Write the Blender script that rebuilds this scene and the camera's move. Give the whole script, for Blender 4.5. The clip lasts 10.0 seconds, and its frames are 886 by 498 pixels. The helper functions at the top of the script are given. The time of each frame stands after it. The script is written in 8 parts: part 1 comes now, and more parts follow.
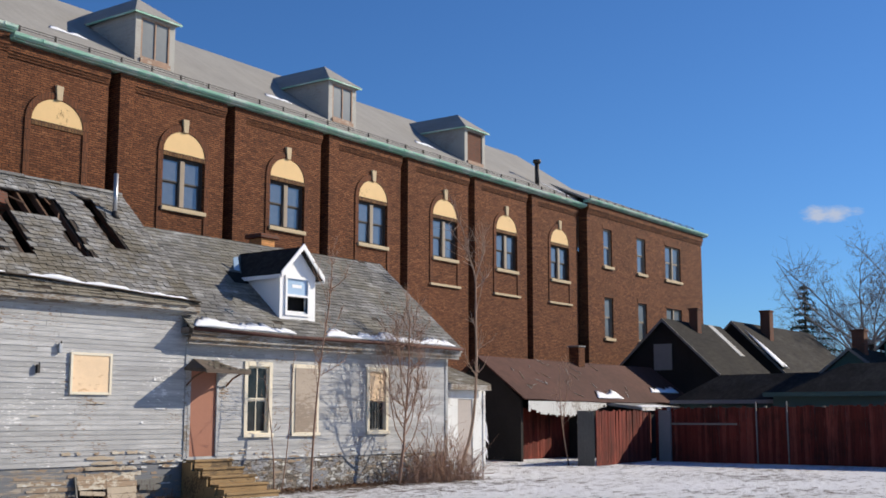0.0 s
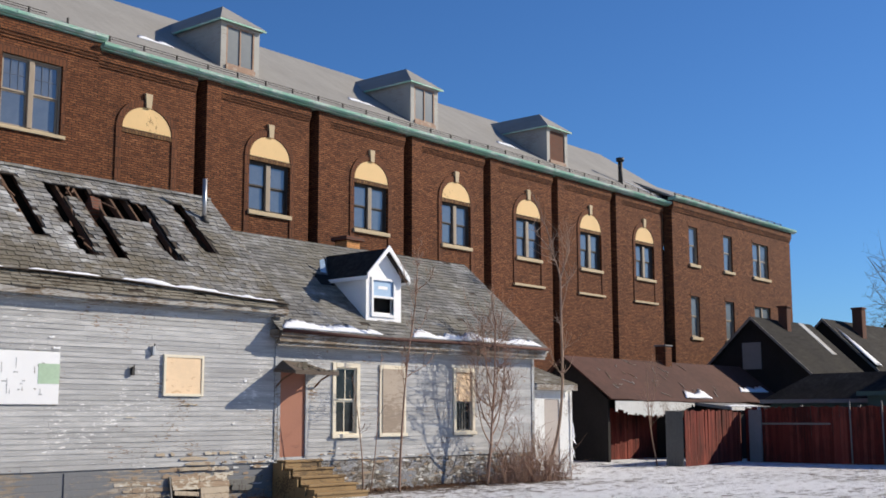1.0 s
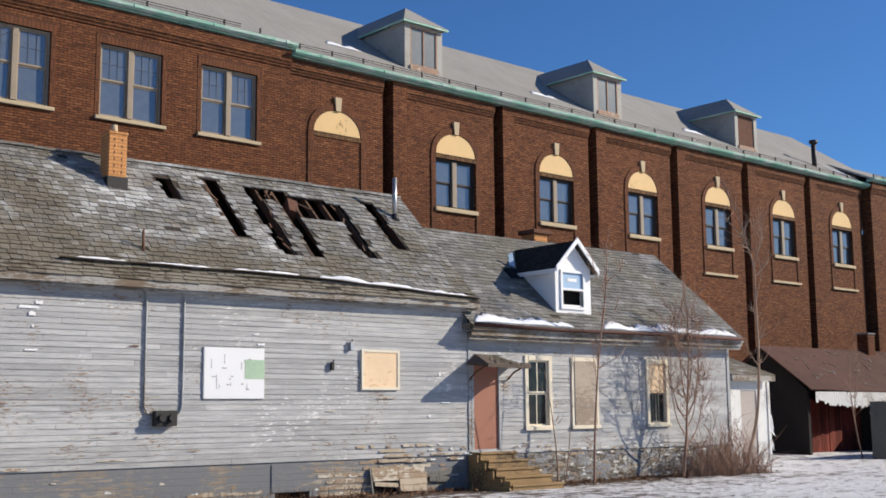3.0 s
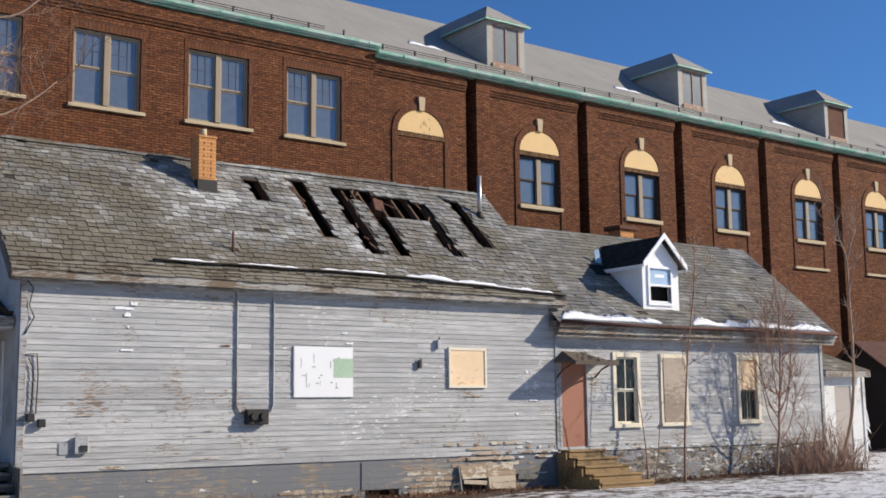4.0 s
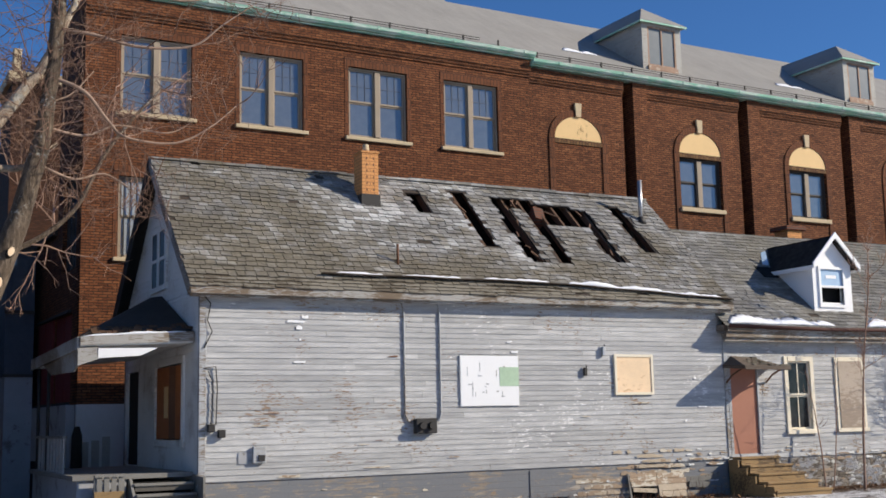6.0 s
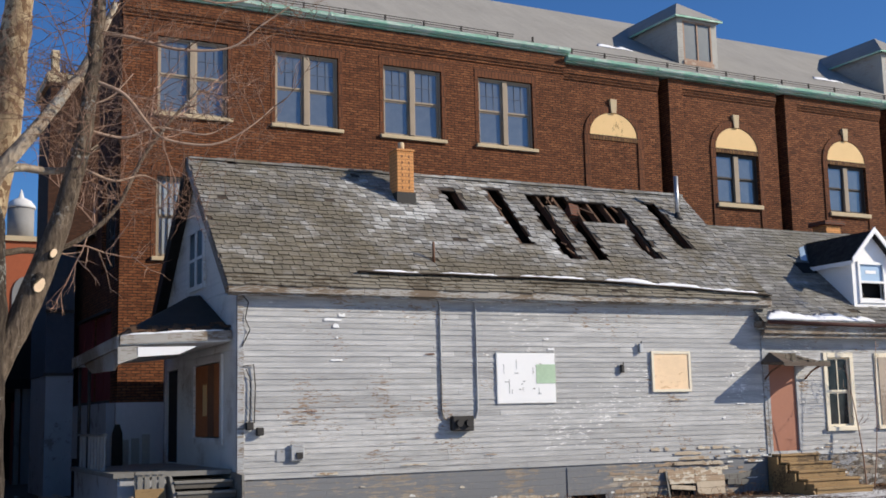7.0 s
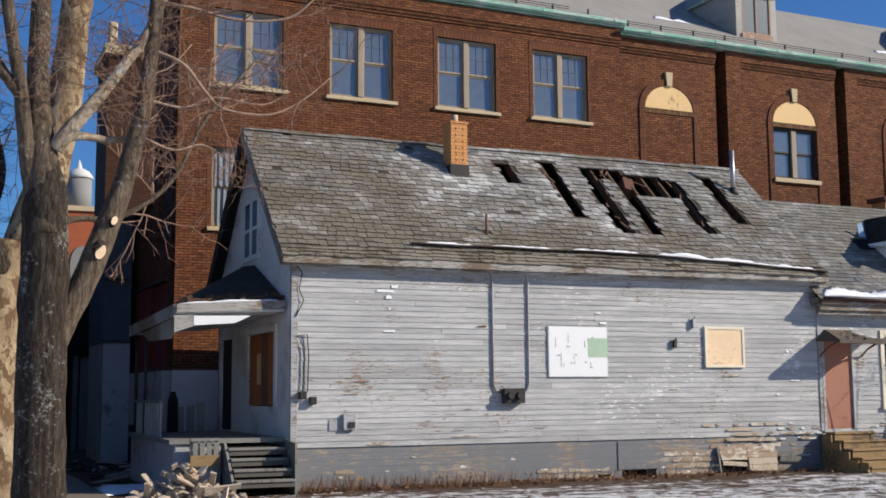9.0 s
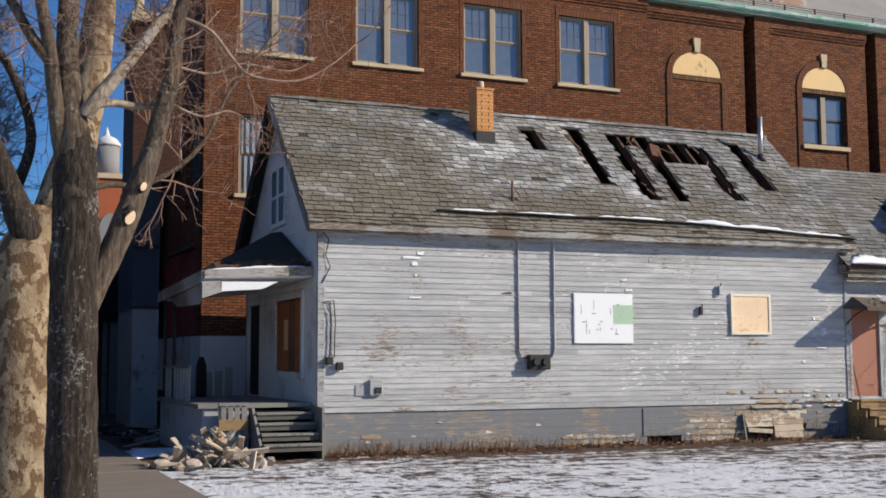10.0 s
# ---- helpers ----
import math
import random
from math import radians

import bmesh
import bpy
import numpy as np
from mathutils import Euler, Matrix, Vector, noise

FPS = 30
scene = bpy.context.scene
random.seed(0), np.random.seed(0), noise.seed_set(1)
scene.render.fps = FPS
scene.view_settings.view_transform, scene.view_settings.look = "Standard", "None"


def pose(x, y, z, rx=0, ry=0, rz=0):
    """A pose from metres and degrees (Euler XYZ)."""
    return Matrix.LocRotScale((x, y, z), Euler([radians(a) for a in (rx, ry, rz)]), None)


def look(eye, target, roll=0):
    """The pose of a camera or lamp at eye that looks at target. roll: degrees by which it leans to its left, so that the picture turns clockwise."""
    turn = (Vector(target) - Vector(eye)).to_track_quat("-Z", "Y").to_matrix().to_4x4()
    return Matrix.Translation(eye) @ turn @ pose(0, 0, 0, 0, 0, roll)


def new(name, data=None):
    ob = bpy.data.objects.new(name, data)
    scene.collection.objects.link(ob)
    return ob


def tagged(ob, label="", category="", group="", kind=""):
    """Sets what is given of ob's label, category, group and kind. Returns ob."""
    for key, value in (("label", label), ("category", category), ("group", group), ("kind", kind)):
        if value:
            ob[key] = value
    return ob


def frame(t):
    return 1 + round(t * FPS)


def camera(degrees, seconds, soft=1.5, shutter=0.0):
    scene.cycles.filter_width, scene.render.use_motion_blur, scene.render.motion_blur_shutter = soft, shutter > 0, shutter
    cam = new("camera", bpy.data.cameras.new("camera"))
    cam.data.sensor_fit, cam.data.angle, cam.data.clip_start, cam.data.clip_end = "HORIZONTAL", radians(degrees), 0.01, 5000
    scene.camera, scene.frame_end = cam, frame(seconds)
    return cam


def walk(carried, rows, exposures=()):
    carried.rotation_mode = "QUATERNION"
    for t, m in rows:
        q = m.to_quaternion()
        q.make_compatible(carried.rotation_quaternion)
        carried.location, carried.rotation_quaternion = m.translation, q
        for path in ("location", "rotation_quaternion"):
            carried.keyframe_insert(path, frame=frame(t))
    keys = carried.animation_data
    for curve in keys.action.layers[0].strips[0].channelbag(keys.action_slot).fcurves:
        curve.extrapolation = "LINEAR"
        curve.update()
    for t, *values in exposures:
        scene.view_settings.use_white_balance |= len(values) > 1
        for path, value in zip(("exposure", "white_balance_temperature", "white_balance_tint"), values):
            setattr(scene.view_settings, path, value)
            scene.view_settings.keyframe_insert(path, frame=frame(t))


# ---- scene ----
from collections import defaultdict
from math import pi, sin, cos, tan, atan2, sqrt, hypot

cam = camera(41.66, 10.0, soft=1.72)
ROWS = [
    (0.0, 0.262, -0.071, 1.787, 98.119, -0.043, -53.044),
    (0.5, 0.238, -0.027, 1.782, 98.048, 0.009, -51.114),
    (1.0, 0.219, 0.001, 1.769, 98.175, 0.148, -48.966),
    (1.5, 0.187, 0.001, 1.760, 98.263, 0.296, -46.703),
    (2.0, 0.150, -0.001, 1.752, 98.211, 0.126, -44.793),
    (2.5, 0.118, -0.013, 1.739, 98.082, 0.407, -42.410),
    (3.0, 0.068, -0.007, 1.728, 97.944, 0.499, -39.788),
    (4.5, 0.000, 0.000, 1.728, 98.131, 0.820, -33.847),
    (5.0, -0.037, -0.000, 1.724, 98.531, 0.876, -31.992),
    (5.5, -0.078, 0.003, 1.719, 98.507, 0.920, -29.723),
    (6.0, -0.121, -0.014, 1.728, 98.411, 1.226, -27.766),
    (7.5, -0.146, -0.025, 1.744, 98.184, 1.291, -25.622),
    (8.0, -0.147, -0.018, 1.736, 97.975, 1.253, -25.099),
    (8.5, -0.161, -0.010, 1.731, 97.719, 0.791, -24.314),
    (9.0, -0.177, -0.038, 1.720, 97.023, 0.431, -23.571),
    (9.5, -0.187, -0.053, 1.708, 96.126, 0.121, -23.010),
    (10.0, -0.195, -0.084, 1.700, 95.429, 0.248, -22.307),
]
walk(cam, [(t, pose(*row)) for t, *row in ROWS], exposures=[(0.0, -0.02), (10.0, -0.04)])

# ---- daylight ----
TO_SUN = Vector((1.81, -1.0, 1.05)).normalized()
world = bpy.data.worlds.new("winter_sky")
scene.world = world
world.use_nodes = True
wn = world.node_tree.nodes
wn.clear()
sky = wn.new("ShaderNodeTexSky")
sky.sky_type, sky.sun_disc = "NISHITA", False
sky.sun_elevation = math.asin(TO_SUN.z)
sky.sun_rotation = atan2(TO_SUN.x, TO_SUN.y)
sky.altitude, sky.air_density, sky.dust_density, sky.ozone_density = 300, 1.0, 0.25, 6.0
bg = wn.new("ShaderNodeBackground")
bg.inputs["Strength"].default_value = 0.091
wout = wn.new("ShaderNodeOutputWorld")
deep = wn.new("ShaderNodeMix")
deep.data_type, deep.blend_type = "RGBA", "MULTIPLY"
deep.inputs[0].default_value = 1.0
deep.inputs[7].default_value = (0.645, 0.94, 1.235, 1)
world.node_tree.links.new(sky.outputs[0], deep.inputs[6])
# one small wisp of cloud low over the roofs
CLOUD = Vector((0.9364, 0.3111, 0.1625)).normalized()
CLOUD_SIDE = CLOUD.cross(Vector((0, 0, 1))).normalized()
CLOUD_UP = CLOUD_SIDE.cross(CLOUD)


def sky_node(kind, how="", values=(), feeds=()):
    n = wn.new(kind)
    if how:
        n.operation = how
    for i, v in values:
        n.inputs[i].default_value = v
    for i, s in feeds:
        world.node_tree.links.new(s, n.inputs[i])
    return n


way = sky_node("ShaderNodeTexCoord").outputs["Generated"]
off = sky_node("ShaderNodeVectorMath", "SUBTRACT", [(1, CLOUD)], [(0, way)]).outputs[0]
total = None
for axis, size in ((CLOUD_SIDE, 0.027), (CLOUD_UP, 0.0095), (CLOUD, 0.02)):
    d = sky_node("ShaderNodeVectorMath", "DOT_PRODUCT", [(1, axis / size)], [(0, off)]).outputs["Value"]
    d = sky_node("ShaderNodeMath", "MULTIPLY", (), [(0, d), (1, d)]).outputs[0]
    total = d if total is None else sky_node("ShaderNodeMath", "ADD", (), [(0, total), (1, d)]).outputs[0]
stretch = sky_node("ShaderNodeVectorMath", "MULTIPLY", [(1, (55, 55, 130))], [(0, way)]).outputs[0]
puff = sky_node("ShaderNodeTexNoise", "", [("Scale", 1.0), ("Detail", 6.0), ("Roughness", 0.6)], [("Vector", stretch)]).outputs["Fac"]
ragged = sky_node("ShaderNodeMath", "MULTIPLY_ADD", [(1, 3.2), (2, -1.6)], [(0, puff)]).outputs[0]
edge_of = sky_node("ShaderNodeMath", "ADD", (), [(0, total), (1, ragged)]).outputs[0]
share = sky_node("ShaderNodeMapRange", "", [(1, -0.35), (2, 0.75), (3, 0.75), (4, 0.0)], [(0, edge_of)]).outputs[0]
veil = wn.new("ShaderNodeMix")
veil.data_type = "RGBA"
veil.inputs[7].default_value = (6.3, 6.5, 7.2, 1)
world.node_tree.links.new(share, veil.inputs[0])
world.node_tree.links.new(deep.outputs[2], veil.inputs[6])
world.node_tree.links.new(veil.outputs[2], bg.inputs[0])
world.node_tree.links.new(bg.outputs[0], wout.inputs[0])
sun_data = bpy.data.lights.new("sun", "SUN")
sun_data.energy, sun_data.angle, sun_data.color = 5.9, radians(0.53), (1.0, 0.90, 0.75)
sun = new("sun", sun_data)
sun.matrix_world = look(TO_SUN * 60, (0, 0, 0))

# ---- materials ----
class Nodes:
    """A short hand for building one node material."""

    def __init__(self, name, rough=0.8, metal=0.0, spec=0.3):
        self.mat = bpy.data.materials.new(name)
        self.mat.use_nodes = True
        self.tree = self.mat.node_tree
        self.bsdf = self.tree.nodes["Principled BSDF"]
        self.bsdf.inputs["Roughness"].default_value = rough
        self.bsdf.inputs["Metallic"].default_value = metal
        self.bsdf.inputs["Specular IOR Level"].default_value = spec
        self.co = self.add("ShaderNodeTexCoord").outputs["Object"]

    def add(self, kind, **values):
        n = self.tree.nodes.new(kind)
        for key, value in values.items():
            if key in n.inputs:
                self.feed(n.inputs[key], value)
        return n

    def feed(self, socket, value):
        if isinstance(value, bpy.types.NodeSocket):
            self.tree.links.new(value, socket)
        else:
            socket.default_value = value

    def world_co(self):
        return self.add("ShaderNodeNewGeometry").outputs["Position"]

    def scaled(self, x, y, z, co=None, shift=None):
        n = self.add("ShaderNodeMapping", Scale=(x, y, z))
        self.tree.links.new(co or self.co, n.inputs["Vector"])
        if shift:
            self.feed(n.inputs["Location"], shift)
        return n.outputs[0]

    def noise(self, scale, detail=4, rough=0.6, co=None):
        n = self.add("ShaderNodeTexNoise", Scale=scale, Detail=detail, Roughness=rough)
        self.tree.links.new(co or self.co, n.inputs["Vector"])
        return n.outputs["Fac"]

    def ramp(self, fac, *stops, ease="LINEAR"):
        n = self.add("ShaderNodeValToRGB")
        n.color_ramp.interpolation = ease
        e = n.color_ramp.elements
        while len(e) < len(stops):
            e.new(0.5)
        for el, (at, c) in zip(e, stops):
            el.position = at
            el.color = (c, c, c, 1) if isinstance(c, (int, float)) else (*c, 1)
        self.feed(n.inputs[0], fac)
        return n.outputs[0]

    def mix(self, fac, a, b, how="MIX"):
        n = self.tree.nodes.new("ShaderNodeMix")
        n.data_type, n.blend_type = "RGBA", how
        for s, v in ((n.inputs[0], fac), (n.inputs[6], a), (n.inputs[7], b)):
            if isinstance(v, tuple):
                v = (*v, 1)
            self.feed(s, v)
        return n.outputs[2]

    def math(self, how, a, b=0.0, c=0.0):
        n = self.tree.nodes.new("ShaderNodeMath")
        n.operation = how
        for s, v in zip(n.inputs, (a, b, c)):
            self.feed(s, v)
        return n.outputs[0]

    def random(self, island=False):
        if island:
            return self.add("ShaderNodeNewGeometry").outputs["Random Per Island"]
        return self.add("ShaderNodeObjectInfo").outputs["Random"]

    def vary(self, colour, amount, fac):
        """Colour brightened and darkened by a factor between 0 and 1."""
        v = self.math("MULTIPLY_ADD", fac, 2 * amount, 1 - amount)
        n = self.tree.nodes.new("ShaderNodeVectorMath")
        n.operation = "SCALE"
        self.feed(n.inputs[0], (colour if isinstance(colour, bpy.types.NodeSocket) else tuple(colour)))
        self.feed(n.inputs["Scale"], v)
        return n.outputs[0]

    def done(self, colour=None, bump=None, strength=0.4, depth=0.01, rough=None):
        if colour is not None:
            if isinstance(colour, tuple):
                colour = (*colour, 1)
            self.feed(self.bsdf.inputs["Base Color"], colour)
        if rough is not None:
            self.feed(self.bsdf.inputs["Roughness"], rough)
        if bump is not None:
            b = self.add("ShaderNodeBump", Strength=strength, Distance=depth, Height=bump)
            self.tree.links.new(b.outputs[0], self.bsdf.inputs["Normal"])
        return self.mat


def plain(name, colour, rough=0.7, metal=0.0, grain=30.0, amount=0.15, spec=0.3, island=False):
    """One colour with fine grain and broad stains."""
    n = Nodes(name, rough, metal, spec)
    co = n.world_co()
    f = n.noise(grain, 5, 0.65, co)
    g = n.noise(grain / 14, 3, 0.6, co)
    c = n.vary(n.vary(colour, amount, f), amount, g)
    return n.done(c, f, 0.25, 0.004)


def worn_paint(name, paint, wood, amount=0.45, grain=(6, 60, 60), rough=0.65, tint=0.1):
    """Paint with flakes off it, down to bare wood."""
    n = Nodes(name, rough, 0, 0.25)
    co = n.world_co()
    flake = n.noise(1.0, 6, 0.7, n.scaled(*grain, co))
    patch = n.noise(0.9, 3, 0.6, co)
    f = n.math("ADD", n.math("MULTIPLY", flake, 0.6), n.math("MULTIPLY", patch, 0.5))
    mask = n.ramp(f, (amount + 0.2, 0.0), (amount + 0.24, 1.0))
    fine = n.noise(45, 5, 0.7, co)
    broad = n.noise(1.7, 4, 0.65, co)
    a = n.vary(n.vary(paint, tint, fine), tint * 1.4, broad)
    b = n.vary(wood, 0.35, n.noise(1.0, 5, 0.6, n.scaled(3, 40, 40, co)))
    return n.done(n.mix(mask, a, b), n.math("SUBTRACT", fine, n.math("MULTIPLY", mask, 0.8)), 0.35, 0.004)


def clapboard_material():
    """Pale grey paint on old boards: dusty streaks, bare flakes, a tone of its own per board."""
    n = Nodes("grey_clapboard_paint", 0.7, 0, 0.25)
    co = n.world_co()
    rnd = n.random()
    streak = n.noise(1.0, 6, 0.72, n.scaled(1.6, 20, 20, co))
    broad = n.noise(0.6, 5, 0.65, co)
    fine = n.noise(70, 4, 0.7, co)
    base = n.mix(n.ramp(streak, (0.36, 0.0), (0.64, 1.0)), (0.335, 0.335, 0.335), (0.53, 0.525, 0.515))
    base = n.mix(n.ramp(broad, (0.44, 0.0), (0.66, 0.55)), base, (0.345, 0.345, 0.35))
    base = n.vary(n.vary(base, 0.13, rnd), 0.09, fine)
    f1 = n.noise(1.0, 7, 0.75, n.scaled(7.5, 30, 30, co))
    f2 = n.noise(0.8, 4, 0.65, n.scaled(1, 1, 1.4, co, (3.1, 0, 1.7)))
    flake = n.math("ADD", n.math("MULTIPLY", f1, 0.66), n.math("MULTIPLY", f2, 0.5))
    bare = n.ramp(flake, (0.665, 0.0), (0.69, 1.0))
    w1 = n.noise(1.0, 6, 0.75, n.scaled(5.0, 24, 24, co, (7.7, 2, 4)))
    w2 = n.noise(0.5, 3, 0.6, n.scaled(1, 1, 1, co, (1.0, 5, 8)))
    white = n.ramp(n.math("ADD", n.math("MULTIPLY", w1, 0.7), n.math("MULTIPLY", w2, 0.4)), (0.655, 0.0), (0.67, 1.0))
    grime = n.ramp(n.noise(1.0, 6, 0.75, n.scaled(3.0, 9, 9, co, (2.2, 6, 1))), (0.60, 0.0), (0.75, 0.5))
    c = n.mix(grime, base, (0.20, 0.195, 0.19))
    c = n.mix(bare, c, n.vary((0.27, 0.19, 0.13), 0.5, streak))
    c = n.mix(white, c, (0.80, 0.79, 0.77))
    return n.done(c, n.math("SUBTRACT", n.math("MULTIPLY", streak, 0.8), n.math("MULTIPLY", bare, 0.5)), 0.5, 0.007)


def shingle_material(name, tones, island=False, lichen=0.55, pale_by=0.75, spec=0.25, house_roof=False):
    n = Nodes(name, 0.85, 0, spec)
    co = n.world_co()
    rnd = n.random(island)
    c = n.ramp(rnd, *[(i / (len(tones) - 1), t) for i, t in enumerate(tones)])
    patch = n.ramp(n.noise(0.55, 4, 0.65, co), (0.43, 0.0), (0.62, 1.0))
    if house_roof:
        # the foot and the gable end carry more moss than the rest
        at = n.add("ShaderNodeSeparateXYZ", Vector=co)
        west = n.ramp(n.math("DIVIDE", at.outputs[0], 20.0), (0.28, 0.16), (0.44, 0.10), (0.56, 0.0))
        foot = n.ramp(n.math("DIVIDE", at.outputs[2], 10.0), (0.42, 0.16), (0.50, 0.09), (0.58, 0.0))
        moss = n.math("ADD", n.noise(0.8, 5, 0.7, co), n.math("ADD", west, foot))
        patch = n.ramp(moss, (0.50, 0.0), (0.66, 1.0))
    c = n.mix(n.math("MULTIPLY", patch, lichen), c, (0.145, 0.123, 0.086) if house_roof else (0.185, 0.165, 0.115))
    pale = n.ramp(n.noise(1.0, 5, 0.7, n.scaled(0.55, 1.1, 1.1, co, (11, 4, 2))), (0.50, 0.0), (0.68, pale_by))
    if house_roof:
        span = n.ramp(n.math("DIVIDE", at.outputs[0], 20.0), (0.34, 0.0), (0.46, 1.0), (0.66, 1.0), (0.74, 0.0))
        belt = n.ramp(n.math("DIVIDE", at.outputs[2], 10.0), (0.50, 0.0), (0.55, 1.0), (0.64, 1.0), (0.69, 0.25))
        pale = n.ramp(n.math("ADD", n.noise(1.0, 5, 0.7, n.scaled(0.55, 1.1, 1.1, co, (11, 4, 2))), n.math("MULTIPLY", n.math("MULTIPLY", span, belt), 0.10)), (0.54, 0.0), (0.70, pale_by))
    some = n.ramp(n.math("FRACT", n.math("MULTIPLY", rnd, 17.3)), (0.25, 0.2), (0.75, 1.0))
    c = n.mix(n.math("MULTIPLY", pale, some), c, (0.52, 0.52, 0.51))
    weather = n.noise(1.0, 6, 0.72, n.scaled(1.5, 6.5, 6.5, co))
    c = n.vary(c, 0.42, n.ramp(weather, (0.3, 0.0), (0.7, 1.0)))
    fine = n.noise(38, 5, 0.7, co)
    grit = n.noise(9, 5, 0.7, co)
    c = n.vary(n.vary(c, 0.28, fine), 0.34, grit)
    return n.done(c, n.math("ADD", fine, grit), 0.6, 0.01)


def brick_material(name, size, mortar_size, tones, mortar, dirt=0.5, coat=None, shown=0.5, spots=False):
    """Coursed brick by object coordinates: x along the wall, z up. coat: a paint that has mostly held."""
    n = Nodes(name, 0.9, 0, 0.2)
    sep = n.add("ShaderNodeSeparateXYZ", Vector=n.co)
    run = n.math("ADD", sep.outputs[0], sep.outputs[1])
    com = n.add("ShaderNodeCombineXYZ", X=run, Y=sep.outputs[2], Z=0.0)
    b = n.add("ShaderNodeTexBrick", Scale=1.0)
    b.offset = 0.5
    n.tree.links.new(com.outputs[0], b.inputs["Vector"])
    b.inputs["Brick Width"].default_value, b.inputs["Row Height"].default_value = size
    b.inputs["Mortar Size"].default_value = mortar_size
    b.inputs["Mortar Smooth"].default_value = 0.25
    b.inputs["Bias"].default_value = 0.0
    b.inputs["Color1"].default_value = (0, 0, 0, 1)
    b.inputs["Color2"].default_value = (1, 1, 1, 1)
    b.inputs["Mortar"].default_value = (0.5, 0.5, 0.5, 1)
    row = n.noise(1.0, 4, 0.75, n.scaled(0.8, 0.8, 13.6))
    c = n.ramp(n.math("ADD", n.math("MULTIPLY", b.outputs["Color"], 0.48), n.math("MULTIPLY", n.ramp(row, (0.3, 0.0), (0.7, 1.0)), 0.52)),
               *[(i / (len(tones) - 1), t) for i, t in enumerate(tones)])
    soot = n.noise(0.22, 5, 0.65)
    fine = n.noise(26, 4, 0.7)
    c = n.mix(b.outputs["Fac"], c, mortar)
    c = n.vary(n.vary(c, 0.24, fine), dirt, soot)
    c = n.vary(c, 0.2, n.noise(1.0, 4, 0.7, n.scaled(1.8, 1.8, 0.25)))
    if spots:
        burnt = n.noise(1.0, 5, 0.8, n.scaled(6, 6, 15))
        c = n.mix(n.ramp(burnt, (0.55, 0.0), (0.64, 0.8)), c, (0.030, 0.014, 0.010))
        c = n.mix(n.ramp(burnt, (0.34, 0.55), (0.45, 0.0)), c, (0.31, 0.135, 0.062))
    if coat:
        f = n.math("ADD", n.math("MULTIPLY", n.noise(1.0, 6, 0.78, n.scaled(3.5, 3.5, 24)), 0.62), n.math("MULTIPLY", n.noise(0.8, 3, 0.6), 0.45))
        held = n.ramp(f, (shown, 1.0), (shown + 0.03, 0.0))
        c = n.mix(held, c, n.vary(coat, 0.15, fine))
    h = n.math("SUBTRACT", n.math("MULTIPLY", fine, 0.3), b.outputs["Fac"])
    return n.done(c, h, 0.7, 0.008)


def rubble_material():
    """Rough rubble courses: stones of many greys and tans, whitewash flaking, dark joints."""
    n = Nodes("flaking_rubble_base", 0.92, 0, 0.15)
    co = n.world_co()
    warp = n.noise(5, 3, 0.6, co)
    torn = n.math("MULTIPLY", n.noise(7, 4, 0.7, co), 1.5)
    shifted = n.add("ShaderNodeVectorMath")
    shifted.operation = "ADD"
    n.feed(shifted.inputs[0], n.scaled(5.2, 5.2, 12.0, co))
    n.feed(shifted.inputs[1], torn)
    v = n.add("ShaderNodeTexVoronoi", Vector=shifted.outputs[0], Scale=1.0)
    e = n.add("ShaderNodeTexVoronoi", Vector=shifted.outputs[0], Scale=1.0)
    e.feature = "DISTANCE_TO_EDGE"
    tone = n.add("ShaderNodeSeparateColor", Color=v.outputs["Color"]).outputs[0]
    c = n.ramp(tone, (0.0, (0.10, 0.085, 0.07)), (0.3, (0.22, 0.185, 0.15)), (0.6, (0.30, 0.265, 0.225)), (0.8, (0.36, 0.355, 0.35)), (1.0, (0.60, 0.58, 0.53)))
    joint = n.ramp(n.math("ADD", e.outputs["Distance"], n.math("MULTIPLY", warp, 0.08)), (0.05, 0.8), (0.16, 0.0))
    c = n.mix(joint, c, (0.085, 0.07, 0.058))
    f = n.math("ADD", n.math("MULTIPLY", n.noise(1.0, 6, 0.75, n.scaled(4, 4, 10, co)), 0.62), n.math("MULTIPLY", n.noise(0.7, 3, 0.6, co), 0.45))
    c = n.mix(n.ramp(f, (0.47, 1.0), (0.52, 0.0)), c, n.vary((0.30, 0.305, 0.32), 0.15, warp))
    fine = n.noise(40, 4, 0.7, co)
    return n.done(n.vary(c, 0.22, fine), n.math("SUBTRACT", n.math("MULTIPLY", fine, 0.3), joint), 0.8, 0.02)


def glass_material(name, tint=(0.02, 0.025, 0.03), rough=0.03, ior=1.75):
    """Old window glass, opaque: its tint stands for what lies behind it and the sky it reflects."""
    n = Nodes(name, rough, 0, 0.5)
    wave = n.noise(2.2, 2, 0.5)
    n.bsdf.inputs["IOR"].default_value = ior
    dirt = n.ramp(n.noise(5, 4, 0.6), (0.4, 0.0), (0.8, 0.12))
    return n.done(n.mix(dirt, tint, (0.3, 0.3, 0.3)), wave, 0.04, 0.02)


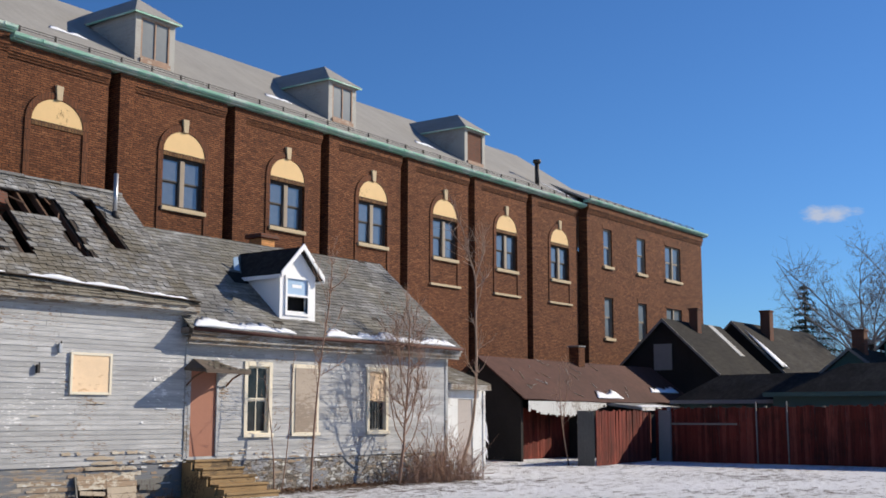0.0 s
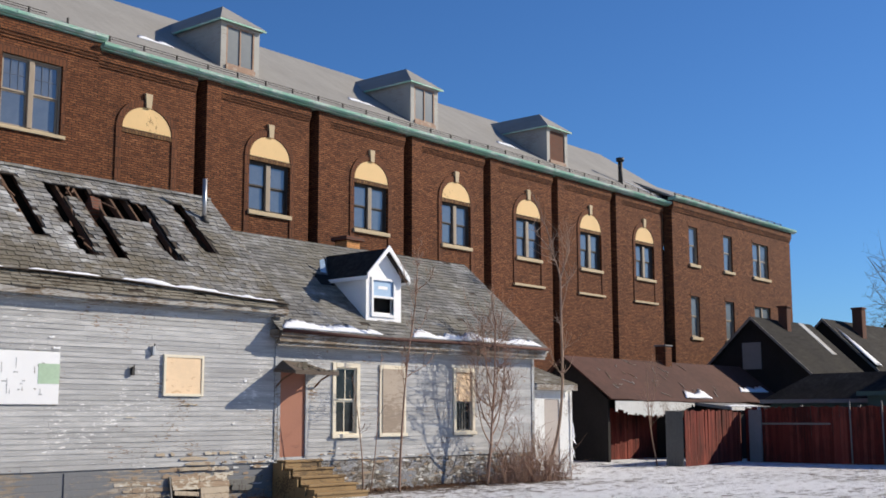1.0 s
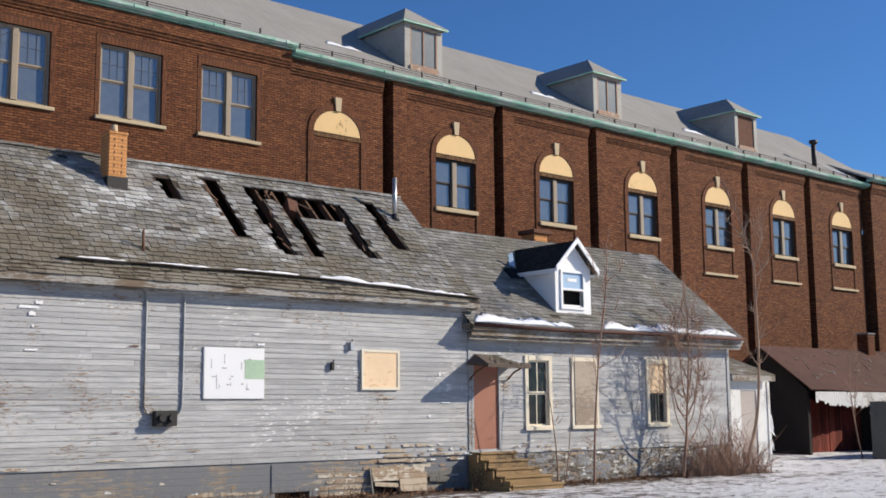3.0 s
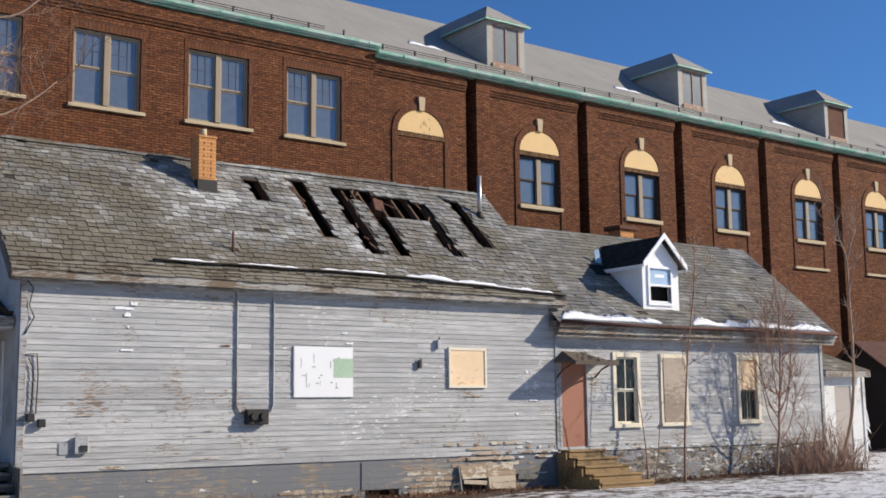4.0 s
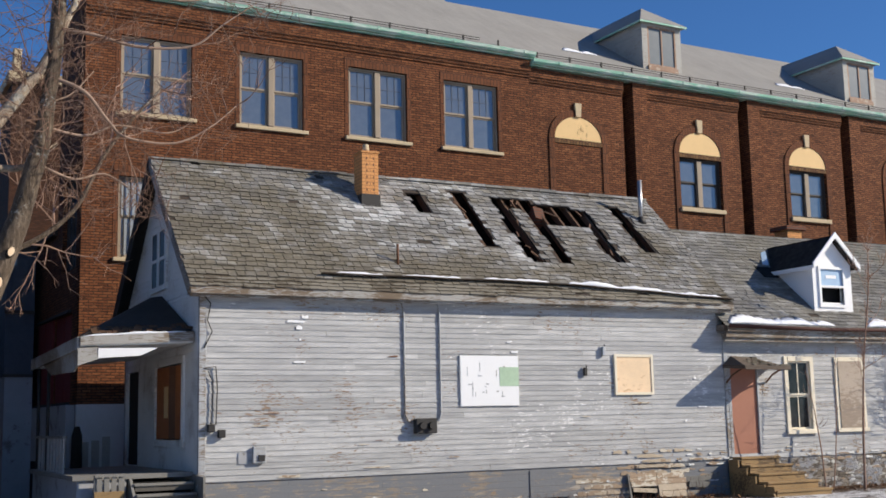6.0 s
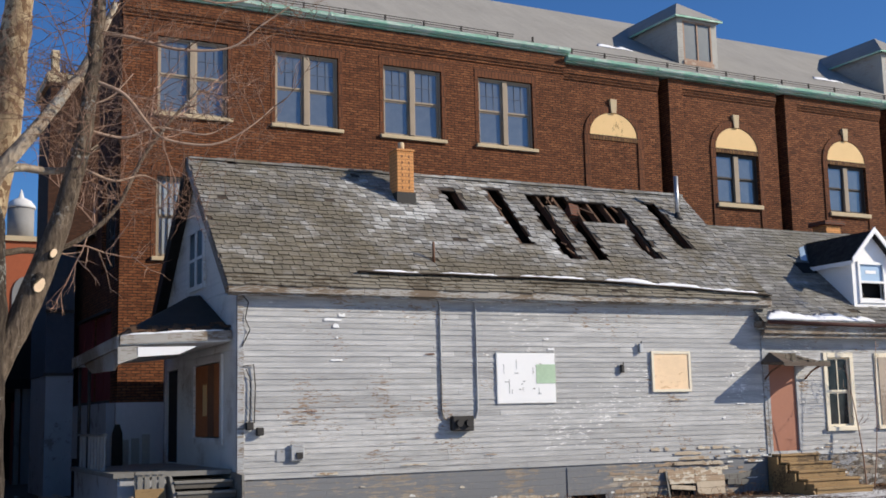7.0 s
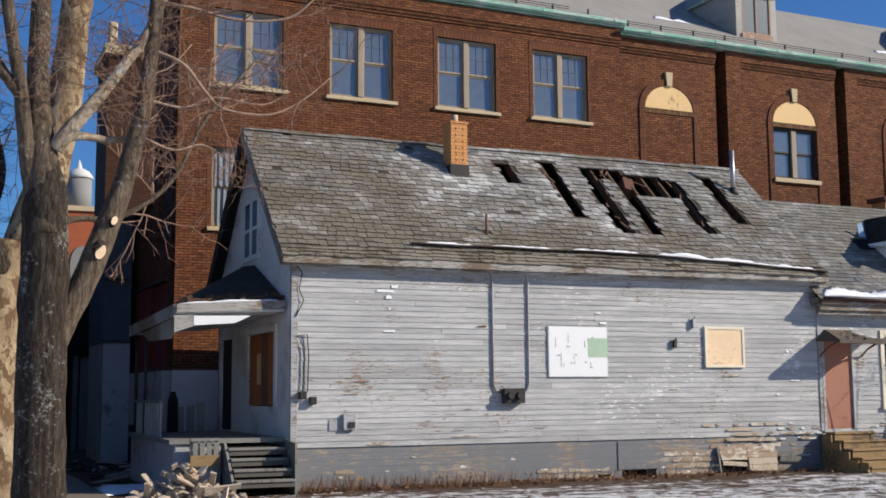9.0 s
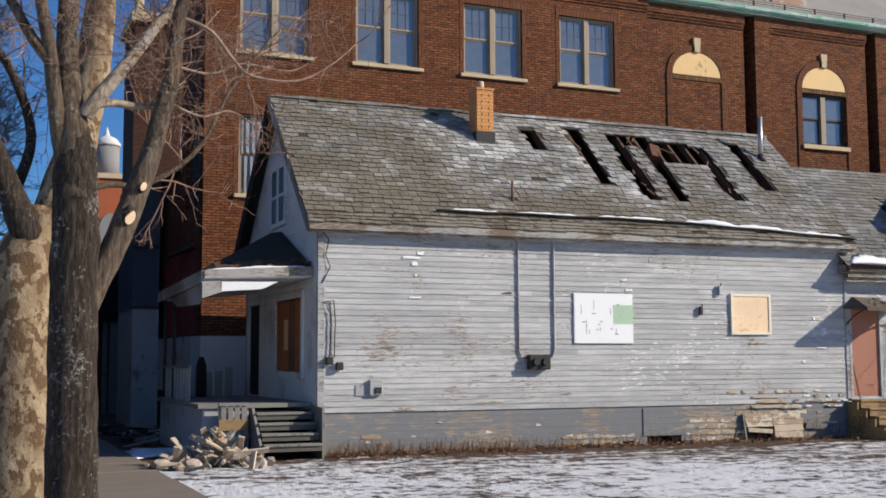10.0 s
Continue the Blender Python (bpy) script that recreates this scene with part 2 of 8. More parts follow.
def pale_roof_material():
    """Weathered pale grey sheet roofing: long seams, run marks down the slope, dirt."""
    n = Nodes("pale_grey_roof", 0.85, 0, 0.2)
    co = n.world_co()
    fine = n.noise(9, 5, 0.7, co)
    broad = n.noise(0.5, 4, 0.65, co)
    run = n.noise(1.0, 5, 0.7, n.scaled(3.2, 0.5, 0.5, co))
    spots = n.ramp(n.noise(1.0, 6, 0.75, n.scaled(1.3, 2.6, 2.6, co)), (0.63, 0.0), (0.70, 0.5))
    c = n.vary(n.vary(n.vary((0.29, 0.277, 0.255), 0.16, fine), 0.2, broad), 0.2, run)
    c = n.mix(spots, c, (0.16, 0.15, 0.14))
    return n.done(c, n.math("ADD", fine, run), 0.3, 0.01)


def fence_material():
    """Thin red paint on old boards: rotted and watery black streaks that also carry shade, each board faded to its own
    degree.
    """
    n = Nodes("red_fence_paint", 0.85, 0, 0.15)
    co = n.world_co()
    rnd = n.random()
    streak = n.noise(1.0, 6, 0.75, n.scaled(16, 16, 1.1, co))
    patch = n.noise(0.7, 4, 0.65, co)
    fine = n.noise(40, 4, 0.7, co)
    c = n.ramp(rnd, (0.0, (0.115, 0.021, 0.014)), (0.5, (0.175, 0.033, 0.022)), (1.0, (0.25, 0.060, 0.041)))
    # Streaks go blacker than rotted wood, putting shade into the unlit run.
    rot_shade = n.math("ADD", n.math("MULTIPLY", streak, 0.65), n.math("MULTIPLY", patch, 0.5))
    c = n.mix(n.ramp(rot_shade, (0.53, 0.0), (0.68, 0.75)), c, (0.030, 0.014, 0.011))
    pale = n.ramp(n.noise(1.0, 5, 0.7, n.scaled(22, 22, 1.6, co, (4, 9, 2))), (0.62, 0.0), (0.72, 0.6))
    c = n.mix(pale, c, (0.27, 0.13, 0.10))
    return n.done(n.vary(c, 0.25, fine), streak, 0.5, 0.006)


def ground_material():
    """Trodden, half-melted snow over dead grass and earth."""
    n = Nodes("snowy_lawn", 0.9, 0, 0.2)
    co = n.world_co()
    big = n.noise(0.25, 4, 0.6, co)
    mid = n.noise(1.0, 6, 0.72, n.scaled(1.4, 2.4, 1, co))
    fine = n.noise(11, 5, 0.7, co)
    sep = n.add("ShaderNodeSeparateXYZ", Vector=co)
    # bare along the house foot and by the pavement, deeper snow in the open lot
    open_lot = n.ramp(n.math("DIVIDE", sep.outputs[0], 40.0), (0.68, 1.0), (0.74, 0.0))
    near_wall = n.ramp(n.math("DIVIDE", n.math("SUBTRACT", sep.outputs[1], 15.8), 6.0), (0.0, 0.0), (0.50, 0.05), (0.69, 0.22), (0.75, 0.45))
    east = n.ramp(n.math("DIVIDE", sep.outputs[0], 40.0), (0.05, 0.05), (0.2, 0.07), (0.45, 0.075), (0.6, 0.045))
    f = n.math("ADD", n.math("MULTIPLY", mid, 0.40), n.math("MULTIPLY", fine, 0.24))
    f = n.math("ADD", f, n.math("MULTIPLY", n.noise(3.1, 4, 0.65, co), 0.28))
    f = n.math("ADD", f, n.math("MULTIPLY", big, 0.2))
    f = n.math("ADD", f, n.math("MULTIPLY", n.math("MULTIPLY", near_wall, open_lot), 0.55))
    f = n.math("ADD", f, n.math("MULTIPLY", east, 1.0))
    clump = n.noise(1.0, 6, 0.78, n.scaled(5.5, 3.2, 1, co))
    f = n.math("ADD", f, n.math("MULTIPLY", n.math("SUBTRACT", clump, 0.5), 0.34))
    snow = n.ramp(f, (0.64, 1.0), (0.68, 0.0))
    straw = n.ramp(n.noise(24, 5, 0.7, co), (0.3, (0.035, 0.022, 0.016)), (0.55, (0.10, 0.064, 0.044)), (0.8, (0.22, 0.145, 0.09)))
    white = n.vary(n.vary((0.74, 0.74, 0.76), 0.12, fine), 0.14, mid)
    h = n.math("ADD", n.math("MULTIPLY", snow, 0.8), n.math("MULTIPLY", n.noise(6, 5, 0.7, co), 1.4))
    return n.done(n.mix(snow, straw, white), h, 1.0, 0.06)


def bark_material(name, tones, scale=(9, 9, 1.6), patches=None, lichen=False):
    n = Nodes(name, 0.9, 0, 0.2)
    f = n.noise(1.0, 6, 0.7, n.scaled(*scale))
    broad = n.noise(2.2, 4, 0.6)
    c = n.ramp(f, (0.28, tones[0]), (0.5, tones[1]), (0.72, tones[2]))
    if patches:
        c = n.mix(n.ramp(n.noise(8.5, 5, 0.65, n.scaled(1, 1, 0.7)), (0.5, 0.0), (0.54, 1.0)), c, patches)
    if lichen:
        spot = n.math("ADD", n.math("MULTIPLY", n.noise(30, 4, 0.7), 0.6), n.math("MULTIPLY", n.noise(3, 3, 0.6), 0.5))
        c = n.mix(n.ramp(spot, (0.62, 0.0), (0.68, 0.7)), c, (0.34, 0.34, 0.31))
    c = n.vary(n.vary(c, 0.25, broad), 0.25, n.noise(60, 4, 0.7))
    return n.done(c, f, 1.0, 0.04)


SLATES = [(0.13, 0.126, 0.12), (0.215, 0.207, 0.195), (0.175, 0.167, 0.155), (0.29, 0.287, 0.28), (0.205, 0.185, 0.15), (0.245, 0.237, 0.222)]
M_CLAP = clapboard_material()
M_TRIM_GREY = worn_paint("weathered_grey_trim", (0.40, 0.41, 0.42), (0.22, 0.18, 0.14), 0.36)
M_FASCIA = worn_paint("peeling_eave_board", (0.36, 0.345, 0.32), (0.17, 0.125, 0.085), 0.33)
M_CREAM = worn_paint("cream_window_casing", (0.78, 0.70, 0.55), (0.45, 0.35, 0.24), 0.5)
M_WHITE = plain("white_vinyl", (0.86, 0.86, 0.86), 0.55, amount=0.03)
M_WHITE_OLD = worn_paint("old_white_paint", (0.72, 0.72, 0.70), (0.35, 0.31, 0.27), 0.40)
M_DOOR = plain("red_brown_door_board", (0.36, 0.16, 0.105), 0.75, amount=0.08, grain=12)
M_PLY = worn_paint("plywood_board", (0.84, 0.62, 0.40), (0.62, 0.40, 0.22), 0.44, (3, 3, 9), tint=0.14)
M_PLY_DULL = worn_paint("weathered_plywood", (0.42, 0.345, 0.275), (0.30, 0.235, 0.18), 0.36, (6, 6, 18), tint=0.14)
M_SLATE = shingle_material("slate_shingle", SLATES, lichen=0.8, pale_by=0.85, house_roof=True)
M_SLATE_I = shingle_material("slate_shingle_field", SLATES, island=True, lichen=0.8, pale_by=0.85, house_roof=True)
M_WING = shingle_material("dark_asphalt_shingle", [(0.115, 0.110, 0.104), (0.18, 0.174, 0.165), (0.14, 0.135, 0.128), (0.225, 0.22, 0.21)], island=True, lichen=0.45)
M_DECK = plain("rotten_roof_boards", (0.055, 0.042, 0.033), 0.95, grain=18, amount=0.35)
M_RAFTER = plain("old_rafter_timber", (0.115, 0.065, 0.04), 0.9, grain=16, amount=0.4)
M_BRICK = brick_material("dark_red_brick", (0.215, 0.067), 0.012,
                         [(0.040, 0.015, 0.008), (0.120, 0.041, 0.017), (0.172, 0.060, 0.024), (0.212, 0.078, 0.031), (0.36, 0.155, 0.070)], (0.042, 0.023, 0.015), 0.34, spots=True)
# Brick tones about halved, so the tower's shade sits in its colour.
M_TOWERBRICK = brick_material("shade_darkened_tower_brick", (0.22, 0.07), 0.012,
                              [(0.03, 0.014, 0.009), (0.075, 0.031, 0.017), (0.11, 0.048, 0.026)], (0.045, 0.03, 0.022), 0.3)
M_BRICK_ARCH = brick_material("dark_arch_brick", (0.11, 0.30), 0.010,
                              [(0.075, 0.031, 0.017), (0.165, 0.062, 0.029), (0.118, 0.045, 0.023)], (0.05, 0.03, 0.02), 0.3)
M_LIME = plain("limestone_trim", (0.53, 0.42, 0.27), 0.85, grain=20, amount=0.16)
M_BAND = brick_material("mottled_brick_band", (0.11, 0.30), 0.010, [(0.05, 0.024, 0.014), (0.21, 0.115, 0.05), (0.09, 0.042, 0.022), (0.30, 0.17, 0.075)], (0.05, 0.035, 0.026), 0.3)
M_LUNETTE = worn_paint("cream_lunette_panel", (0.74, 0.50, 0.23), (0.36, 0.22, 0.09), 0.45, (9, 9, 6), tint=0.06)
M_COPPER = worn_paint("verdigris_copper", (0.28, 0.53, 0.40), (0.54, 0.66, 0.57), 0.35, (2, 30, 30))
M_GREYROOF = pale_roof_material()
M_DORMER_GREY = worn_paint("grey_painted_boards", (0.36, 0.35, 0.32), (0.30, 0.28, 0.25), 0.38, (4, 4, 30))
# Raised blue-grey tint puts reflected sky haze into the base colour.
M_GLASS = glass_material("window_glass", (0.10, 0.115, 0.135), 0.02, 2.2)
M_CURTAIN = plain("veiled_pane_bar", (0.075, 0.09, 0.115), 0.5, grain=10, amount=0.2)
M_GLASS_DARK = glass_material("dark_window_glass", (0.012, 0.013, 0.014), 0.08, 1.4)
M_FRAME_TAN = plain("tan_window_frame", (0.33, 0.265, 0.195), 0.7, grain=25)
M_FRAME_DARK = plain("dark_window_frame", (0.055, 0.045, 0.038), 0.7, grain=25)
M_GLASS_DIM = glass_material("dusty_attic_glass", (0.012, 0.013, 0.014), 0.3, 1.2)
M_DORMERFRAME = worn_paint("faded_brown_dormer_paint", (0.30, 0.185, 0.125), (0.40, 0.32, 0.25), 0.40, (8, 8, 8), tint=0.2)
M_DUSTPANE = glass_material("dusty_grey_glass", (0.135, 0.15, 0.155), 0.25, 1.5)
M_PALEPANE = glass_material("pane_before_a_pale_blind", (0.34, 0.37, 0.40), 0.1, 1.6)
M_BLIND = plain("pale_window_blind", (0.34, 0.36, 0.38), 0.8, grain=8, amount=0.1)
# Near-black colour that stands in for unlit rooms, openings and gaps.
M_DARK = plain("shade_black", (0.012, 0.011, 0.010), 0.95)
M_IRON = plain("dark_iron", (0.045, 0.042, 0.04), 0.6, 0.4)
M_STEEL = plain("galvanised_pipe", (0.45, 0.45, 0.45), 0.4, 0.8)
M_RUST = plain("rusty_metal", (0.17, 0.085, 0.05), 0.85, grain=14, amount=0.35)
M_YBRICK = brick_material("buff_chimney_brick", (0.2, 0.075), 0.012,
                          [(0.60, 0.27, 0.095), (0.68, 0.33, 0.125), (0.63, 0.29, 0.105), (0.70, 0.36, 0.15)], (0.46, 0.22, 0.09), 0.16)
M_RBRICK = brick_material("red_chimney_brick", (0.2, 0.075), 0.012,
                          [(0.11, 0.042, 0.026), (0.17, 0.068, 0.042), (0.135, 0.052, 0.032)], (0.10, 0.08, 0.065), 0.25)
M_FOUND = brick_material("painted_stone_base", (0.75, 0.125), 0.007,
                         [(0.20, 0.16, 0.125), (0.36, 0.31, 0.25), (0.28, 0.23, 0.18), (0.50, 0.46, 0.40)], (0.24, 0.2, 0.16), 0.25,
                         coat=(0.205, 0.21, 0.22), shown=0.565)
M_FOUND_BARE = rubble_material()
M_STONE = plain("bare_tan_stone", (0.36, 0.27, 0.19), 0.9, grain=14, amount=0.28)
M_SNOW = plain("old_snow", (0.82, 0.83, 0.86), 0.8, grain=14, amount=0.05)
M_GROUND = ground_material()
M_PAVE = plain("concrete_pavement", (0.20, 0.165, 0.13), 0.9, grain=18, amount=0.16)
M_REDFENCE = fence_material()
M_GREYWOOD = worn_paint("bare_grey_wood", (0.22, 0.21, 0.19), (0.13, 0.115, 0.10), 0.4, (20, 20, 3), tint=0.15)
M_BROWNROOF = plain("brown_roll_roofing", (0.082, 0.036, 0.027), 0.9, grain=4, amount=0.5)
M_BLACKROOF = shingle_material("charcoal_shingle_roof", [(0.016, 0.015, 0.0145), (0.034, 0.031, 0.029), (0.024, 0.022, 0.021)], lichen=0.05, pale_by=0.03, spec=0.06)
M_GREEN = worn_paint("dark_green_siding", (0.075, 0.135, 0.115), (0.12, 0.12, 0.1), 0.5)
# Near-black boards: the shade of unlit walls and undersides put into colour.
M_DARKWALL = plain("shade_dark_boards", (0.024, 0.021, 0.019), 0.95, grain=12, amount=0.4)
M_GUTTER = plain("dark_red_brown_gutter", (0.085, 0.035, 0.026), 0.8, grain=12, amount=0.35)
M_AWNING = plain("weathered_awning_roofing", (0.13, 0.10, 0.078), 0.9, grain=16, amount=0.4)
M_STEP = worn_paint("yellowed_timber", (0.30, 0.195, 0.09), (0.13, 0.085, 0.045), 0.38, (4, 22, 22), tint=0.25)
M_BARK = bark_material("grey_brown_bark", [(0.011, 0.008, 0.006), (0.043, 0.032, 0.024), (0.115, 0.09, 0.068)], (34, 34, 8), lichen=True)
M_LIMB = bark_material("smooth_grey_limb_bark", [(0.035, 0.025, 0.018), (0.115, 0.085, 0.060), (0.24, 0.185, 0.135)], (26, 26, 7), lichen=True)
M_PALELIMB = bark_material("pale_smooth_limb_bark", [(0.19, 0.14, 0.10), (0.34, 0.27, 0.20), (0.48, 0.41, 0.31)], (16, 16, 7), lichen=True)
M_SYCAMORE = bark_material("mottled_plane_bark", [(0.13, 0.085, 0.05), (0.26, 0.19, 0.115), (0.47, 0.385, 0.25)], (4, 4, 2.6), (0.125, 0.075, 0.042))
M_TWIG = plain("pale_twig_bark", (0.34, 0.235, 0.17), 0.85, grain=20, amount=0.3)
M_FINETWIG = plain("fine_red_brown_twigs", (0.20, 0.118, 0.080), 0.85, grain=9, amount=0.35)
M_REDTWIG = plain("reddish_sapling_bark", (0.33, 0.205, 0.145), 0.85, grain=20, amount=0.2)
M_FARTWIG = plain("grey_twigs", (0.20, 0.18, 0.17), 0.9)
M_SPRUCE = plain("spruce_needles", (0.028, 0.045, 0.024), 0.8, amount=0.3)
M_BLUE = plain("pale_blue_tarp", (0.35, 0.5, 0.68), 0.6, amount=0.1)
M_ORANGE = plain("faded_orange_board", (0.36, 0.125, 0.045), 0.75, grain=6, amount=0.3)
M_RENDER = plain("pale_grey_render", (0.60, 0.595, 0.59), 0.9, grain=8, amount=0.12)
M_PALEWOOD = plain("pale_bare_wood", (0.36, 0.33, 0.30), 0.85, grain=14, amount=0.25)
M_PALEDOOR = plain("pale_greyish_door_board", (0.44, 0.39, 0.355), 0.8, grain=10, amount=0.12)
M_GATE = plain("bare_dark_grey_boards", (0.115, 0.105, 0.092), 0.9, grain=12, amount=0.25)
M_PEELED = worn_paint("peeling_pale_stone", (0.58, 0.52, 0.42), (0.33, 0.235, 0.155), 0.33, (7, 7, 12), tint=0.15)
M_TANBOARD = worn_paint("bare_tan_boards", (0.47, 0.385, 0.285), (0.27, 0.20, 0.14), 0.47, (3, 9, 14), tint=0.2)
M_OBRICK = plain("orange_church_brick", (0.36, 0.10, 0.045), 0.9, grain=3, amount=0.2)
M_PURPLE = plain("dark_red_panel", (0.17, 0.03, 0.028), 0.8, amount=0.2)
M_PEELRENDER = worn_paint("peeling_pale_render", (0.38, 0.385, 0.40), (0.22, 0.2, 0.185), 0.40, (3, 3, 3), tint=0.14)
M_SLATEBLUE = plain("blue_grey_boards", (0.075, 0.085, 0.105), 0.8, grain=9, amount=0.25)
M_EAVE = worn_paint("weathered_eave_courses", (0.235, 0.212, 0.168), (0.12, 0.098, 0.07), 0.36, (5, 14, 14), tint=0.2)
# Darker copy of the grey render, with shade put into its tone.
M_GREYBLOCK = plain("shade_dulled_grey_render", (0.24, 0.235, 0.23), 0.9, grain=8, amount=0.15)

# ---- mesh helpers ----
def mesh_of(bm, name):
    me = bpy.data.meshes.new(name)
    bm.normal_update()
    bm.to_mesh(me)
    bm.free()
    return me


def part(name, bm, material, parent=None, label="", data=None):
    """Links a bmesh (or a ready mesh) as one mesh object, under a thing or a part."""
    me = data or mesh_of(bm, name)
    if not me.materials:
        me.materials.append(material)
    ob = new(name, me)
    if parent:
        ob.parent = parent
    if label:
        tagged(ob, label)
    return ob


def thing(name, at=(0, 0, 0), turn=0.0, label="", category="", group="", kind=""):
    ob = new(name)
    ob.matrix_world = pose(*at, 0, 0, turn)
    ob.matrix_basis = pose(*at, 0, 0, turn)
    return tagged(ob, label, category, group, kind)


def solid(name, bm, material, label, category, kind="", group=""):
    """A top-level thing of a single mesh."""
    return tagged(part(name, bm, material), label, category, group, kind)


def box(bm, x0, x1, y0, y1, z0, z1, at=None):
    vs = [bm.verts.new((x, y, z)) for z in (z0, z1) for y in (y0, y1) for x in (x0, x1)]
    if at is not None:
        for v in vs:
            v.co = at @ v.co
    for f in ((0, 2, 3, 1), (4, 5, 7, 6), (0, 1, 5, 4), (2, 6, 7, 3), (0, 4, 6, 2), (1, 3, 7, 5)):
        bm.faces.new([vs[i] for i in f])
    return vs


def one_box(*a, at=None, bevel=0.0):
    bm = bmesh.new()
    box(bm, *a, at=at)
    if bevel:
        bmesh.ops.bevel(bm, geom=bm.edges[:], offset=bevel, segments=1, affect="EDGES")
    return bm


def prism(bm, outline, depth, frame_m=None):
    """An outline of (x, z) in the plane y = 0, pulled to y = depth."""
    m = frame_m or Matrix()
    a = [bm.verts.new(m @ Vector((x, 0, z))) for x, z in outline]
    b = [bm.verts.new(m @ Vector((x, depth, z))) for x, z in outline]
    n = len(a)
    bm.faces.new(a)
    bm.faces.new(b[::-1])
    for i in range(n):
        bm.faces.new((a[i], b[i], b[(i + 1) % n], a[(i + 1) % n]))


def quad_slab(bm, corners, thick):
    """A slab below a flat face of corners given anticlockwise from outside."""
    c = [Vector(p) for p in corners]
    n = (c[1] - c[0]).cross(c[2] - c[0]).normalized()
    a = [bm.verts.new(p) for p in c]
    b = [bm.verts.new(p - n * thick) for p in c]
    bm.faces.new(a)
    bm.faces.new(b[::-1])
    k = len(c)
    for i in range(k):
        bm.faces.new((a[i], b[i], b[(i + 1) % k], a[(i + 1) % k]))


def panel(bm, m, u0, u1, w0, w1, thick, holes=()):
    """A wall in the frame m: u along its x, w along its z, the outside towards -y. Holes (u0, u1, w0, w1) go through it."""
    us = sorted({u0, u1, *[min(max(v, u0), u1) for h in holes for v in h[:2]]})
    ws = sorted({w0, w1, *[min(max(v, w0), w1) for h in holes for v in h[2:]]})

    def full(i, j):
        if not (0 <= i < len(us) - 1 and 0 <= j < len(ws) - 1):
            return False
        a, b = (us[i] + us[i + 1]) / 2, (ws[j] + ws[j + 1]) / 2
        return not any(h[0] < a < h[1] and h[2] < b < h[3] for h in holes)

    cache = {}

    def vert(i, j, back):
        key = (i, j, back)
        if key not in cache:
            cache[key] = bm.verts.new(m @ Vector((us[i], thick if back else 0, ws[j])))
        return cache[key]

    for i in range(len(us) - 1):
        for j in range(len(ws) - 1):
            if not full(i, j):
                continue
            bm.faces.new((vert(i, j, 0), vert(i + 1, j, 0), vert(i + 1, j + 1, 0), vert(i, j + 1, 0)))
            bm.faces.new((vert(i, j, 1), vert(i, j + 1, 1), vert(i + 1, j + 1, 1), vert(i + 1, j, 1)))
            for di, dj, a, b in ((-1, 0, (i, j + 1), (i, j)), (1, 0, (i + 1, j), (i + 1, j + 1)), (0, -1, (i, j), (i + 1, j)), (0, 1, (i + 1, j + 1), (i, j + 1))):
                if not full(i + di, j + dj):
                    bm.faces.new((vert(*a, 0), vert(*a, 1), vert(*b, 1), vert(*b, 0)))


def tube(bm, path, radii, sides=8, cap=True):
    """A round, tapered tube along a path of points."""
    rings = []
    pts = [Vector(p) for p in path]
    up = Vector((0.31, 0.52, 0.79))
    for i, p in enumerate(pts):
        d = (pts[min(i + 1, len(pts) - 1)] - pts[max(i - 1, 0)]).normalized()
        a = d.cross(up)
        if a.length < 1e-3:
            a = d.cross(Vector((1, 0, 0)))
        a.normalize()
        b = d.cross(a)
        r = radii[i] if hasattr(radii, "__len__") else radii
        rings.append([bm.verts.new(p + (a * cos(t) + b * sin(t)) * r) for t in (2 * pi * k / sides for k in range(sides))])
    for r0, r1 in zip(rings, rings[1:]):
        for k in range(sides):
            bm.faces.new((r0[k], r0[(k + 1) % sides], r1[(k + 1) % sides], r1[k])).smooth = sides > 5
    if cap and sides > 2:
        bm.faces.new(rings[0][::-1])
        bm.faces.new(rings[-1])


def ragged_strip(bm, x0, x1, f, width, height, step=0.12, seed=0):
    """An uneven ridge of snow lying along the points f(x), up the slope by width."""
    rnd = random.Random(seed)
    cols = []
    x = x0
    while x < x1 + step:
        xx = min(x, x1)
        fade = min(1, (xx - x0) / 0.25 + 0.1, (x1 - xx) / 0.25 + 0.1)
        k = fade * (0.65 + 0.5 * noise.noise((xx * 1.7, seed * 3.1, 0)) + rnd.uniform(-0.12, 0.12))
        low, along, up_n = f(xx)
        w = max(0.03, width * max(k, 0.15))
        h = height * max(k, 0.2)
        cols.append([bm.verts.new(low), bm.verts.new(low + along * w * 0.15 + up_n * h * 0.85), bm.verts.new(low + along * w * 0.55 + up_n * h), bm.verts.new(low + along * w)])
        x += step
    for a, b in zip(cols, cols[1:]):
        for k in range(3):
            bm.faces.new((a[k], b[k], b[k + 1], a[k + 1])).smooth = True
        bm.faces.new((a[3], b[3], b[0], a[0]))
    bm.faces.new(cols[0])
    bm.faces.new(cols[-1][::-1])


def pieces(name, boxes, material, parent, bevel=0.0):
    """Each box (x0, x1, y0, y1, z0, z1) as a part of its own."""
    for b in boxes:
        part(name, one_box(*b, bevel=bevel), material, parent)



def facing_left(x, y=0.0):
    """A panel frame whose outside looks towards -x; u runs along -y from y."""
    return Matrix(((0, 1, 0, x), (-1, 0, 0, y), (0, 0, 1, 0), (0, 0, 0, 1)))


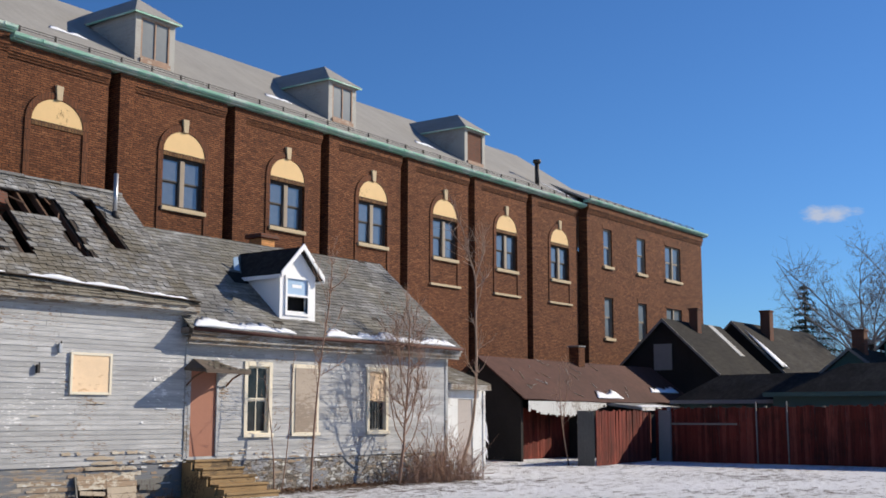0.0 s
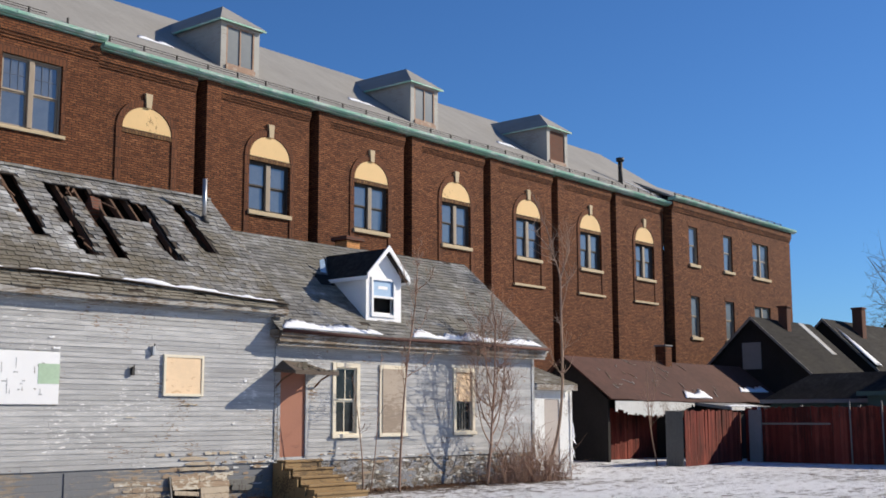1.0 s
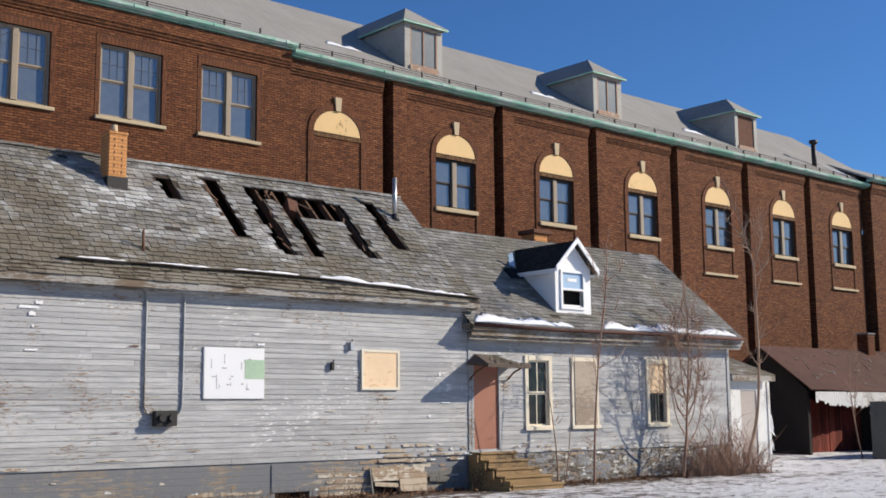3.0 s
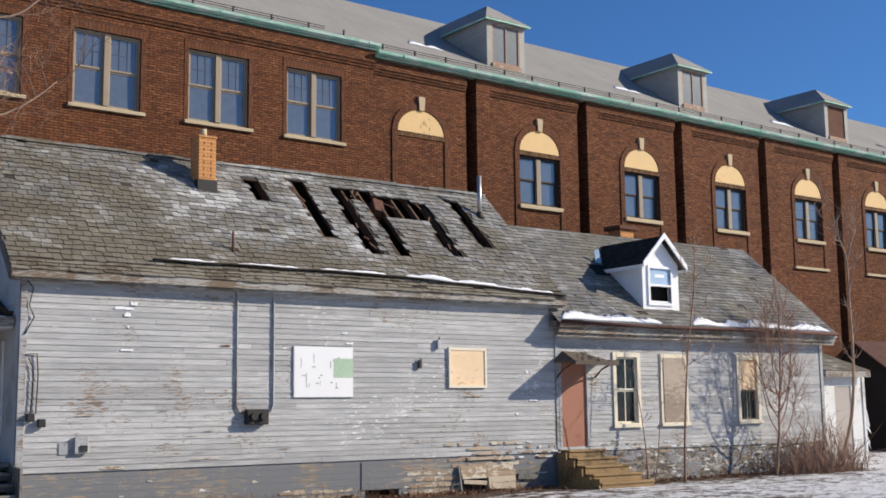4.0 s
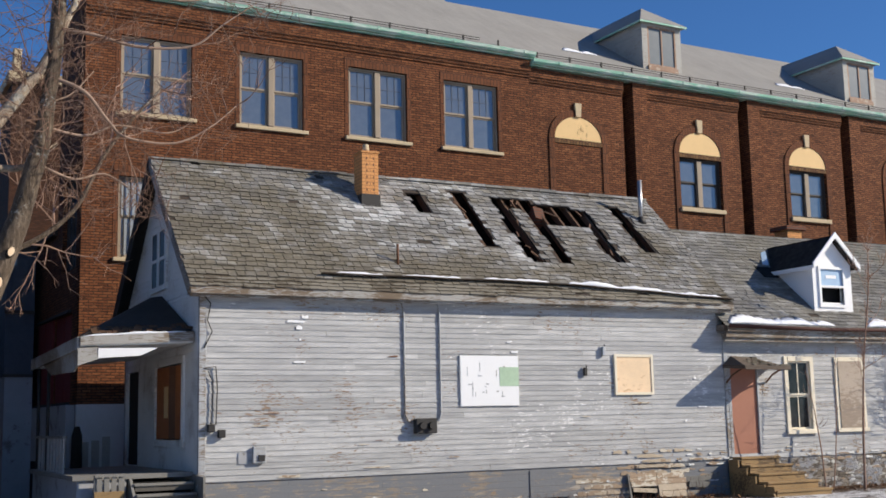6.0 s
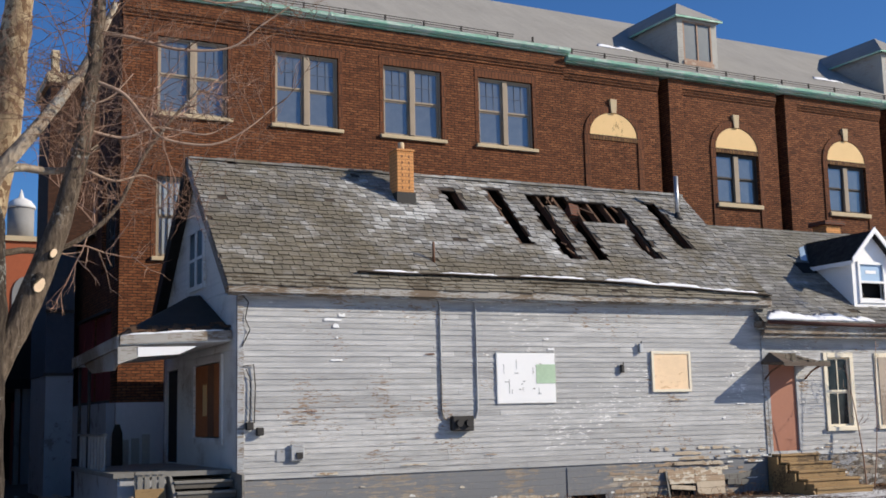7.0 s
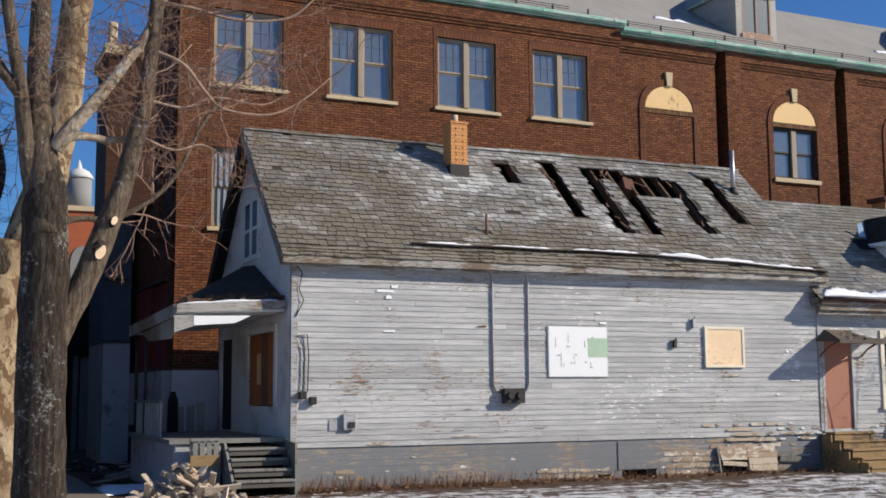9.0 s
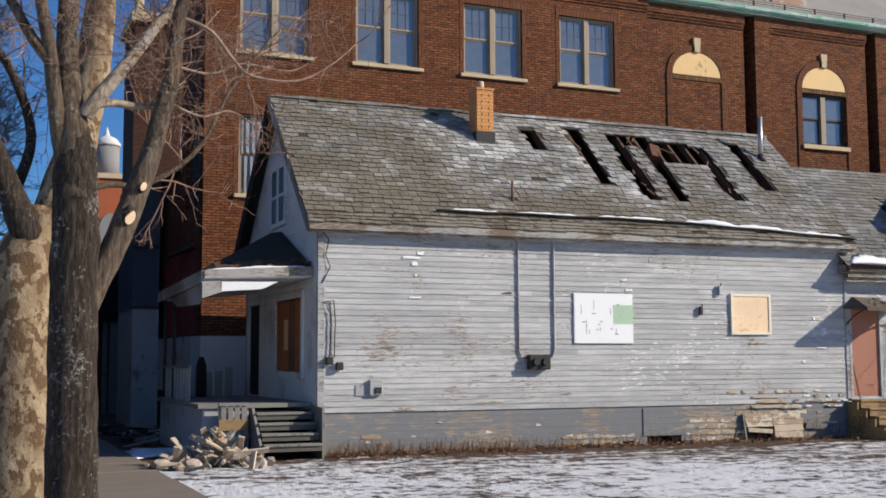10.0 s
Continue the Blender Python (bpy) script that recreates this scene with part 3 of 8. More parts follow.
# ---- ground ----
def height(x, y):
    rise = max(0.0, min(1.0, (y - 21.0) / 4.0)) * max(0.0, min(1.0, (x - 28.0) / 3.0)) * max(0.0, min(1.0, (60.0 - x) / 14.0))
    near = max(0.0, 1 - hypot(x - 16, y - 14) / 45)
    return 0.12 * rise + near * (0.035 * noise.noise((x * 0.5, y * 0.5, 3.0)) + 0.02 * noise.noise((x * 1.9, y * 1.9, 7.0))) - 0.02


def build_ground():
    bm = bmesh.new()
    xs = [-3000, -800, -250, -90, -40, -20] + [-10 + 0.5 * i for i in range(130)] + [56, 60, 70, 90, 140, 300, 900, 3000]
    ys = [-3000, -800, -200, -60, -20, 0, 6] + [9 + 0.4 * i for i in range(46)] + [28, 30, 34, 40, 60, 100, 200, 500, 1200, 3000]
    grid = [[bm.verts.new((x, y, height(x, y))) for x in xs] for y in ys]
    for r0, r1 in zip(grid, grid[1:]):
        for i in range(len(xs) - 1):
            bm.faces.new((r0[i], r0[i + 1], r1[i + 1], r1[i])).smooth = True
    return solid("ground", bm, M_GROUND, "trodden half-melted snow over dead brown grass", "ground", "structure")


build_ground()

# ---- the long brick building: u along it, v away from the viewer, z up ----
V = 27.545
TOP, TOP_L, TOP_R = 11.95, 12.15, 12.35
hall = thing("brick_hall", (0, 0, 0), 1.348, "long three-storey dark red brick hall with copper gutter and grey roof", "building")
ARCH_U = [20.04 + 4.727 * k for k in range(7)]
PILASTERS = [22.42 + 4.727 * k for k in range(6)]
TALL = [(6.48, 8.24), (9.48, 11.22), (12.52, 14.27), (15.44, 17.21)]
NARROW = [(52.30, 53.22), (56.08, 57.10), (59.57, 61.60)]


def sash_window(u0, u1, z0, z1, v, parent, frame_mat, leaves=2, mullion=0.16, blind=False, glass=None, name="window", depth=0.14, bars=False):
    """A window in a brick opening: outer frame, centre post, two sashes a light, panes set back."""
    # Backing sheet: a pale blind, else near black for the unlit room.
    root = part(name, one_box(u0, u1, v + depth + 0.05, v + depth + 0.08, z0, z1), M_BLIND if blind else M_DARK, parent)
    bm = bmesh.new()
    t = 0.055
    box(bm, u0, u0 + t, v + depth - 0.06, v + depth + 0.04, z0, z1)
    box(bm, u1 - t, u1, v + depth - 0.06, v + depth + 0.04, z0, z1)
    box(bm, u0 + t, u1 - t, v + depth - 0.06, v + depth + 0.04, z1 - t, z1)
    box(bm, u0 + t, u1 - t, v + depth - 0.06, v + depth + 0.04, z0, z0 + t)
    part("window_frame", bm, frame_mat, root)
    wide = (u1 - u0 - 2 * t - mullion * (leaves - 1)) / leaves
    for i in range(leaves):
        a = u0 + t + i * (wide + mullion)
        if i:
            part("mullion", one_box(a - mullion, a, v + depth - 0.09, v + depth + 0.04, z0 + t, z1 - t, bevel=0.012), M_FRAME_TAN if frame_mat is not M_CREAM else M_CREAM, root)
        mid = (z0 + z1) / 2 + 0.02
        for low, high, back in ((z0 + t, mid, 0.03), (mid, z1 - t, 0.0)):
            bm = bmesh.new()
            s = 0.045
            y0, y1 = v + depth - 0.03 + back, v + depth + back
            box(bm, a, a + s, y0, y1, low, high)
            box(bm, a + wide - s, a + wide, y0, y1, low, high)
            box(bm, a + s, a + wide - s, y0, y1, low, low + s)
            box(bm, a + s, a + wide - s, y0, y1, high - s, high)
            part("sash", bm, frame_mat, root)
            tilt = random.Random(int(u0 * 97 + z0 * 31 + low * 7 + i)).uniform(-0.006, 0.006)
            bm = bmesh.new()
            gl = box(bm, a + s, a + wide - s, y1 - 0.014, y1 - 0.008, low + s, high - s)
            for q in gl:
                q.co.y += tilt * (1 if q.co.z > (low + high) / 2 else -1)
            part("pane", bm, glass or M_GLASS, root)
            if bars and low > z0 + t:
                h = (low + high) / 2
                part("glazing_bar", one_box(a + s, a + wide - s, y1 - 0.025, y1 - 0.0155, h - 0.008, h + 0.008), M_CURTAIN, root)
                for k in (1, 2):
                    x = a + s + (wide - 2 * s) * k / 3
                    part("glazing_bar", one_box(x - 0.008, x + 0.008, y1 - 0.026, y1 - 0.0145, low + s, high - s), M_CURTAIN, root)
    return root


def arch_outline(c, half, z_spring, rise, steps=14):
    return [(c + half * cos(pi * k / steps), z_spring + rise * sin(pi * k / steps)) for k in range(steps + 1)]


def build_hall():
    # left wing with square-headed windows
    holes = [(a, b, 9.27, 11.20) for a, b in TALL] + [(a, b, 5.72, 7.70) for a, b in TALL]
    bm = bmesh.new()
    panel(bm, Matrix.Translation((0, V - 0.06, 0)), 5.63, 18.30, -0.3, TOP_L, 0.4, holes)
    part("wall", bm, M_BRICK, hall, "dark red brick wall")
    for (a, b) in TALL:
        for z0, z1 in ((9.27, 11.20), (5.72, 7.70)):
            w = sash_window(a, b, z0, z1, V - 0.06, hall, M_FRAME_TAN, blind=z0 < 8, bars=z0 > 8, glass=M_PALEPANE if z0 < 8 else None)
            if z0 < 8 and a < 7:
                for k in range(1, 12):
                    x = a + (b - a) * k / 12
                    part("window_guard_bar", one_box(x - 0.012, x + 0.012, V - 0.01, V + 0.012, z0 + 0.05, z1 - 0.05), M_IRON, w)
            part("window_sill", one_box(a - 0.12, b + 0.12, V - 0.14, V + 0.08, z0 - 0.10, z0, bevel=0.012), M_LIME, w, "pale stone sill")
            part("brick_lintel", one_box(a - 0.12, b + 0.12, V - 0.075, V + 0.10, z1, z1 + 0.24), M_BRICK_ARCH, w, "dark upright bricks")
            for s in (a - 0.12, b + 0.002):
                part("brick_jamb", one_box(s, s + 0.118, V - 0.069, V + 0.1, z0, z1), M_BRICK_ARCH, w)
    # recessed bays between pilasters
    # Deep slots added so the dark bands beside the pilasters come out black.
    slots = [(p - 0.66, p - 0.31) for p in PILASTERS] + [(50.22, 50.60)]
    holes = [(c - 0.86, c + 0.86, 8.18, 9.78) for c in ARCH_U[1:]] 
    bays = [18.30] + [v for s in slots for v in s][:-1]
    for a, b in zip(bays[::2], bays[1::2]):
        bm = bmesh.new()
        panel(bm, Matrix.Translation((0, V, 0)), a, b, -0.3, TOP, 0.4, [h for h in holes if a < h[0] < b])
        part("bay_wall", bm, M_BRICK, hall, "dark red brick wall")
    for a, b in slots:
        part("slot_back", one_box(a - 0.1, b + 0.1, V + 0.41, V + 0.5, -0.3, TOP), M_BRICK, hall, "back of a deep upright slot")
    for i, c in enumerate(ARCH_U):
        out = arch_outline(c, 0.85, 9.93, 0.70)
        bm = bmesh.new()
        prism(bm, out, 0.05, Matrix.Translation((0, V - 0.018, 0)))
        part("lunette", bm, M_LUNETTE, hall, "cream boarded half-round panel")
        bm = bmesh.new()
        ring, inner = arch_outline(c, 1.06, 9.93, 0.92), arch_outline(c, 0.86, 9.93, 0.71)
        for k in range(len(ring) - 1):
            quad_slab(bm, [(ring[k][0], V - 0.034, ring[k][1]), (ring[k + 1][0], V - 0.034, ring[k + 1][1]), (inner[k + 1][0], V - 0.034, inner[k + 1][1]), (inner[k][0], V - 0.034, inner[k][1])], 0.09)
        part("brick_arch", bm, M_BRICK_ARCH, hall, "dark arch of upright bricks")
        bm = bmesh.new()
        prism(bm, [(c - 0.085, 10.62), (c + 0.085, 10.62), (c + 0.12, 11.04), (c - 0.12, 11.04)], 0.12, Matrix.Translation((0, V - 0.08, 0)))
        part("keystone", bm, M_LIME, hall, "pale keystone")
        for s in (c - 1.06, c + 0.87):
            part("brick_jamb", one_box(s, s + 0.19, V - 0.034, V + 0.08, 7.10, 9.93), M_BRICK_ARCH, hall)
        part("arch_lintel", one_box(c - 0.868, c + 0.868, V - 0.030, V + 0.08, 9.785, 9.928), M_BAND, hall, "mottled brick band")
        if i:
            w = sash_window(c - 0.86, c + 0.86, 8.18, 9.78, V, hall, M_FRAME_DARK, mullion=0.2)
            part("window_sill", one_box(c - 0.92, c + 0.92, V - 0.10, V + 0.10, 8.04, 8.178, bevel=0.012), M_LIME, w, "pale stone sill")
        if i != 1:
            part("panel_sill", one_box(c - 1.08, c + 1.08, V - 0.09, V + 0.06, 6.99, 7.09, bevel=0.01), M_LIME, hall)
    for p in PILASTERS:
        part("pilaster", one_box(p - 0.31, p + 0.22, V - 0.10, V + 0.02, -0.2, TOP - 0.01), M_BRICK, hall)
    # stepped brick cornice between pilasters
    edges = [18.30] + [v for p in PILASTERS for v in (p - 0.66, p + 0.22)] + [50.22]
    for a, b in zip(edges[::2], edges[1::2]):
        bm = bmesh.new()
        for k, (z0, out) in enumerate(((11.50, 0.035), (11.575, 0.065), (11.65, 0.095))):
            box(bm, a + 0.003, b - 0.003, V - out, V + 0.05, z0, TOP - 0.02 - 0.004 * k)
        part("brick_cornice", bm, M_BRICK, hall)
    bm = bmesh.new()
    for k, (z0, out) in enumerate(((11.62, 0.095), (11.70, 0.125), (11.78, 0.155))):
        box(bm, 5.60, 18.32 + 0.001 * k, V - out, V + 0.05, z0, TOP_L - 0.02 - 0.004 * k)
    part("brick_cornice", bm, M_BRICK, hall)
    # right block
    holes = [(a, b, 9.25, 11.15) for a, b in NARROW] + [(a, b, 5.62, 7.66) for a, b in NARROW]
    bm = bmesh.new()
    panel(bm, Matrix.Translation((0, V - 0.32, 0)), 50.60, 64.60, -0.3, TOP_R - 0.12, 0.5, holes)
    part("wall", bm, M_BRICK, hall, "dark red brick wall")
    for (a, b) in NARROW:
        for z0, z1 in ((9.25, 11.15), (5.62, 7.66)):
            w = sash_window(a, b, z0, z1, V - 0.32, hall, M_FRAME_TAN, leaves=1 if b - a < 1.5 else 2, glass=M_GLASS if z0 > 8 else M_DUSTPANE)
            part("window_sill", one_box(a - 0.1, b + 0.1, V - 0.42, V - 0.2, z0 - 0.15, z0, bevel=0.012), M_LIME, w, "pale stone sill")
            part("brick_lintel", one_box(a - 0.08, b + 0.08, V - 0.335, V - 0.2, z1, z1 + 0.22), M_BRICK_ARCH, w)
    bm = bmesh.new()
    for k, (z0, out) in enumerate(((11.72, 0.36), (11.82, 0.40), (11.92, 0.44))):
        box(bm, 50.59, 64.62, V - out, V - 0.1, z0, TOP_R - 0.13 - 0.004 * k)
    part("brick_cornice", bm, M_BRICK, hall)
    # closing walls
    back = V + 12.6
    bm = bmesh.new()
    box(bm, 9.0, 64.60, back, back + 0.3, -0.3, 12.0)
    box(bm, 9.0, 9.3, 30.21, back, -0.3, 12.0)
    box(bm, 5.65, 8.99, 29.9, 30.2, 4.5, 12.0)
    box(bm, 64.30, 64.60, V + 0.2, back, -0.3, 12.0)
    part("closing_wall", bm, M_BRICK, hall)
    # copper gutters, with joints and hooks
    for u0, u1, z, v in ((5.3, 18.42, TOP_L, V - 0.30), (18.30, 50.75, TOP, V - 0.32), (50.45, 64.95, TOP_R - 0.12, V - 0.62)):
        bm = bmesh.new()
        out = [(0.0, 0.03), (-0.09, 0.04), (-0.15, 0.10), (-0.17, 0.18), (-0.14, 0.18), (-0.02, 0.15)]
        a = [bm.verts.new((u0, v + 0.12 + p, z + q)) for p, q in out]
        b = [bm.verts.new((u1, v + 0.12 + p, z + q)) for p, q in out]
        bm.faces.new(a)
        bm.faces.new(b[::-1])
        for i in range(len(out)):
            bm.faces.new((a[i], b[i], b[(i + 1) % 6], a[(i + 1) % 6]))
        box(bm, u0, u1, v + 0.121, v + 0.40, z + 0.002, z + 0.12)
        g = part("gutter", bm, M_COPPER, hall, "verdigris copper gutter")
        u = u0 + 0.9
        while u < u1 - 0.3:
            part("gutter_joint", one_box(u, u + 0.04, v - 0.06, v + 0.03, z + 0.09, z + 0.192), M_COPPER, g)
            u += 2.36
    # roof slopes
    slope = 0.66
    ridge_v = V + 5.5
    z_eave = TOP + 0.17
    z_ridge = z_eave + slope * 6.3

    def roof(u0, u1, z0, name="roof"):
        bm = bmesh.new()
        dz = slope * (ridge_v - V + 0.2)
        quad_slab(bm, [(u0, V - 0.2, z0), (u1, V - 0.2, z0), (u1, ridge_v, z0 + dz), (u0, ridge_v, z0 + dz)], 0.12)
        quad_slab(bm, [(u1, back + 0.2, z0 - 0.1), (u0, back + 0.2, z0 - 0.1), (u0, ridge_v + 0.003, z0 + dz), (u1, ridge_v + 0.003, z0 + dz)], 0.12)
        return part(name, bm, M_GREYROOF, hall, "pale grey roof")

    roof(9.0, 18.36, z_eave + 0.17)
    bm = bmesh.new()
    quad_slab(bm, [(5.3, V - 0.2, z_eave + 0.17), (8.998, V - 0.2, z_eave + 0.17), (8.998, 30.3, z_eave + 0.17 + slope * 2.955), (5.3, 30.3, z_eave + 0.17 + slope * 2.955)], 0.12)
    part("roof", bm, M_GREYROOF, hall, "pale grey roof")
    main = roof(18.362, 53.5, z_eave)
    bm = bmesh.new()
    q = TOP_R + 0.06
    quad_slab(bm, [(50.5, V - 0.5, q), (64.9, V - 0.5, q), (61.4, V + 3.4, q + 1.75), (50.5, V + 3.4, q + 1.75)], 0.1)
    quad_slab(bm, [(64.9, V - 0.5, q), (64.9, V + 12.0, q), (61.4, V + 3.4, q + 1.75)], 0.1)
    quad_slab(bm, [(64.9, V + 12.0, q), (50.5, V + 12.0, q), (50.5, V + 3.41, q + 1.75), (61.4, V + 3.41, q + 1.75)], 0.1)
    part("roof", bm, M_GREYROOF, hall, "pale grey hipped roof")

    def on_roof(u, dv, z0=z_eave):
        return Vector((u, V + dv, z0 + slope * (dv + 0.2)))

    # snow guards: posts with a rail
    for u0, u1, z0, step in ((8.0, 18.0, z_eave + 0.17, 1.18), (18.8, 52.0, z_eave, 1.18), (51.4, 64.0, q + 0.02, 0.9)):
        dv = 0.18 if u0 < 50 else -0.1
        u = u0
        while u < u1:
            b = on_roof(u, dv, z0) if u0 < 50 else Vector((u, V - 0.1, q + 0.18))
            part("snow_guard", one_box(b.x - 0.016, b.x + 0.016, b.y - 0.03, b.y + 0.03, b.z - 0.05, b.z + 0.16), M_IRON, hall)
            u += step
        for k in (0.08, 0.145):
            a = on_roof(u0, dv, z0) if u0 < 50 else Vector((u0, V - 0.1, q + 0.18))
            e = on_roof(u1 if u0 > 10 else 16.8, dv, z0) if u0 < 50 else Vector((u1, V - 0.1, q + 0.18))
            bm = bmesh.new()
            tube(bm, [a + Vector((0, 0, k)), e + Vector((0, 0, k))], 0.012, 5)
            part("snow_rail", bm, M_IRON, hall)
    # dormers
    for i, u0 in enumerate((23.40, 32.62, 41.72)):
        u1 = u0 + 1.62
        v0 = V + 0.9
        b0, z1 = on_roof(u0, 0.9).z, 14.42
        # Near-black sheet paints the unlit loft behind the dormer front.
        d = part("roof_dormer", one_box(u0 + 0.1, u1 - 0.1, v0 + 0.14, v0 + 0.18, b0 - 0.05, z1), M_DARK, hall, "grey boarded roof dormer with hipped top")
        bm = bmesh.new()
        panel(bm, Matrix.Translation((0, v0, 0)), u0, u1, b0 - 0.1, z1, 0.10, [(u0 + 0.22, u1 - 0.22, b0 + 0.14, z1 - 0.1)])
        part("front", bm, M_DORMER_GREY, d)
        deep = (z1 - z_eave) / slope - 0.2
        for s in (u0, u1 - 0.09):
            bm = bmesh.new()
            prism(bm, [(0, b0 - 0.1), (0, z1), (deep - 0.9, z1)], 0.09, Matrix(((0, 1, 0, s), (1, 0, 0, v0 + 0.101), (0, 0, 1, 0), (0, 0, 0, 1))))
            part("side", bm, M_DORMER_GREY, d)
            k = 0
            while b0 + 0.1 + 0.16 * k < z1 - 0.05 and s == u0:
                z = b0 + 0.1 + 0.16 * k
                part("side_board", one_box(s - 0.012, s, v0 + 0.11, v0 + 0.1 + max(0.12, (z - b0) / slope), z, z + 0.014), M_DORMER_GREY, d)
                k += 1
        bm = bmesh.new()
        o, e = 0.16, z1 + 0.02
        ap = Vector(((u0 + u1) / 2, v0 + 0.95, 15.30))
        far = (ap.z - z_eave) / slope - 0.2 + V
        low = (e - z_eave) / slope - 0.2 + V
        A, B = Vector((u0 - o, v0 - o, e)), Vector((u1 + o, v0 - o, e))
        C, D = Vector((u1 + o, low, e)), Vector((u0 - o, low, e))
        E = Vector((ap.x, far, ap.z))
        quad_slab(bm, [A, B, ap], 0.06)
        quad_slab(bm, [D, A, ap, E], 0.06)
        quad_slab(bm, [B, C, E, ap], 0.06)
        part("hipped_roof", bm, M_GREYROOF, d)
        bm = bmesh.new()
        box(bm, u0 - o, u1 + o, v0 - o, v0 - o + 0.05, e - 0.065, e - 0.012)
        box(bm, u0 - o, u0 - o + 0.05, v0 - o + 0.051, low - 0.1, e - 0.065, e - 0.012)
        part("copper_edge", bm, M_COPPER, d)
        if i < 2:
            a, b, lo, hi = u0 + 0.22, u1 - 0.22, b0 + 0.14, z1 - 0.1
            pieces("dormer_frame", [(a, a + 0.06, v0 + 0.0, v0 + 0.06, lo, hi), (b - 0.06, b, v0 + 0.0, v0 + 0.06, lo, hi), (a + 0.06, b - 0.06, v0 + 0.0, v0 + 0.06, hi - 0.06, hi), (a + 0.06, b - 0.06, v0 + 0.0, v0 + 0.06, lo, lo + 0.06), ((a + b) / 2 - 0.025, (a + b) / 2 + 0.025, v0 + 0.0, v0 + 0.05, lo + 0.06, hi - 0.06)], M_DORMERFRAME, d)
            for q0, q1 in ((a + 0.06, (a + b) / 2 - 0.025), ((a + b) / 2 + 0.025, b - 0.06)):
                part("pane", one_box(q0, q1, v0 + 0.03, v0 + 0.04, lo + 0.06, hi - 0.06), M_DUSTPANE, d, "dusty grey pane")
        else:
            part("brick_infill", one_box(u0 + 0.24, u1 - 0.24, v0 + 0.04, v0 + 0.12, b0 + 0.16, z1 - 0.12), M_RBRICK, d)
        part("window_apron", one_box(u0 + 0.2, u1 - 0.2, v0 - 0.05, v0 - 0.003, b0 - 0.02, b0 + 0.13), M_DORMERFRAME, d)
        # old snow caught beside it
        bm = bmesh.new()

        def bank(x, d0=u0):
            return on_roof(x, 1.5) + Vector((0, 0, 0.01)), Vector((0, 0.83, 0.55)), Vector((0, -0.55, 0.83))
        ragged_strip(bm, u0 - 2.7, u0 - 1.35, bank, 0.62, 0.05, 0.1, i)
        part("snow_patch", bm, M_SNOW, d, "patch of old snow")
    # crusts of snow left along the gutter
    rnd = random.Random(90)
    u = 18.9
    while u < 49.0:
        ln = rnd.uniform(0.25, 1.5)
        bm = bmesh.new()
        ragged_strip(bm, u, u + ln, lambda x: (on_roof(x, -0.17) + Vector((0, 0, 0.012)), Vector((0, 0.83, 0.55)), Vector((0, -0.55, 0.83))), rnd.uniform(0.08, 0.24), 0.035, 0.08, int(u * 10))
        part("snow_crust", bm, M_SNOW, main)
        u += ln + rnd.uniform(0.3, 2.2)
    # vent pipe and the snowy valley
    bm = bmesh.new()
    b = on_roof(47.9, 0.9)
    tube(bm, [b - Vector((0, 0, 0.2)), b + Vector((0, 0, 1.0))], 0.11, 10)
    tube(bm, [b + Vector((0, 0, 1.0)), b + Vector((0, 0, 1.06)), b + Vector((0, 0, 1.2))], [0.11, 0.2, 0.2], 10)
    part("vent_pipe", bm, M_IRON, hall, "dark capped vent pipe")
    bm = bmesh.new()

    def valley(x):
        t = (x - 48.9) / 1.5
        return on_roof(x, 1.3 - 1.3 * t) + Vector((0, 0, 0.012)), Vector((0.45, 0.7, 0.5)), Vector((0, -0.55, 0.83))
    ragged_strip(bm, 48.9, 50.4, valley, 0.3, 0.05, 0.1, 8)
    part("snow_patch", bm, M_SNOW, hall, "strip of old snow in the valley")
    # gable end and side wall seen past the house
    bm = bmesh.new()
    panel(bm, facing_left(5.63, 30.2), 0.0, 30.2 - V + 0.055, -0.3, 12.15, 0.4, [(0.6, 2.2, 5.5, 8.0), (0.0, 1.95, 2.35, 4.45)])
    part("side_wall", bm, M_BRICK, hall, "shaded brick side wall")
    part("rear_wall", one_box(5.63, 6.0, 30.201, 34.5, -0.3, 6.6), M_BRICK, hall, "low shaded brick rear wall")
    part("rear_roof", one_box(5.5, 8.99, 30.201, 34.6, 6.601, 6.75), M_DECK, hall)
    w = part("tall_window", one_box(5.80, 5.86, V + 0.46, V + 2.06, 5.5, 8.0), M_GLASS, hall, "tall blue reflecting window")
    for k in range(4):
        y = V + 0.46 + k * 0.507
        part("glazing_bar", one_box(5.74, 5.80, y, y + 0.08, 5.5, 8.0), M_FRAME_DARK, w)
    for k in range(2):
        z = 6.3 + 0.85 * k
        part("glazing_bar", one_box(5.75, 5.795, V + 0.46, V + 2.06, z, z + 0.07), M_FRAME_DARK, w)
    for k in range(4):
        y = V + 0.72 + k * 0.98
        x = 5.66 if y + 0.95 < 30.2 else 5.57
        part("board_panel", one_box(x, x + 0.055, y, y + 0.93, 2.37, 4.43), M_PURPLE, hall, "dark red boarded window")
    part("rendered_base", one_box(5.42, 5.625, V + 0.1, 34.5, -0.2, 2.28), M_PEELRENDER, hall, "pale rendered base")
    # Flat black panel paints the shade of a low opening in the base.
    part("opening_shade", one_box(5.395, 5.419, 30.35, 31.75, -0.05, 0.94), M_DARK, hall, "low opening, its shade painted as a black panel")
    for z in (2.28, 4.46):
        part("panel_rail", one_box(5.53, 5.625, V + 0.72, V + 4.66, z, z + 0.07), M_FRAME_DARK, hall)
    # rendered annex that closes the yard
    x = part("annex", one_box(4.72, 5.415, 31.9, 34.5, -0.1, 3.10), M_PEELRENDER, hall, "narrow grey rendered annex")
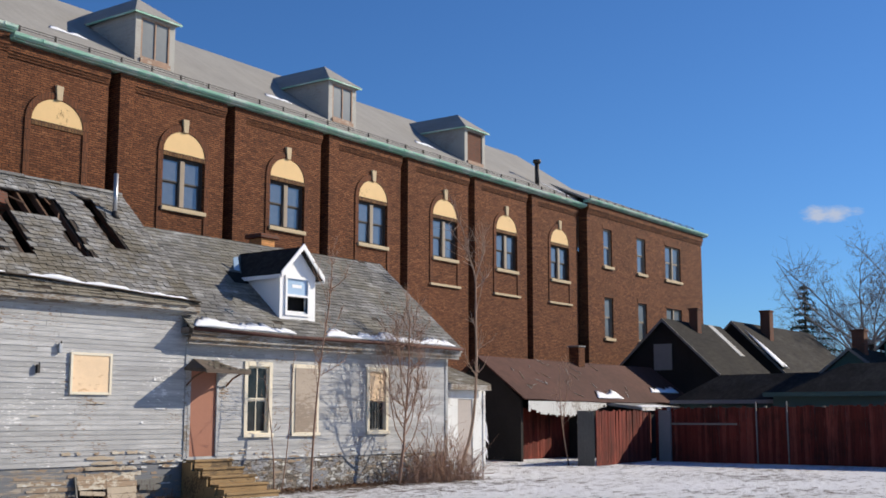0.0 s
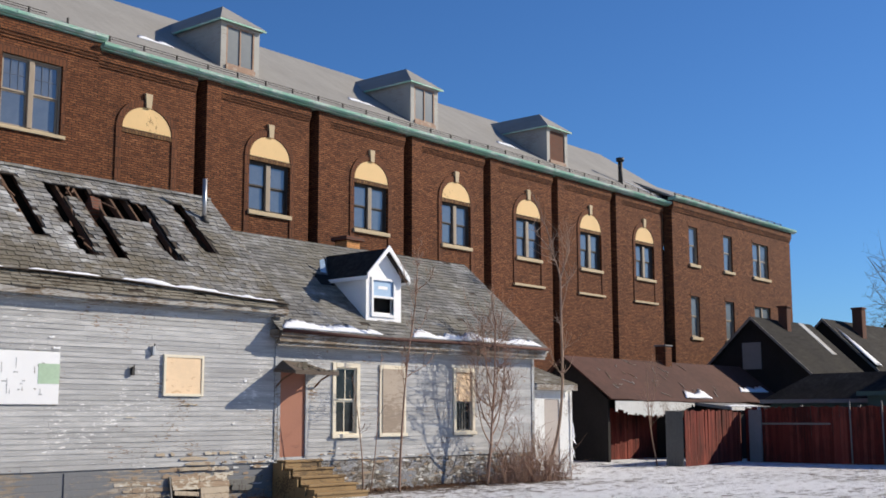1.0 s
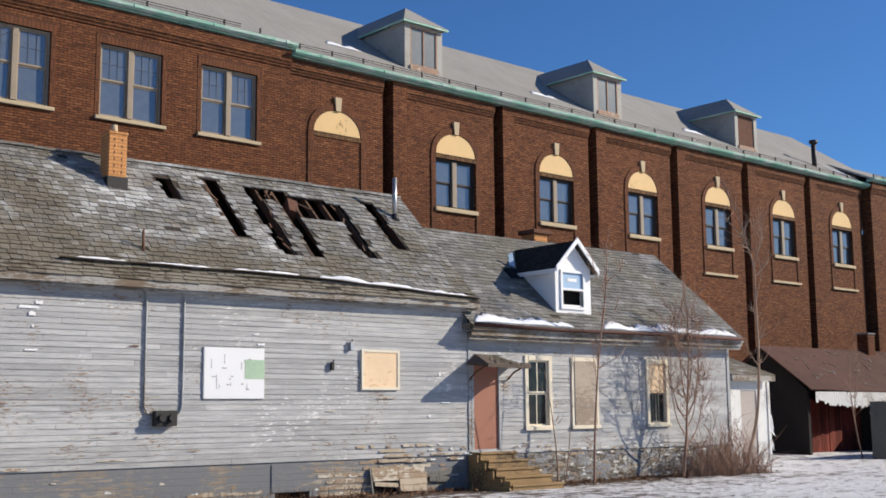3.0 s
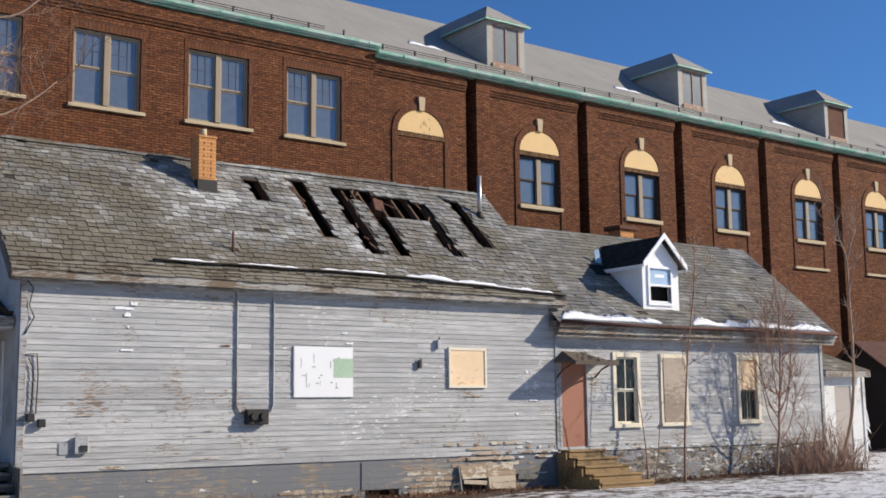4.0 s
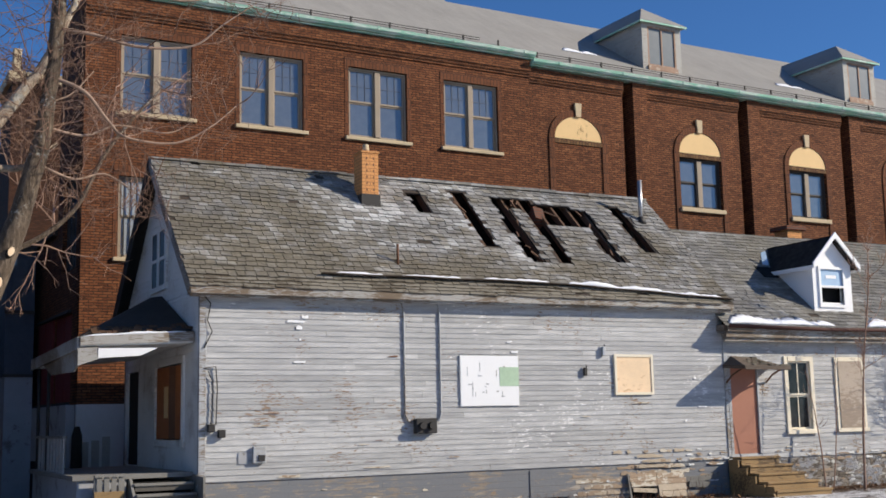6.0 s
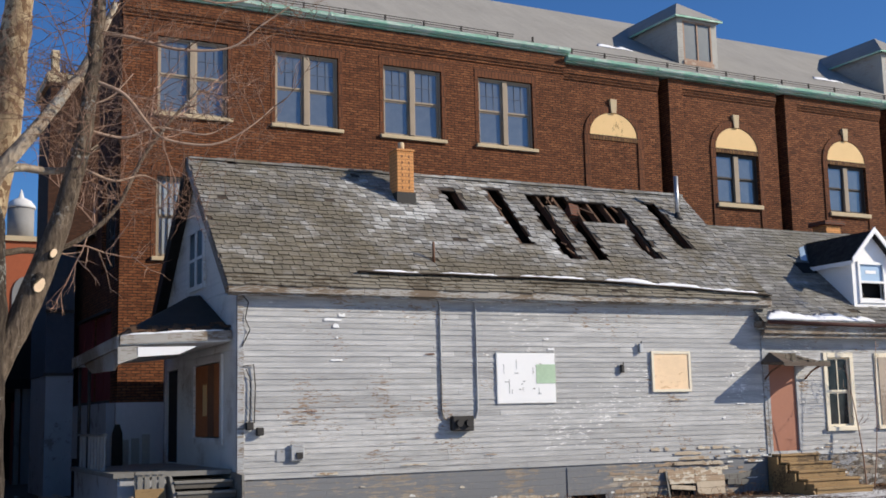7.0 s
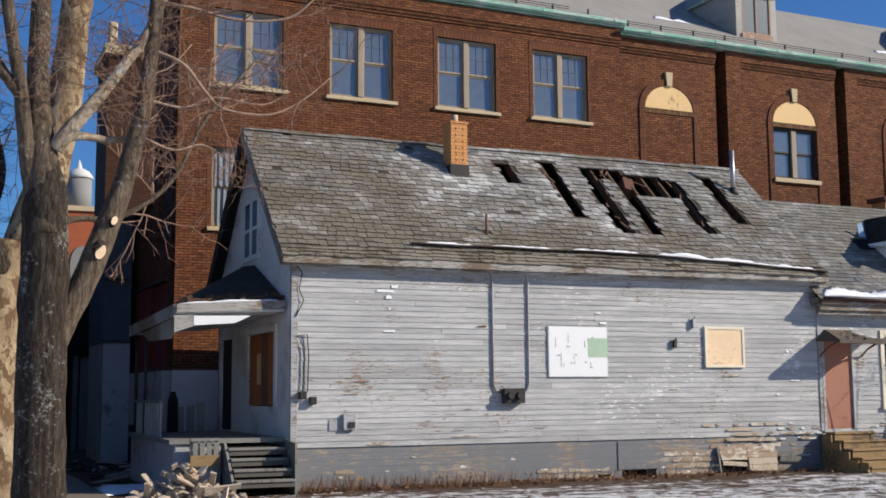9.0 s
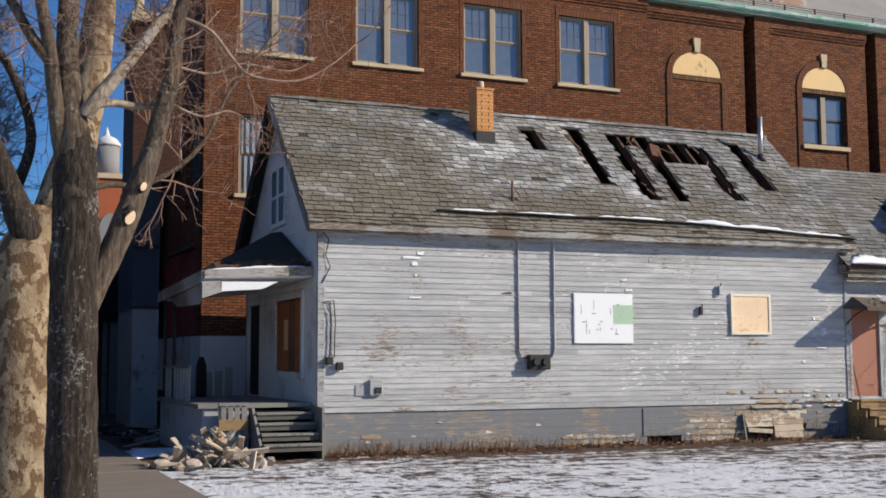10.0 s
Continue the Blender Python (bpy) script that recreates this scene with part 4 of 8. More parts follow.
    part("upper_wall", one_box(4.70, 5.415, 31.93, 34.5, 3.101, 6.5), M_SLATEBLUE, x, "blue-grey boarded upper wall")
    for z in (3.09, 4.75, 6.44):
        part("ledge", one_box(4.66, 5.42, 31.85, 31.929, z, z + 0.08), M_FRAME_DARK, x)
    part("annex_pane", one_box(4.84, 5.2, 31.905, 31.928, 4.95, 6.2), M_GLASS, x)
    part("rendered_base", one_box(5.60, 8.9, V - 0.20, V - 0.063, -0.2, 2.28), M_RENDER, hall, "pale rendered base")


build_hall()

# ---- the abandoned clapboard house ----
YF, YB = 20.34, 26.05
X0, XJ, X1 = 5.74, 17.77, 27.57
EAVE = Vector((0, 20.12, 4.22))
SLOPE = Vector((0, 3.08, 2.93)).normalized()
UP = Vector((0, -SLOPE.z, SLOPE.y))
RIDGE_S = 4.25
W_EAVE = Vector((0, 20.05, 3.74))
W_SLOPE = Vector((0, 3.13, 2.70)).normalized()
W_UP = Vector((0, -W_SLOPE.z, W_SLOPE.y))
W_S = 4.13
house = thing("abandoned_house", (0, 0, 0), 0, "abandoned house with peeling grey clapboards and a holed slate roof", "house")

WINDOWS = {"glazed": (19.55, 20.47, 1.29, 3.05), "boarded": (21.15, 22.12, 1.30, 3.04), "half": (23.98, 24.88, 1.31, 3.05)}
WHITE_BOARD = (10.99, 12.32, 2.02, 3.00)
PLY_BOARD = (14.72, 15.74, 2.20, 3.06)
DOOR = (17.86, 18.71, 0.86, 2.92)
CRAWL = (12.64, 13.46, -0.1, 0.14)
ROOF_HOLES = [(11.05, 11.42, 2.86, 3.70), (12.22, 12.60, 1.75, 3.90), (13.18, 13.58, 1.25, 3.80), (13.58, 13.98, 3.35, 3.80), (13.98, 14.32, 1.24, 3.80), (14.32, 15.42, 2.72, 3.62), (15.42, 15.80, 1.40, 3.50), (16.55, 16.92, 1.88, 3.77)]


def roof_frame(origin, along, up_n):
    """x along the house, z up the slope, -y out of the roof."""
    return Matrix(((1, 0, 0, 0), (0, -up_n.y, along.y, origin.y), (0, -up_n.z, along.z, origin.z), (0, 0, 0, 1)))


RF = roof_frame(EAVE, SLOPE, UP)
WF = roof_frame(W_EAVE, W_SLOPE, W_UP)


def clapboards(wall, x0, x1, z0, z1, m, holes, seed, exposure=0.104, name="clapboard", mat=None):
    """Lapped boards, each one an object, cut round openings; u along the panel frame m."""
    rnd = random.Random(seed)
    z = z0
    while z < z1 - 0.02:
        spans = [(x0, x1)]
        for a, b, c, d in holes:
            if c < z + exposure * 0.6 and d > z + exposure * 0.3:
                spans = [s for p, q in spans for s in ((p, min(q, a)), (max(p, b), q)) if s[1] - s[0] > 0.03]
        for p, q in spans:
            u = p
            while u < q - 0.01:
                e = min(q, u + rnd.uniform(2.2, 4.4))
                if q - e < 0.5:
                    e = q
                bm = bmesh.new()
                t = min(z + exposure, z1)
                sag = rnd.uniform(-0.003, 0.003)
                lip = 0.016 + rnd.uniform(-0.003, 0.004)
                vs = [bm.verts.new(m @ Vector(c)) for c in ((u, -lip, z + sag), (e - 0.004, -lip + rnd.uniform(-0.003, 0.003), z - sag), (e - 0.004, -0.006, t), (u, -0.006, t), (u, 0.0, z + sag), (e - 0.004, 0.0, z - sag), (e - 0.004, 0.0, t), (u, 0.0, t))]
                for f in ((0, 1, 2, 3), (4, 7, 6, 5), (0, 4, 5, 1), (1, 5, 6, 2), (3, 2, 6, 7), (0, 3, 7, 4)):
                    bm.faces.new([vs[k] for k in f])
                part(name, bm, mat or M_CLAP, wall)
                u = e
        z += exposure


def cased_window(x0, x1, z0, z1, casing, parent, y=YF, kind="glazed"):
    """A tall house window with flat wooden casing."""
    w = 0.115
    # Sheet behind the sashes, black in place of an unlit room.
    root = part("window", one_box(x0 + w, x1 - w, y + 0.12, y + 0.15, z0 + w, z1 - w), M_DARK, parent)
    pieces("casing_board", [(x0, x0 + w, y - 0.045, y + 0.06, z0, z1), (x1 - w, x1, y - 0.045, y + 0.06, z0, z1), (x0 + w, x1 - w, y - 0.05, y + 0.06, z1 - w, z1), (x0 + w, x1 - w, y - 0.045, y + 0.06, z0, z0 + w * 0.7)], casing, root, 0.006)
    part("window_sill", one_box(x0 - 0.03, x1 + 0.03, y - 0.085, y - 0.046, z0 - 0.03, z0 + 0.06, bevel=0.006), casing, root)
    a, b, lo, hi = x0 + w, x1 - w, z0 + w * 0.7, z1 - w
    mid = (lo + hi) / 2
    if kind == "boarded":
        part("plywood_sheet", one_box(a - 0.02, b + 0.02, y - 0.062, y - 0.05, lo - 0.03, hi + 0.02), M_PLY_DULL, root, "weathered plywood sheet")
        return
    for low, high, back in ((lo, mid, 0.05), (mid, hi, 0.02)):
        if kind == "half" and low > lo:
            part("plywood_sheet", one_box(a, b, y + 0.0, y + 0.012, low, high), M_PLY, root, "plywood sheet")
            continue
        bm = bmesh.new()
        s = 0.04
        box(bm, a, a + s, y + back, y + back + 0.03, low, high)
        box(bm, b - s, b, y + back, y + back + 0.03, low, high)
        box(bm, a + s, b - s, y + back, y + back + 0.03, low, low + s)
        box(bm, a + s, b - s, y + back, y + back + 0.03, high - s, high)
        c = (a + b) / 2
        box(bm, c - 0.014, c + 0.014, y + back, y + back + 0.03, low + s, high - s)
        if kind == "half":
            for k in range(1, 3):
                xx = a + (b - a) * k / 3
                box(bm, xx - 0.008, xx + 0.008, y + back, y + back + 0.02, low + s, high - s)
        part("sash", bm, M_CREAM if kind == "glazed" else M_GREYWOOD, root)
        for p, q in ((a + s, c - 0.014), (c + 0.014, b - s)):
            part("pane", one_box(p, q, y + back + 0.012, y + back + 0.016, low + s, high - s), M_GLASS_DARK, root)


def build_walls():
    holes = [CRAWL]
    main = bmesh.new()
    panel(main, Matrix.Translation((0, YF, 0)), X0, XJ, 0.74, 4.20, 0.14)
    wall = part("front_wall", main, M_TRIM_GREY, house, "grey clapboard front wall")
    clapboards(wall, X0 + 0.11, XJ, 0.75, 4.12, Matrix.Translation((0, YF, 0)), [WHITE_BOARD, PLY_BOARD], 1)
    wing = bmesh.new()
    panel(wing, Matrix.Translation((0, YF, 0)), XJ, X1, 0.74, 3.74, 0.14, [DOOR] + [WINDOWS["glazed"], WINDOWS["half"]])
    wall2 = part("wing_wall", wing, M_TRIM_GREY, house, "grey clapboard wing wall")
    clapboards(wall2, XJ + 0.09, X1 - 0.11, 0.75, 3.62, Matrix.Translation((0, YF, 0)), [DOOR] + list(WINDOWS.values()), 2)
    for x, z in ((X0 - 0.02, 4.10), (XJ - 0.02, 3.62), (X1 - 0.11, 3.62)):
        part("corner_board", one_box(x, x + 0.125 if x != XJ - 0.02 else x + 0.1, YF - 0.034, YF + 0.05, 0.70, z, bevel=0.006), M_TRIM_GREY, house)
    # stone and brick base with flaking paint
    f = bmesh.new()
    panel(f, Matrix.Translation((0, YF + 0.01, 0)), X0 + 0.02, XJ + 0.003, -0.25, 0.742, 0.4, [CRAWL])
    base = part("foundation", f, M_FOUND, house, "stone base with flaking grey paint")
    f = bmesh.new()
    panel(f, Matrix.Translation((0, YF + 0.01, 0)), XJ + 0.006, X1 - 0.02, -0.25, 0.742, 0.4)
    part("foundation", f, M_FOUND_BARE, house, "stone base with flaking grey paint")
    part("crawl_space_panel", one_box(12.55, 13.5, YF - 0.008, YF + 0.005, 0.15, 0.70), M_FOUND, house, "loose grey board")
    # Black board set back in the hole paints its unlit depth.
    part("crawl_space", one_box(12.5, 13.6, YF + 0.35, YF + 0.5, -0.2, 0.3), M_DARK, house)
    # gable ends
    gm = facing_left(X0, YB)
    g = bmesh.new()
    deep = YB - YF
    panel(g, gm, 0.0, deep, 0.74, 4.15, 0.14, [(YB - 25.85, YB - 24.9, 0.95, 2.92), (YB - 23.35, YB - 21.35, 1.45, 2.93)])
    gable = part("gable_wall", g, M_WHITE_OLD, house, "old white boarded gable wall")
    g = bmesh.new()
    prism(g, [(0, 4.152), (deep, 4.152), (deep / 2 + 0.02, 7.02)], 0.14, gm)
    part("gable_top", g, M_WHITE_OLD, gable)
    clapboards(gable, 0.02, deep - 0.02, 0.76, 4.15, gm, [(YB - 25.95, YB - 24.8, 0.7, 3.02), (YB - 23.45, YB - 21.25, 1.35, 3.03)], 3, 0.115, "gable_board", M_WHITE_OLD)
    z = 4.17
    while z < 6.9:
        half = (7.02 - z) / 2.87 * deep / 2
        clapboards(gable, deep / 2 - half + 0.05, deep / 2 + half - 0.05, z, z + 0.115, gm, [(YB - 23.85, YB - 22.55, 4.40, 5.72)], int(z * 100), 0.115, "gable_board", M_WHITE_OLD)
        z += 0.115
    part("gable_foundation", one_box(X0 - 0.005, X0 + 0.3, YF + 0.42, YB, -0.25, 0.735), M_FOUND, house)
    bm = bmesh.new()
    box(bm, X0, X1, YB + 0.002, YB + 0.14, -0.2, 3.9)
    part("back_wall", bm, M_TRIM_GREY, house)
    em = Matrix(((0, -1, 0, X1), (1, 0, 0, YF + 0.142), (0, 0, 1, 0), (0, 0, 0, 1)))
    bm = bmesh.new()
    prism(bm, [(0, -0.2), (YB - YF - 0.145, -0.2), (YB - YF - 0.145, 3.7), (YB - YF - 2.95, 6.3), (0, 3.7)], 0.14, em)
    part("end_wall", bm, M_TRIM_GREY, house)
    bm = bmesh.new()
    em = Matrix(((0, -1, 0, XJ + 0.14), (1, 0, 0, YF + 0.142), (0, 0, 1, 0), (0, 0, 0, 1)))
    prism(bm, [(0, 3.0), (YB - YF - 0.145, 3.0), (YB - YF - 0.145, 4.1), (YB - YF - 2.95, 6.9), (0, 4.1)], 0.14, em)
    part("party_gable", bm, M_TRIM_GREY, house)
    # gable openings
    w = part("boarded_window", one_box(X0 - 0.01, X0 + 0.03, 21.4, 23.3, 1.5, 2.88), M_ORANGE, house, "window boarded with a faded orange panel")
    for p in ((0.05, 21.25, 21.38, 1.36, 3.03), (0.05, 23.32, 23.45, 1.36, 3.03), (0.05, 21.381, 23.319, 2.90, 3.03), (0.06, 21.381, 23.319, 1.36, 1.48)):
        part("casing_board", one_box(X0 - p[0], X0 + 0.05, *p[1:]), M_WHITE_OLD, w)
    bm = bmesh.new()
    box(bm, X0 - 0.016, X0 - 0.011, 21.9, 22.35, 1.5, 2.88)
    part("panel_strip", bm, M_RUST, w)
    bm = bmesh.new()
    box(bm, X0 - 0.021, X0 - 0.012, 22.42, 22.7, 1.9, 2.5)
    part("yellow_patch", bm, M_LUNETTE, w)
    # Door coloured near black to carry the porch's shade.
    part("front_door", one_box(X0 + 0.03, X0 + 0.08, 24.92, 25.83, 0.95, 2.9), M_DARKWALL, house, "front door with its shade put into near-black boards")
    # Near-black backing gives the dark of the attic.
    w = part("attic_window", one_box(X0 - 0.03, X0 - 0.012, 22.68, 23.74, 4.5, 5.62), M_DARK, house, "attic window with two sashes")
    for a, b in ((22.56, 22.68), (23.13, 23.27), (23.72, 23.84)):
        part("casing_board", one_box(X0 - 0.06, X0 - 0.005, a, b, 4.42, 5.72), M_WHITE_OLD, w)
    for a, b in ((4.42, 4.52), (5.03, 5.09), (5.62, 5.72)):
        part("sash_rail", one_box(X0 - 0.058, X0 - 0.006, 22.681, 23.719, a, b), M_WHITE_OLD, w)
    for a, b in ((22.68, 23.13), (23.27, 23.72)):
        part("pane", one_box(X0 - 0.04, X0 - 0.034, a, b, 4.52, 5.62), M_GLASS_DIM, w)


def build_front_fittings():
    for kind, (a, b, c, d) in WINDOWS.items():
        cased_window(a, b, c, d, M_CREAM, house, kind=kind)
    # boards nailed over small windows
    a, b, c, d = WHITE_BOARD
    w = part("window_board", one_box(a, b, YF - 0.045, YF - 0.03, c, d), M_WHITE, house, "white sheet with a pale green patch over a window")
    part("green_patch", one_box(11.88, 12.33, YF - 0.049, YF - 0.046, 2.40, 2.78), plain("pale_green_print", (0.42, 0.56, 0.40), 0.7, grain=9, amount=0.2), w)
    bm = bmesh.new()
    rnd = random.Random(4)
    for k in range(18):
        x, z = rnd.uniform(a + 0.1, b - 0.3), rnd.uniform(c + 0.1, d - 0.12)
        if rnd.random() < 0.5:
            box(bm, x, x + 0.012, YF - 0.048, YF - 0.0455, z, min(d - 0.03, z + rnd.uniform(0.05, 0.3)))
        else:
            box(bm, x, x + rnd.uniform(0.03, 0.1), YF - 0.048, YF - 0.0455, z, z + 0.02)
    tagged(part("faded_print", bm, M_TRIM_GREY, w), kind="stuff")
    for p in ((a - 0.012, a, c - 0.012, d + 0.012), (b, b + 0.012, c - 0.012, d + 0.012), (a, b, d, d + 0.012), (a, b, c - 0.012, c)):
        pieces("board_edge", [(p[0], p[1], YF - 0.042, YF + 0.02, p[2], p[3])], M_WHITE_OLD, w)
    a, b, c, d = PLY_BOARD
    w = part("window_board", one_box(a + 0.05, b - 0.05, YF - 0.045, YF - 0.03, c + 0.05, d - 0.05), M_PLY, house, "pale plywood sheet over a window")
    for p in ((a, a + 0.055, c, d), (b - 0.055, b, c, d), (a + 0.055, b - 0.055, d - 0.055, d), (a + 0.055, b - 0.055, c, c + 0.055)):
        pieces("board_edge", [(p[0], p[1], YF - 0.06, YF + 0.02, p[2], p[3])], M_CREAM, w)
    # door
    a, b, c, d = DOOR
    dr = part("door", one_box(a + 0.06, b - 0.02, YF + 0.0, YF + 0.045, c, d - 0.04), M_DOOR, house, "plain red-brown boarded door")
    bm = bmesh.new()
    box(bm, a - 0.02, a + 0.055, YF - 0.04, YF + 0.06, c, d)
    box(bm, b - 0.018, b + 0.04, YF - 0.04, YF + 0.06, c, d)
    part("door_frame", bm, M_TRIM_GREY, dr)
    # little tin awning on brackets
    aw = part("awning", None, None, house, "small rusty awning over the door", data=mesh_of(awning_mesh(), "awning"))
    aw.data.materials.clear()
    aw.data.materials.append(M_AWNING)
    for x in (17.80, 18.98):
        bm = bmesh.new()
        tube(bm, [(x, YF - 0.03, 2.45), (x, YF - 0.25, 2.62), (x, YF - 0.62, 2.76)], 0.022, 6)
        part("bracket", bm, M_RUST, aw)
    bm = bmesh.new()
    rnd = random.Random(8)
    for k in range(70):
        x, y = rnd.uniform(17.75, 19.0), rnd.uniform(YF - 0.7, YF - 0.06)
        z = 2.79 + 0.24 * max(0.0, 1 - (YF - y) / 0.74) * (1 if 17.95 < x < 18.6 else 0.4)
        box(bm, x, x + rnd.uniform(0.06, 0.18), y, y + rnd.uniform(0.06, 0.14), z, z + rnd.uniform(0.012, 0.035))
    tagged(part("shingle_litter", bm, M_SLATE_I, aw), kind="stuff")
    # conduits, meter box, small boxes
    for x, e in ((9.76, 10.0), (10.54, 10.30)):
        bm = bmesh.new()
        y = YF - 0.036
        tube(bm, [(x - 0.09, y, 4.05), (x - 0.02, y, 4.0), (x, y, 3.9), (x, y, 3.0), (x, y, 1.87), (x + (e - x) * 0.25, y, 1.74), (e, y, 1.69)], 0.019, 8)
        part("conduit", bm, M_TRIM_GREY, house, "thin grey cable conduit")
    m = part("meter_box", one_box(9.93, 10.39, YF - 0.16, YF - 0.025, 1.50, 1.79, bevel=0.015), M_IRON, house, "black electric meter box")
    for k in range(2):
        bm = bmesh.new()
        tube(bm, [(10.06 + 0.2 * k, YF - 0.165, 1.65), (10.06 + 0.2 * k, YF - 0.23, 1.65)], 0.07, 10)
        part("meter_socket", bm, M_IRON, m)
    for x, z, sx, sz, mat in ((14.44, 3.12, 0.035, 0.10, M_STEEL), (13.96, 2.69, 0.04, 0.085, M_IRON)):
        bx = part("wall_light", one_box(x - sx, x + sx, YF - 0.09, YF - 0.024, z - sz, z + sz, bevel=0.012), mat, house, "small old wall light")
        bm = bmesh.new()
        tube(bm, [(x + 0.02, YF - 0.07, z + sz), (x + 0.025, YF - 0.07, z + sz + 0.05)], 0.014, 6)
        part("light_arm", bm, M_IRON, bx)
    v = part("gas_vent", one_box(6.70, 6.95, YF - 0.09, YF - 0.025, 1.05, 1.35, bevel=0.012), M_TRIM_GREY, house, "grey wall vent box")
    part("vent_flap", one_box(6.80, 6.92, YF - 0.11, YF - 0.091, 1.09, 1.20), M_IRON, v)
    bm = bmesh.new()
    box(bm, 6.45, 6.63, YF - 0.028, YF - 0.024, 1.05, 1.25)
    part("paint_scar", bm, M_PEELRENDER, house)
    for x, z in ((5.93, 1.68), (6.12, 1.58)):
        part("cable_box", one_box(x - 0.06, x + 0.07, YF - 0.12, YF - 0.025, z - 0.06, z + 0.08, bevel=0.012), M_IRON, house, "small dark cable box")
    for pts in (((5.80, 4.05), (5.92, 3.9), (5.86, 3.6), (5.95, 3.4), (5.80, 3.1)), ((5.82, 2.75), (6.02, 2.78), (6.05, 2.4), (6.03, 1.75)), ((5.88, 2.7), (5.97, 2.5), (5.96, 2.0), (5.93, 1.7))):
        bm = bmesh.new()
        tube(bm, [(x, YF - 0.05, z) for x, z in pts], 0.011, 5)
        part("cable", bm, M_IRON, house, "loose black cable")


def awning_mesh():
    bm = bmesh.new()
    A, B = Vector((17.72, YF - 0.74, 2.80)), Vector((19.06, YF - 0.74, 2.755))
    C, D = Vector((19.06, YF - 0.02, 2.80)), Vector((17.72, YF - 0.02, 2.84))
    E, G = Vector((17.98, YF - 0.02, 3.05)), Vector((18.62, YF - 0.02, 3.02))
    quad_slab(bm, [A, B, G, E], 0.035)
    quad_slab(bm, [D, A, E], 0.035)
    quad_slab(bm, [B, C, G], 0.035)
    quad_slab(bm, [A + Vector((0, 0, -0.03)), B + Vector((0, 0, -0.03)), C + Vector((0, 0, -0.03)), D + Vector((0, 0, -0.03))], 0.03)
    box(bm, 17.72, 19.06, YF - 0.76, YF - 0.742, 2.71, 2.79)
    return bm


def shingles(m, x0, x1, s0, s1, exposure, width, thick, holes, seed, wobble=0.012, miss=0.0, gap=0.006):
    """Yields the boxes of shingles on a slope frame, as eight points each, from the eave up."""
    rnd = random.Random(seed)
    s, row = s0, 0
    while s < s1 - 0.02:
        x = x0 - (width * 0.5 if row % 2 else 0) - rnd.uniform(0, width * 0.2)
        while x < x1:
            w = width * rnd.uniform(0.82, 1.15)
            a, b = max(x, x0), min(x + w, x1)
            x += w
            if b - a < 0.05 or rnd.random() < miss:
                continue
            c = (a + b) / 2
            if any(h[0] - 0.02 < c < h[1] + 0.02 and h[2] - 0.06 < s + exposure / 2 < h[3] + 0.04 for h in holes):
                continue
            top = min(s + exposure * 1.25, s1)
            lo = s + rnd.uniform(-wobble, wobble)
            t = thick * rnd.uniform(0.75, 1.5)
            tw = rnd.uniform(-wobble, wobble) * 0.6
            yield c, s, [m @ Vector(p) for p in ((a + gap, -t - 0.012, lo), (b - gap, -t - 0.012, lo + tw), (b - gap, -0.006, top), (a + gap, -0.006, top), (a + gap, -0.004, lo), (b - gap, -0.004, lo + tw), (b - gap, 0.0, top), (a + gap, 0.0, top))]
        s += exposure
        row += 1


SHINGLE_FACES = ((0, 1, 2, 3), (0, 4, 5, 1), (1, 5, 6, 2), (2, 6, 7, 3), (0, 3, 7, 4))


def lay(verts, faces, pts):
    k = len(verts)
    verts.extend(pts)
    faces.extend([tuple(k + i for i in f) for f in SHINGLE_FACES])


def mesh_from(name, verts, faces, mat):
    me = bpy.data.meshes.new(name)
    me.from_pydata([tuple(v) for v in verts], [], faces)
    me.materials.append(mat)
    me.update()
    return me


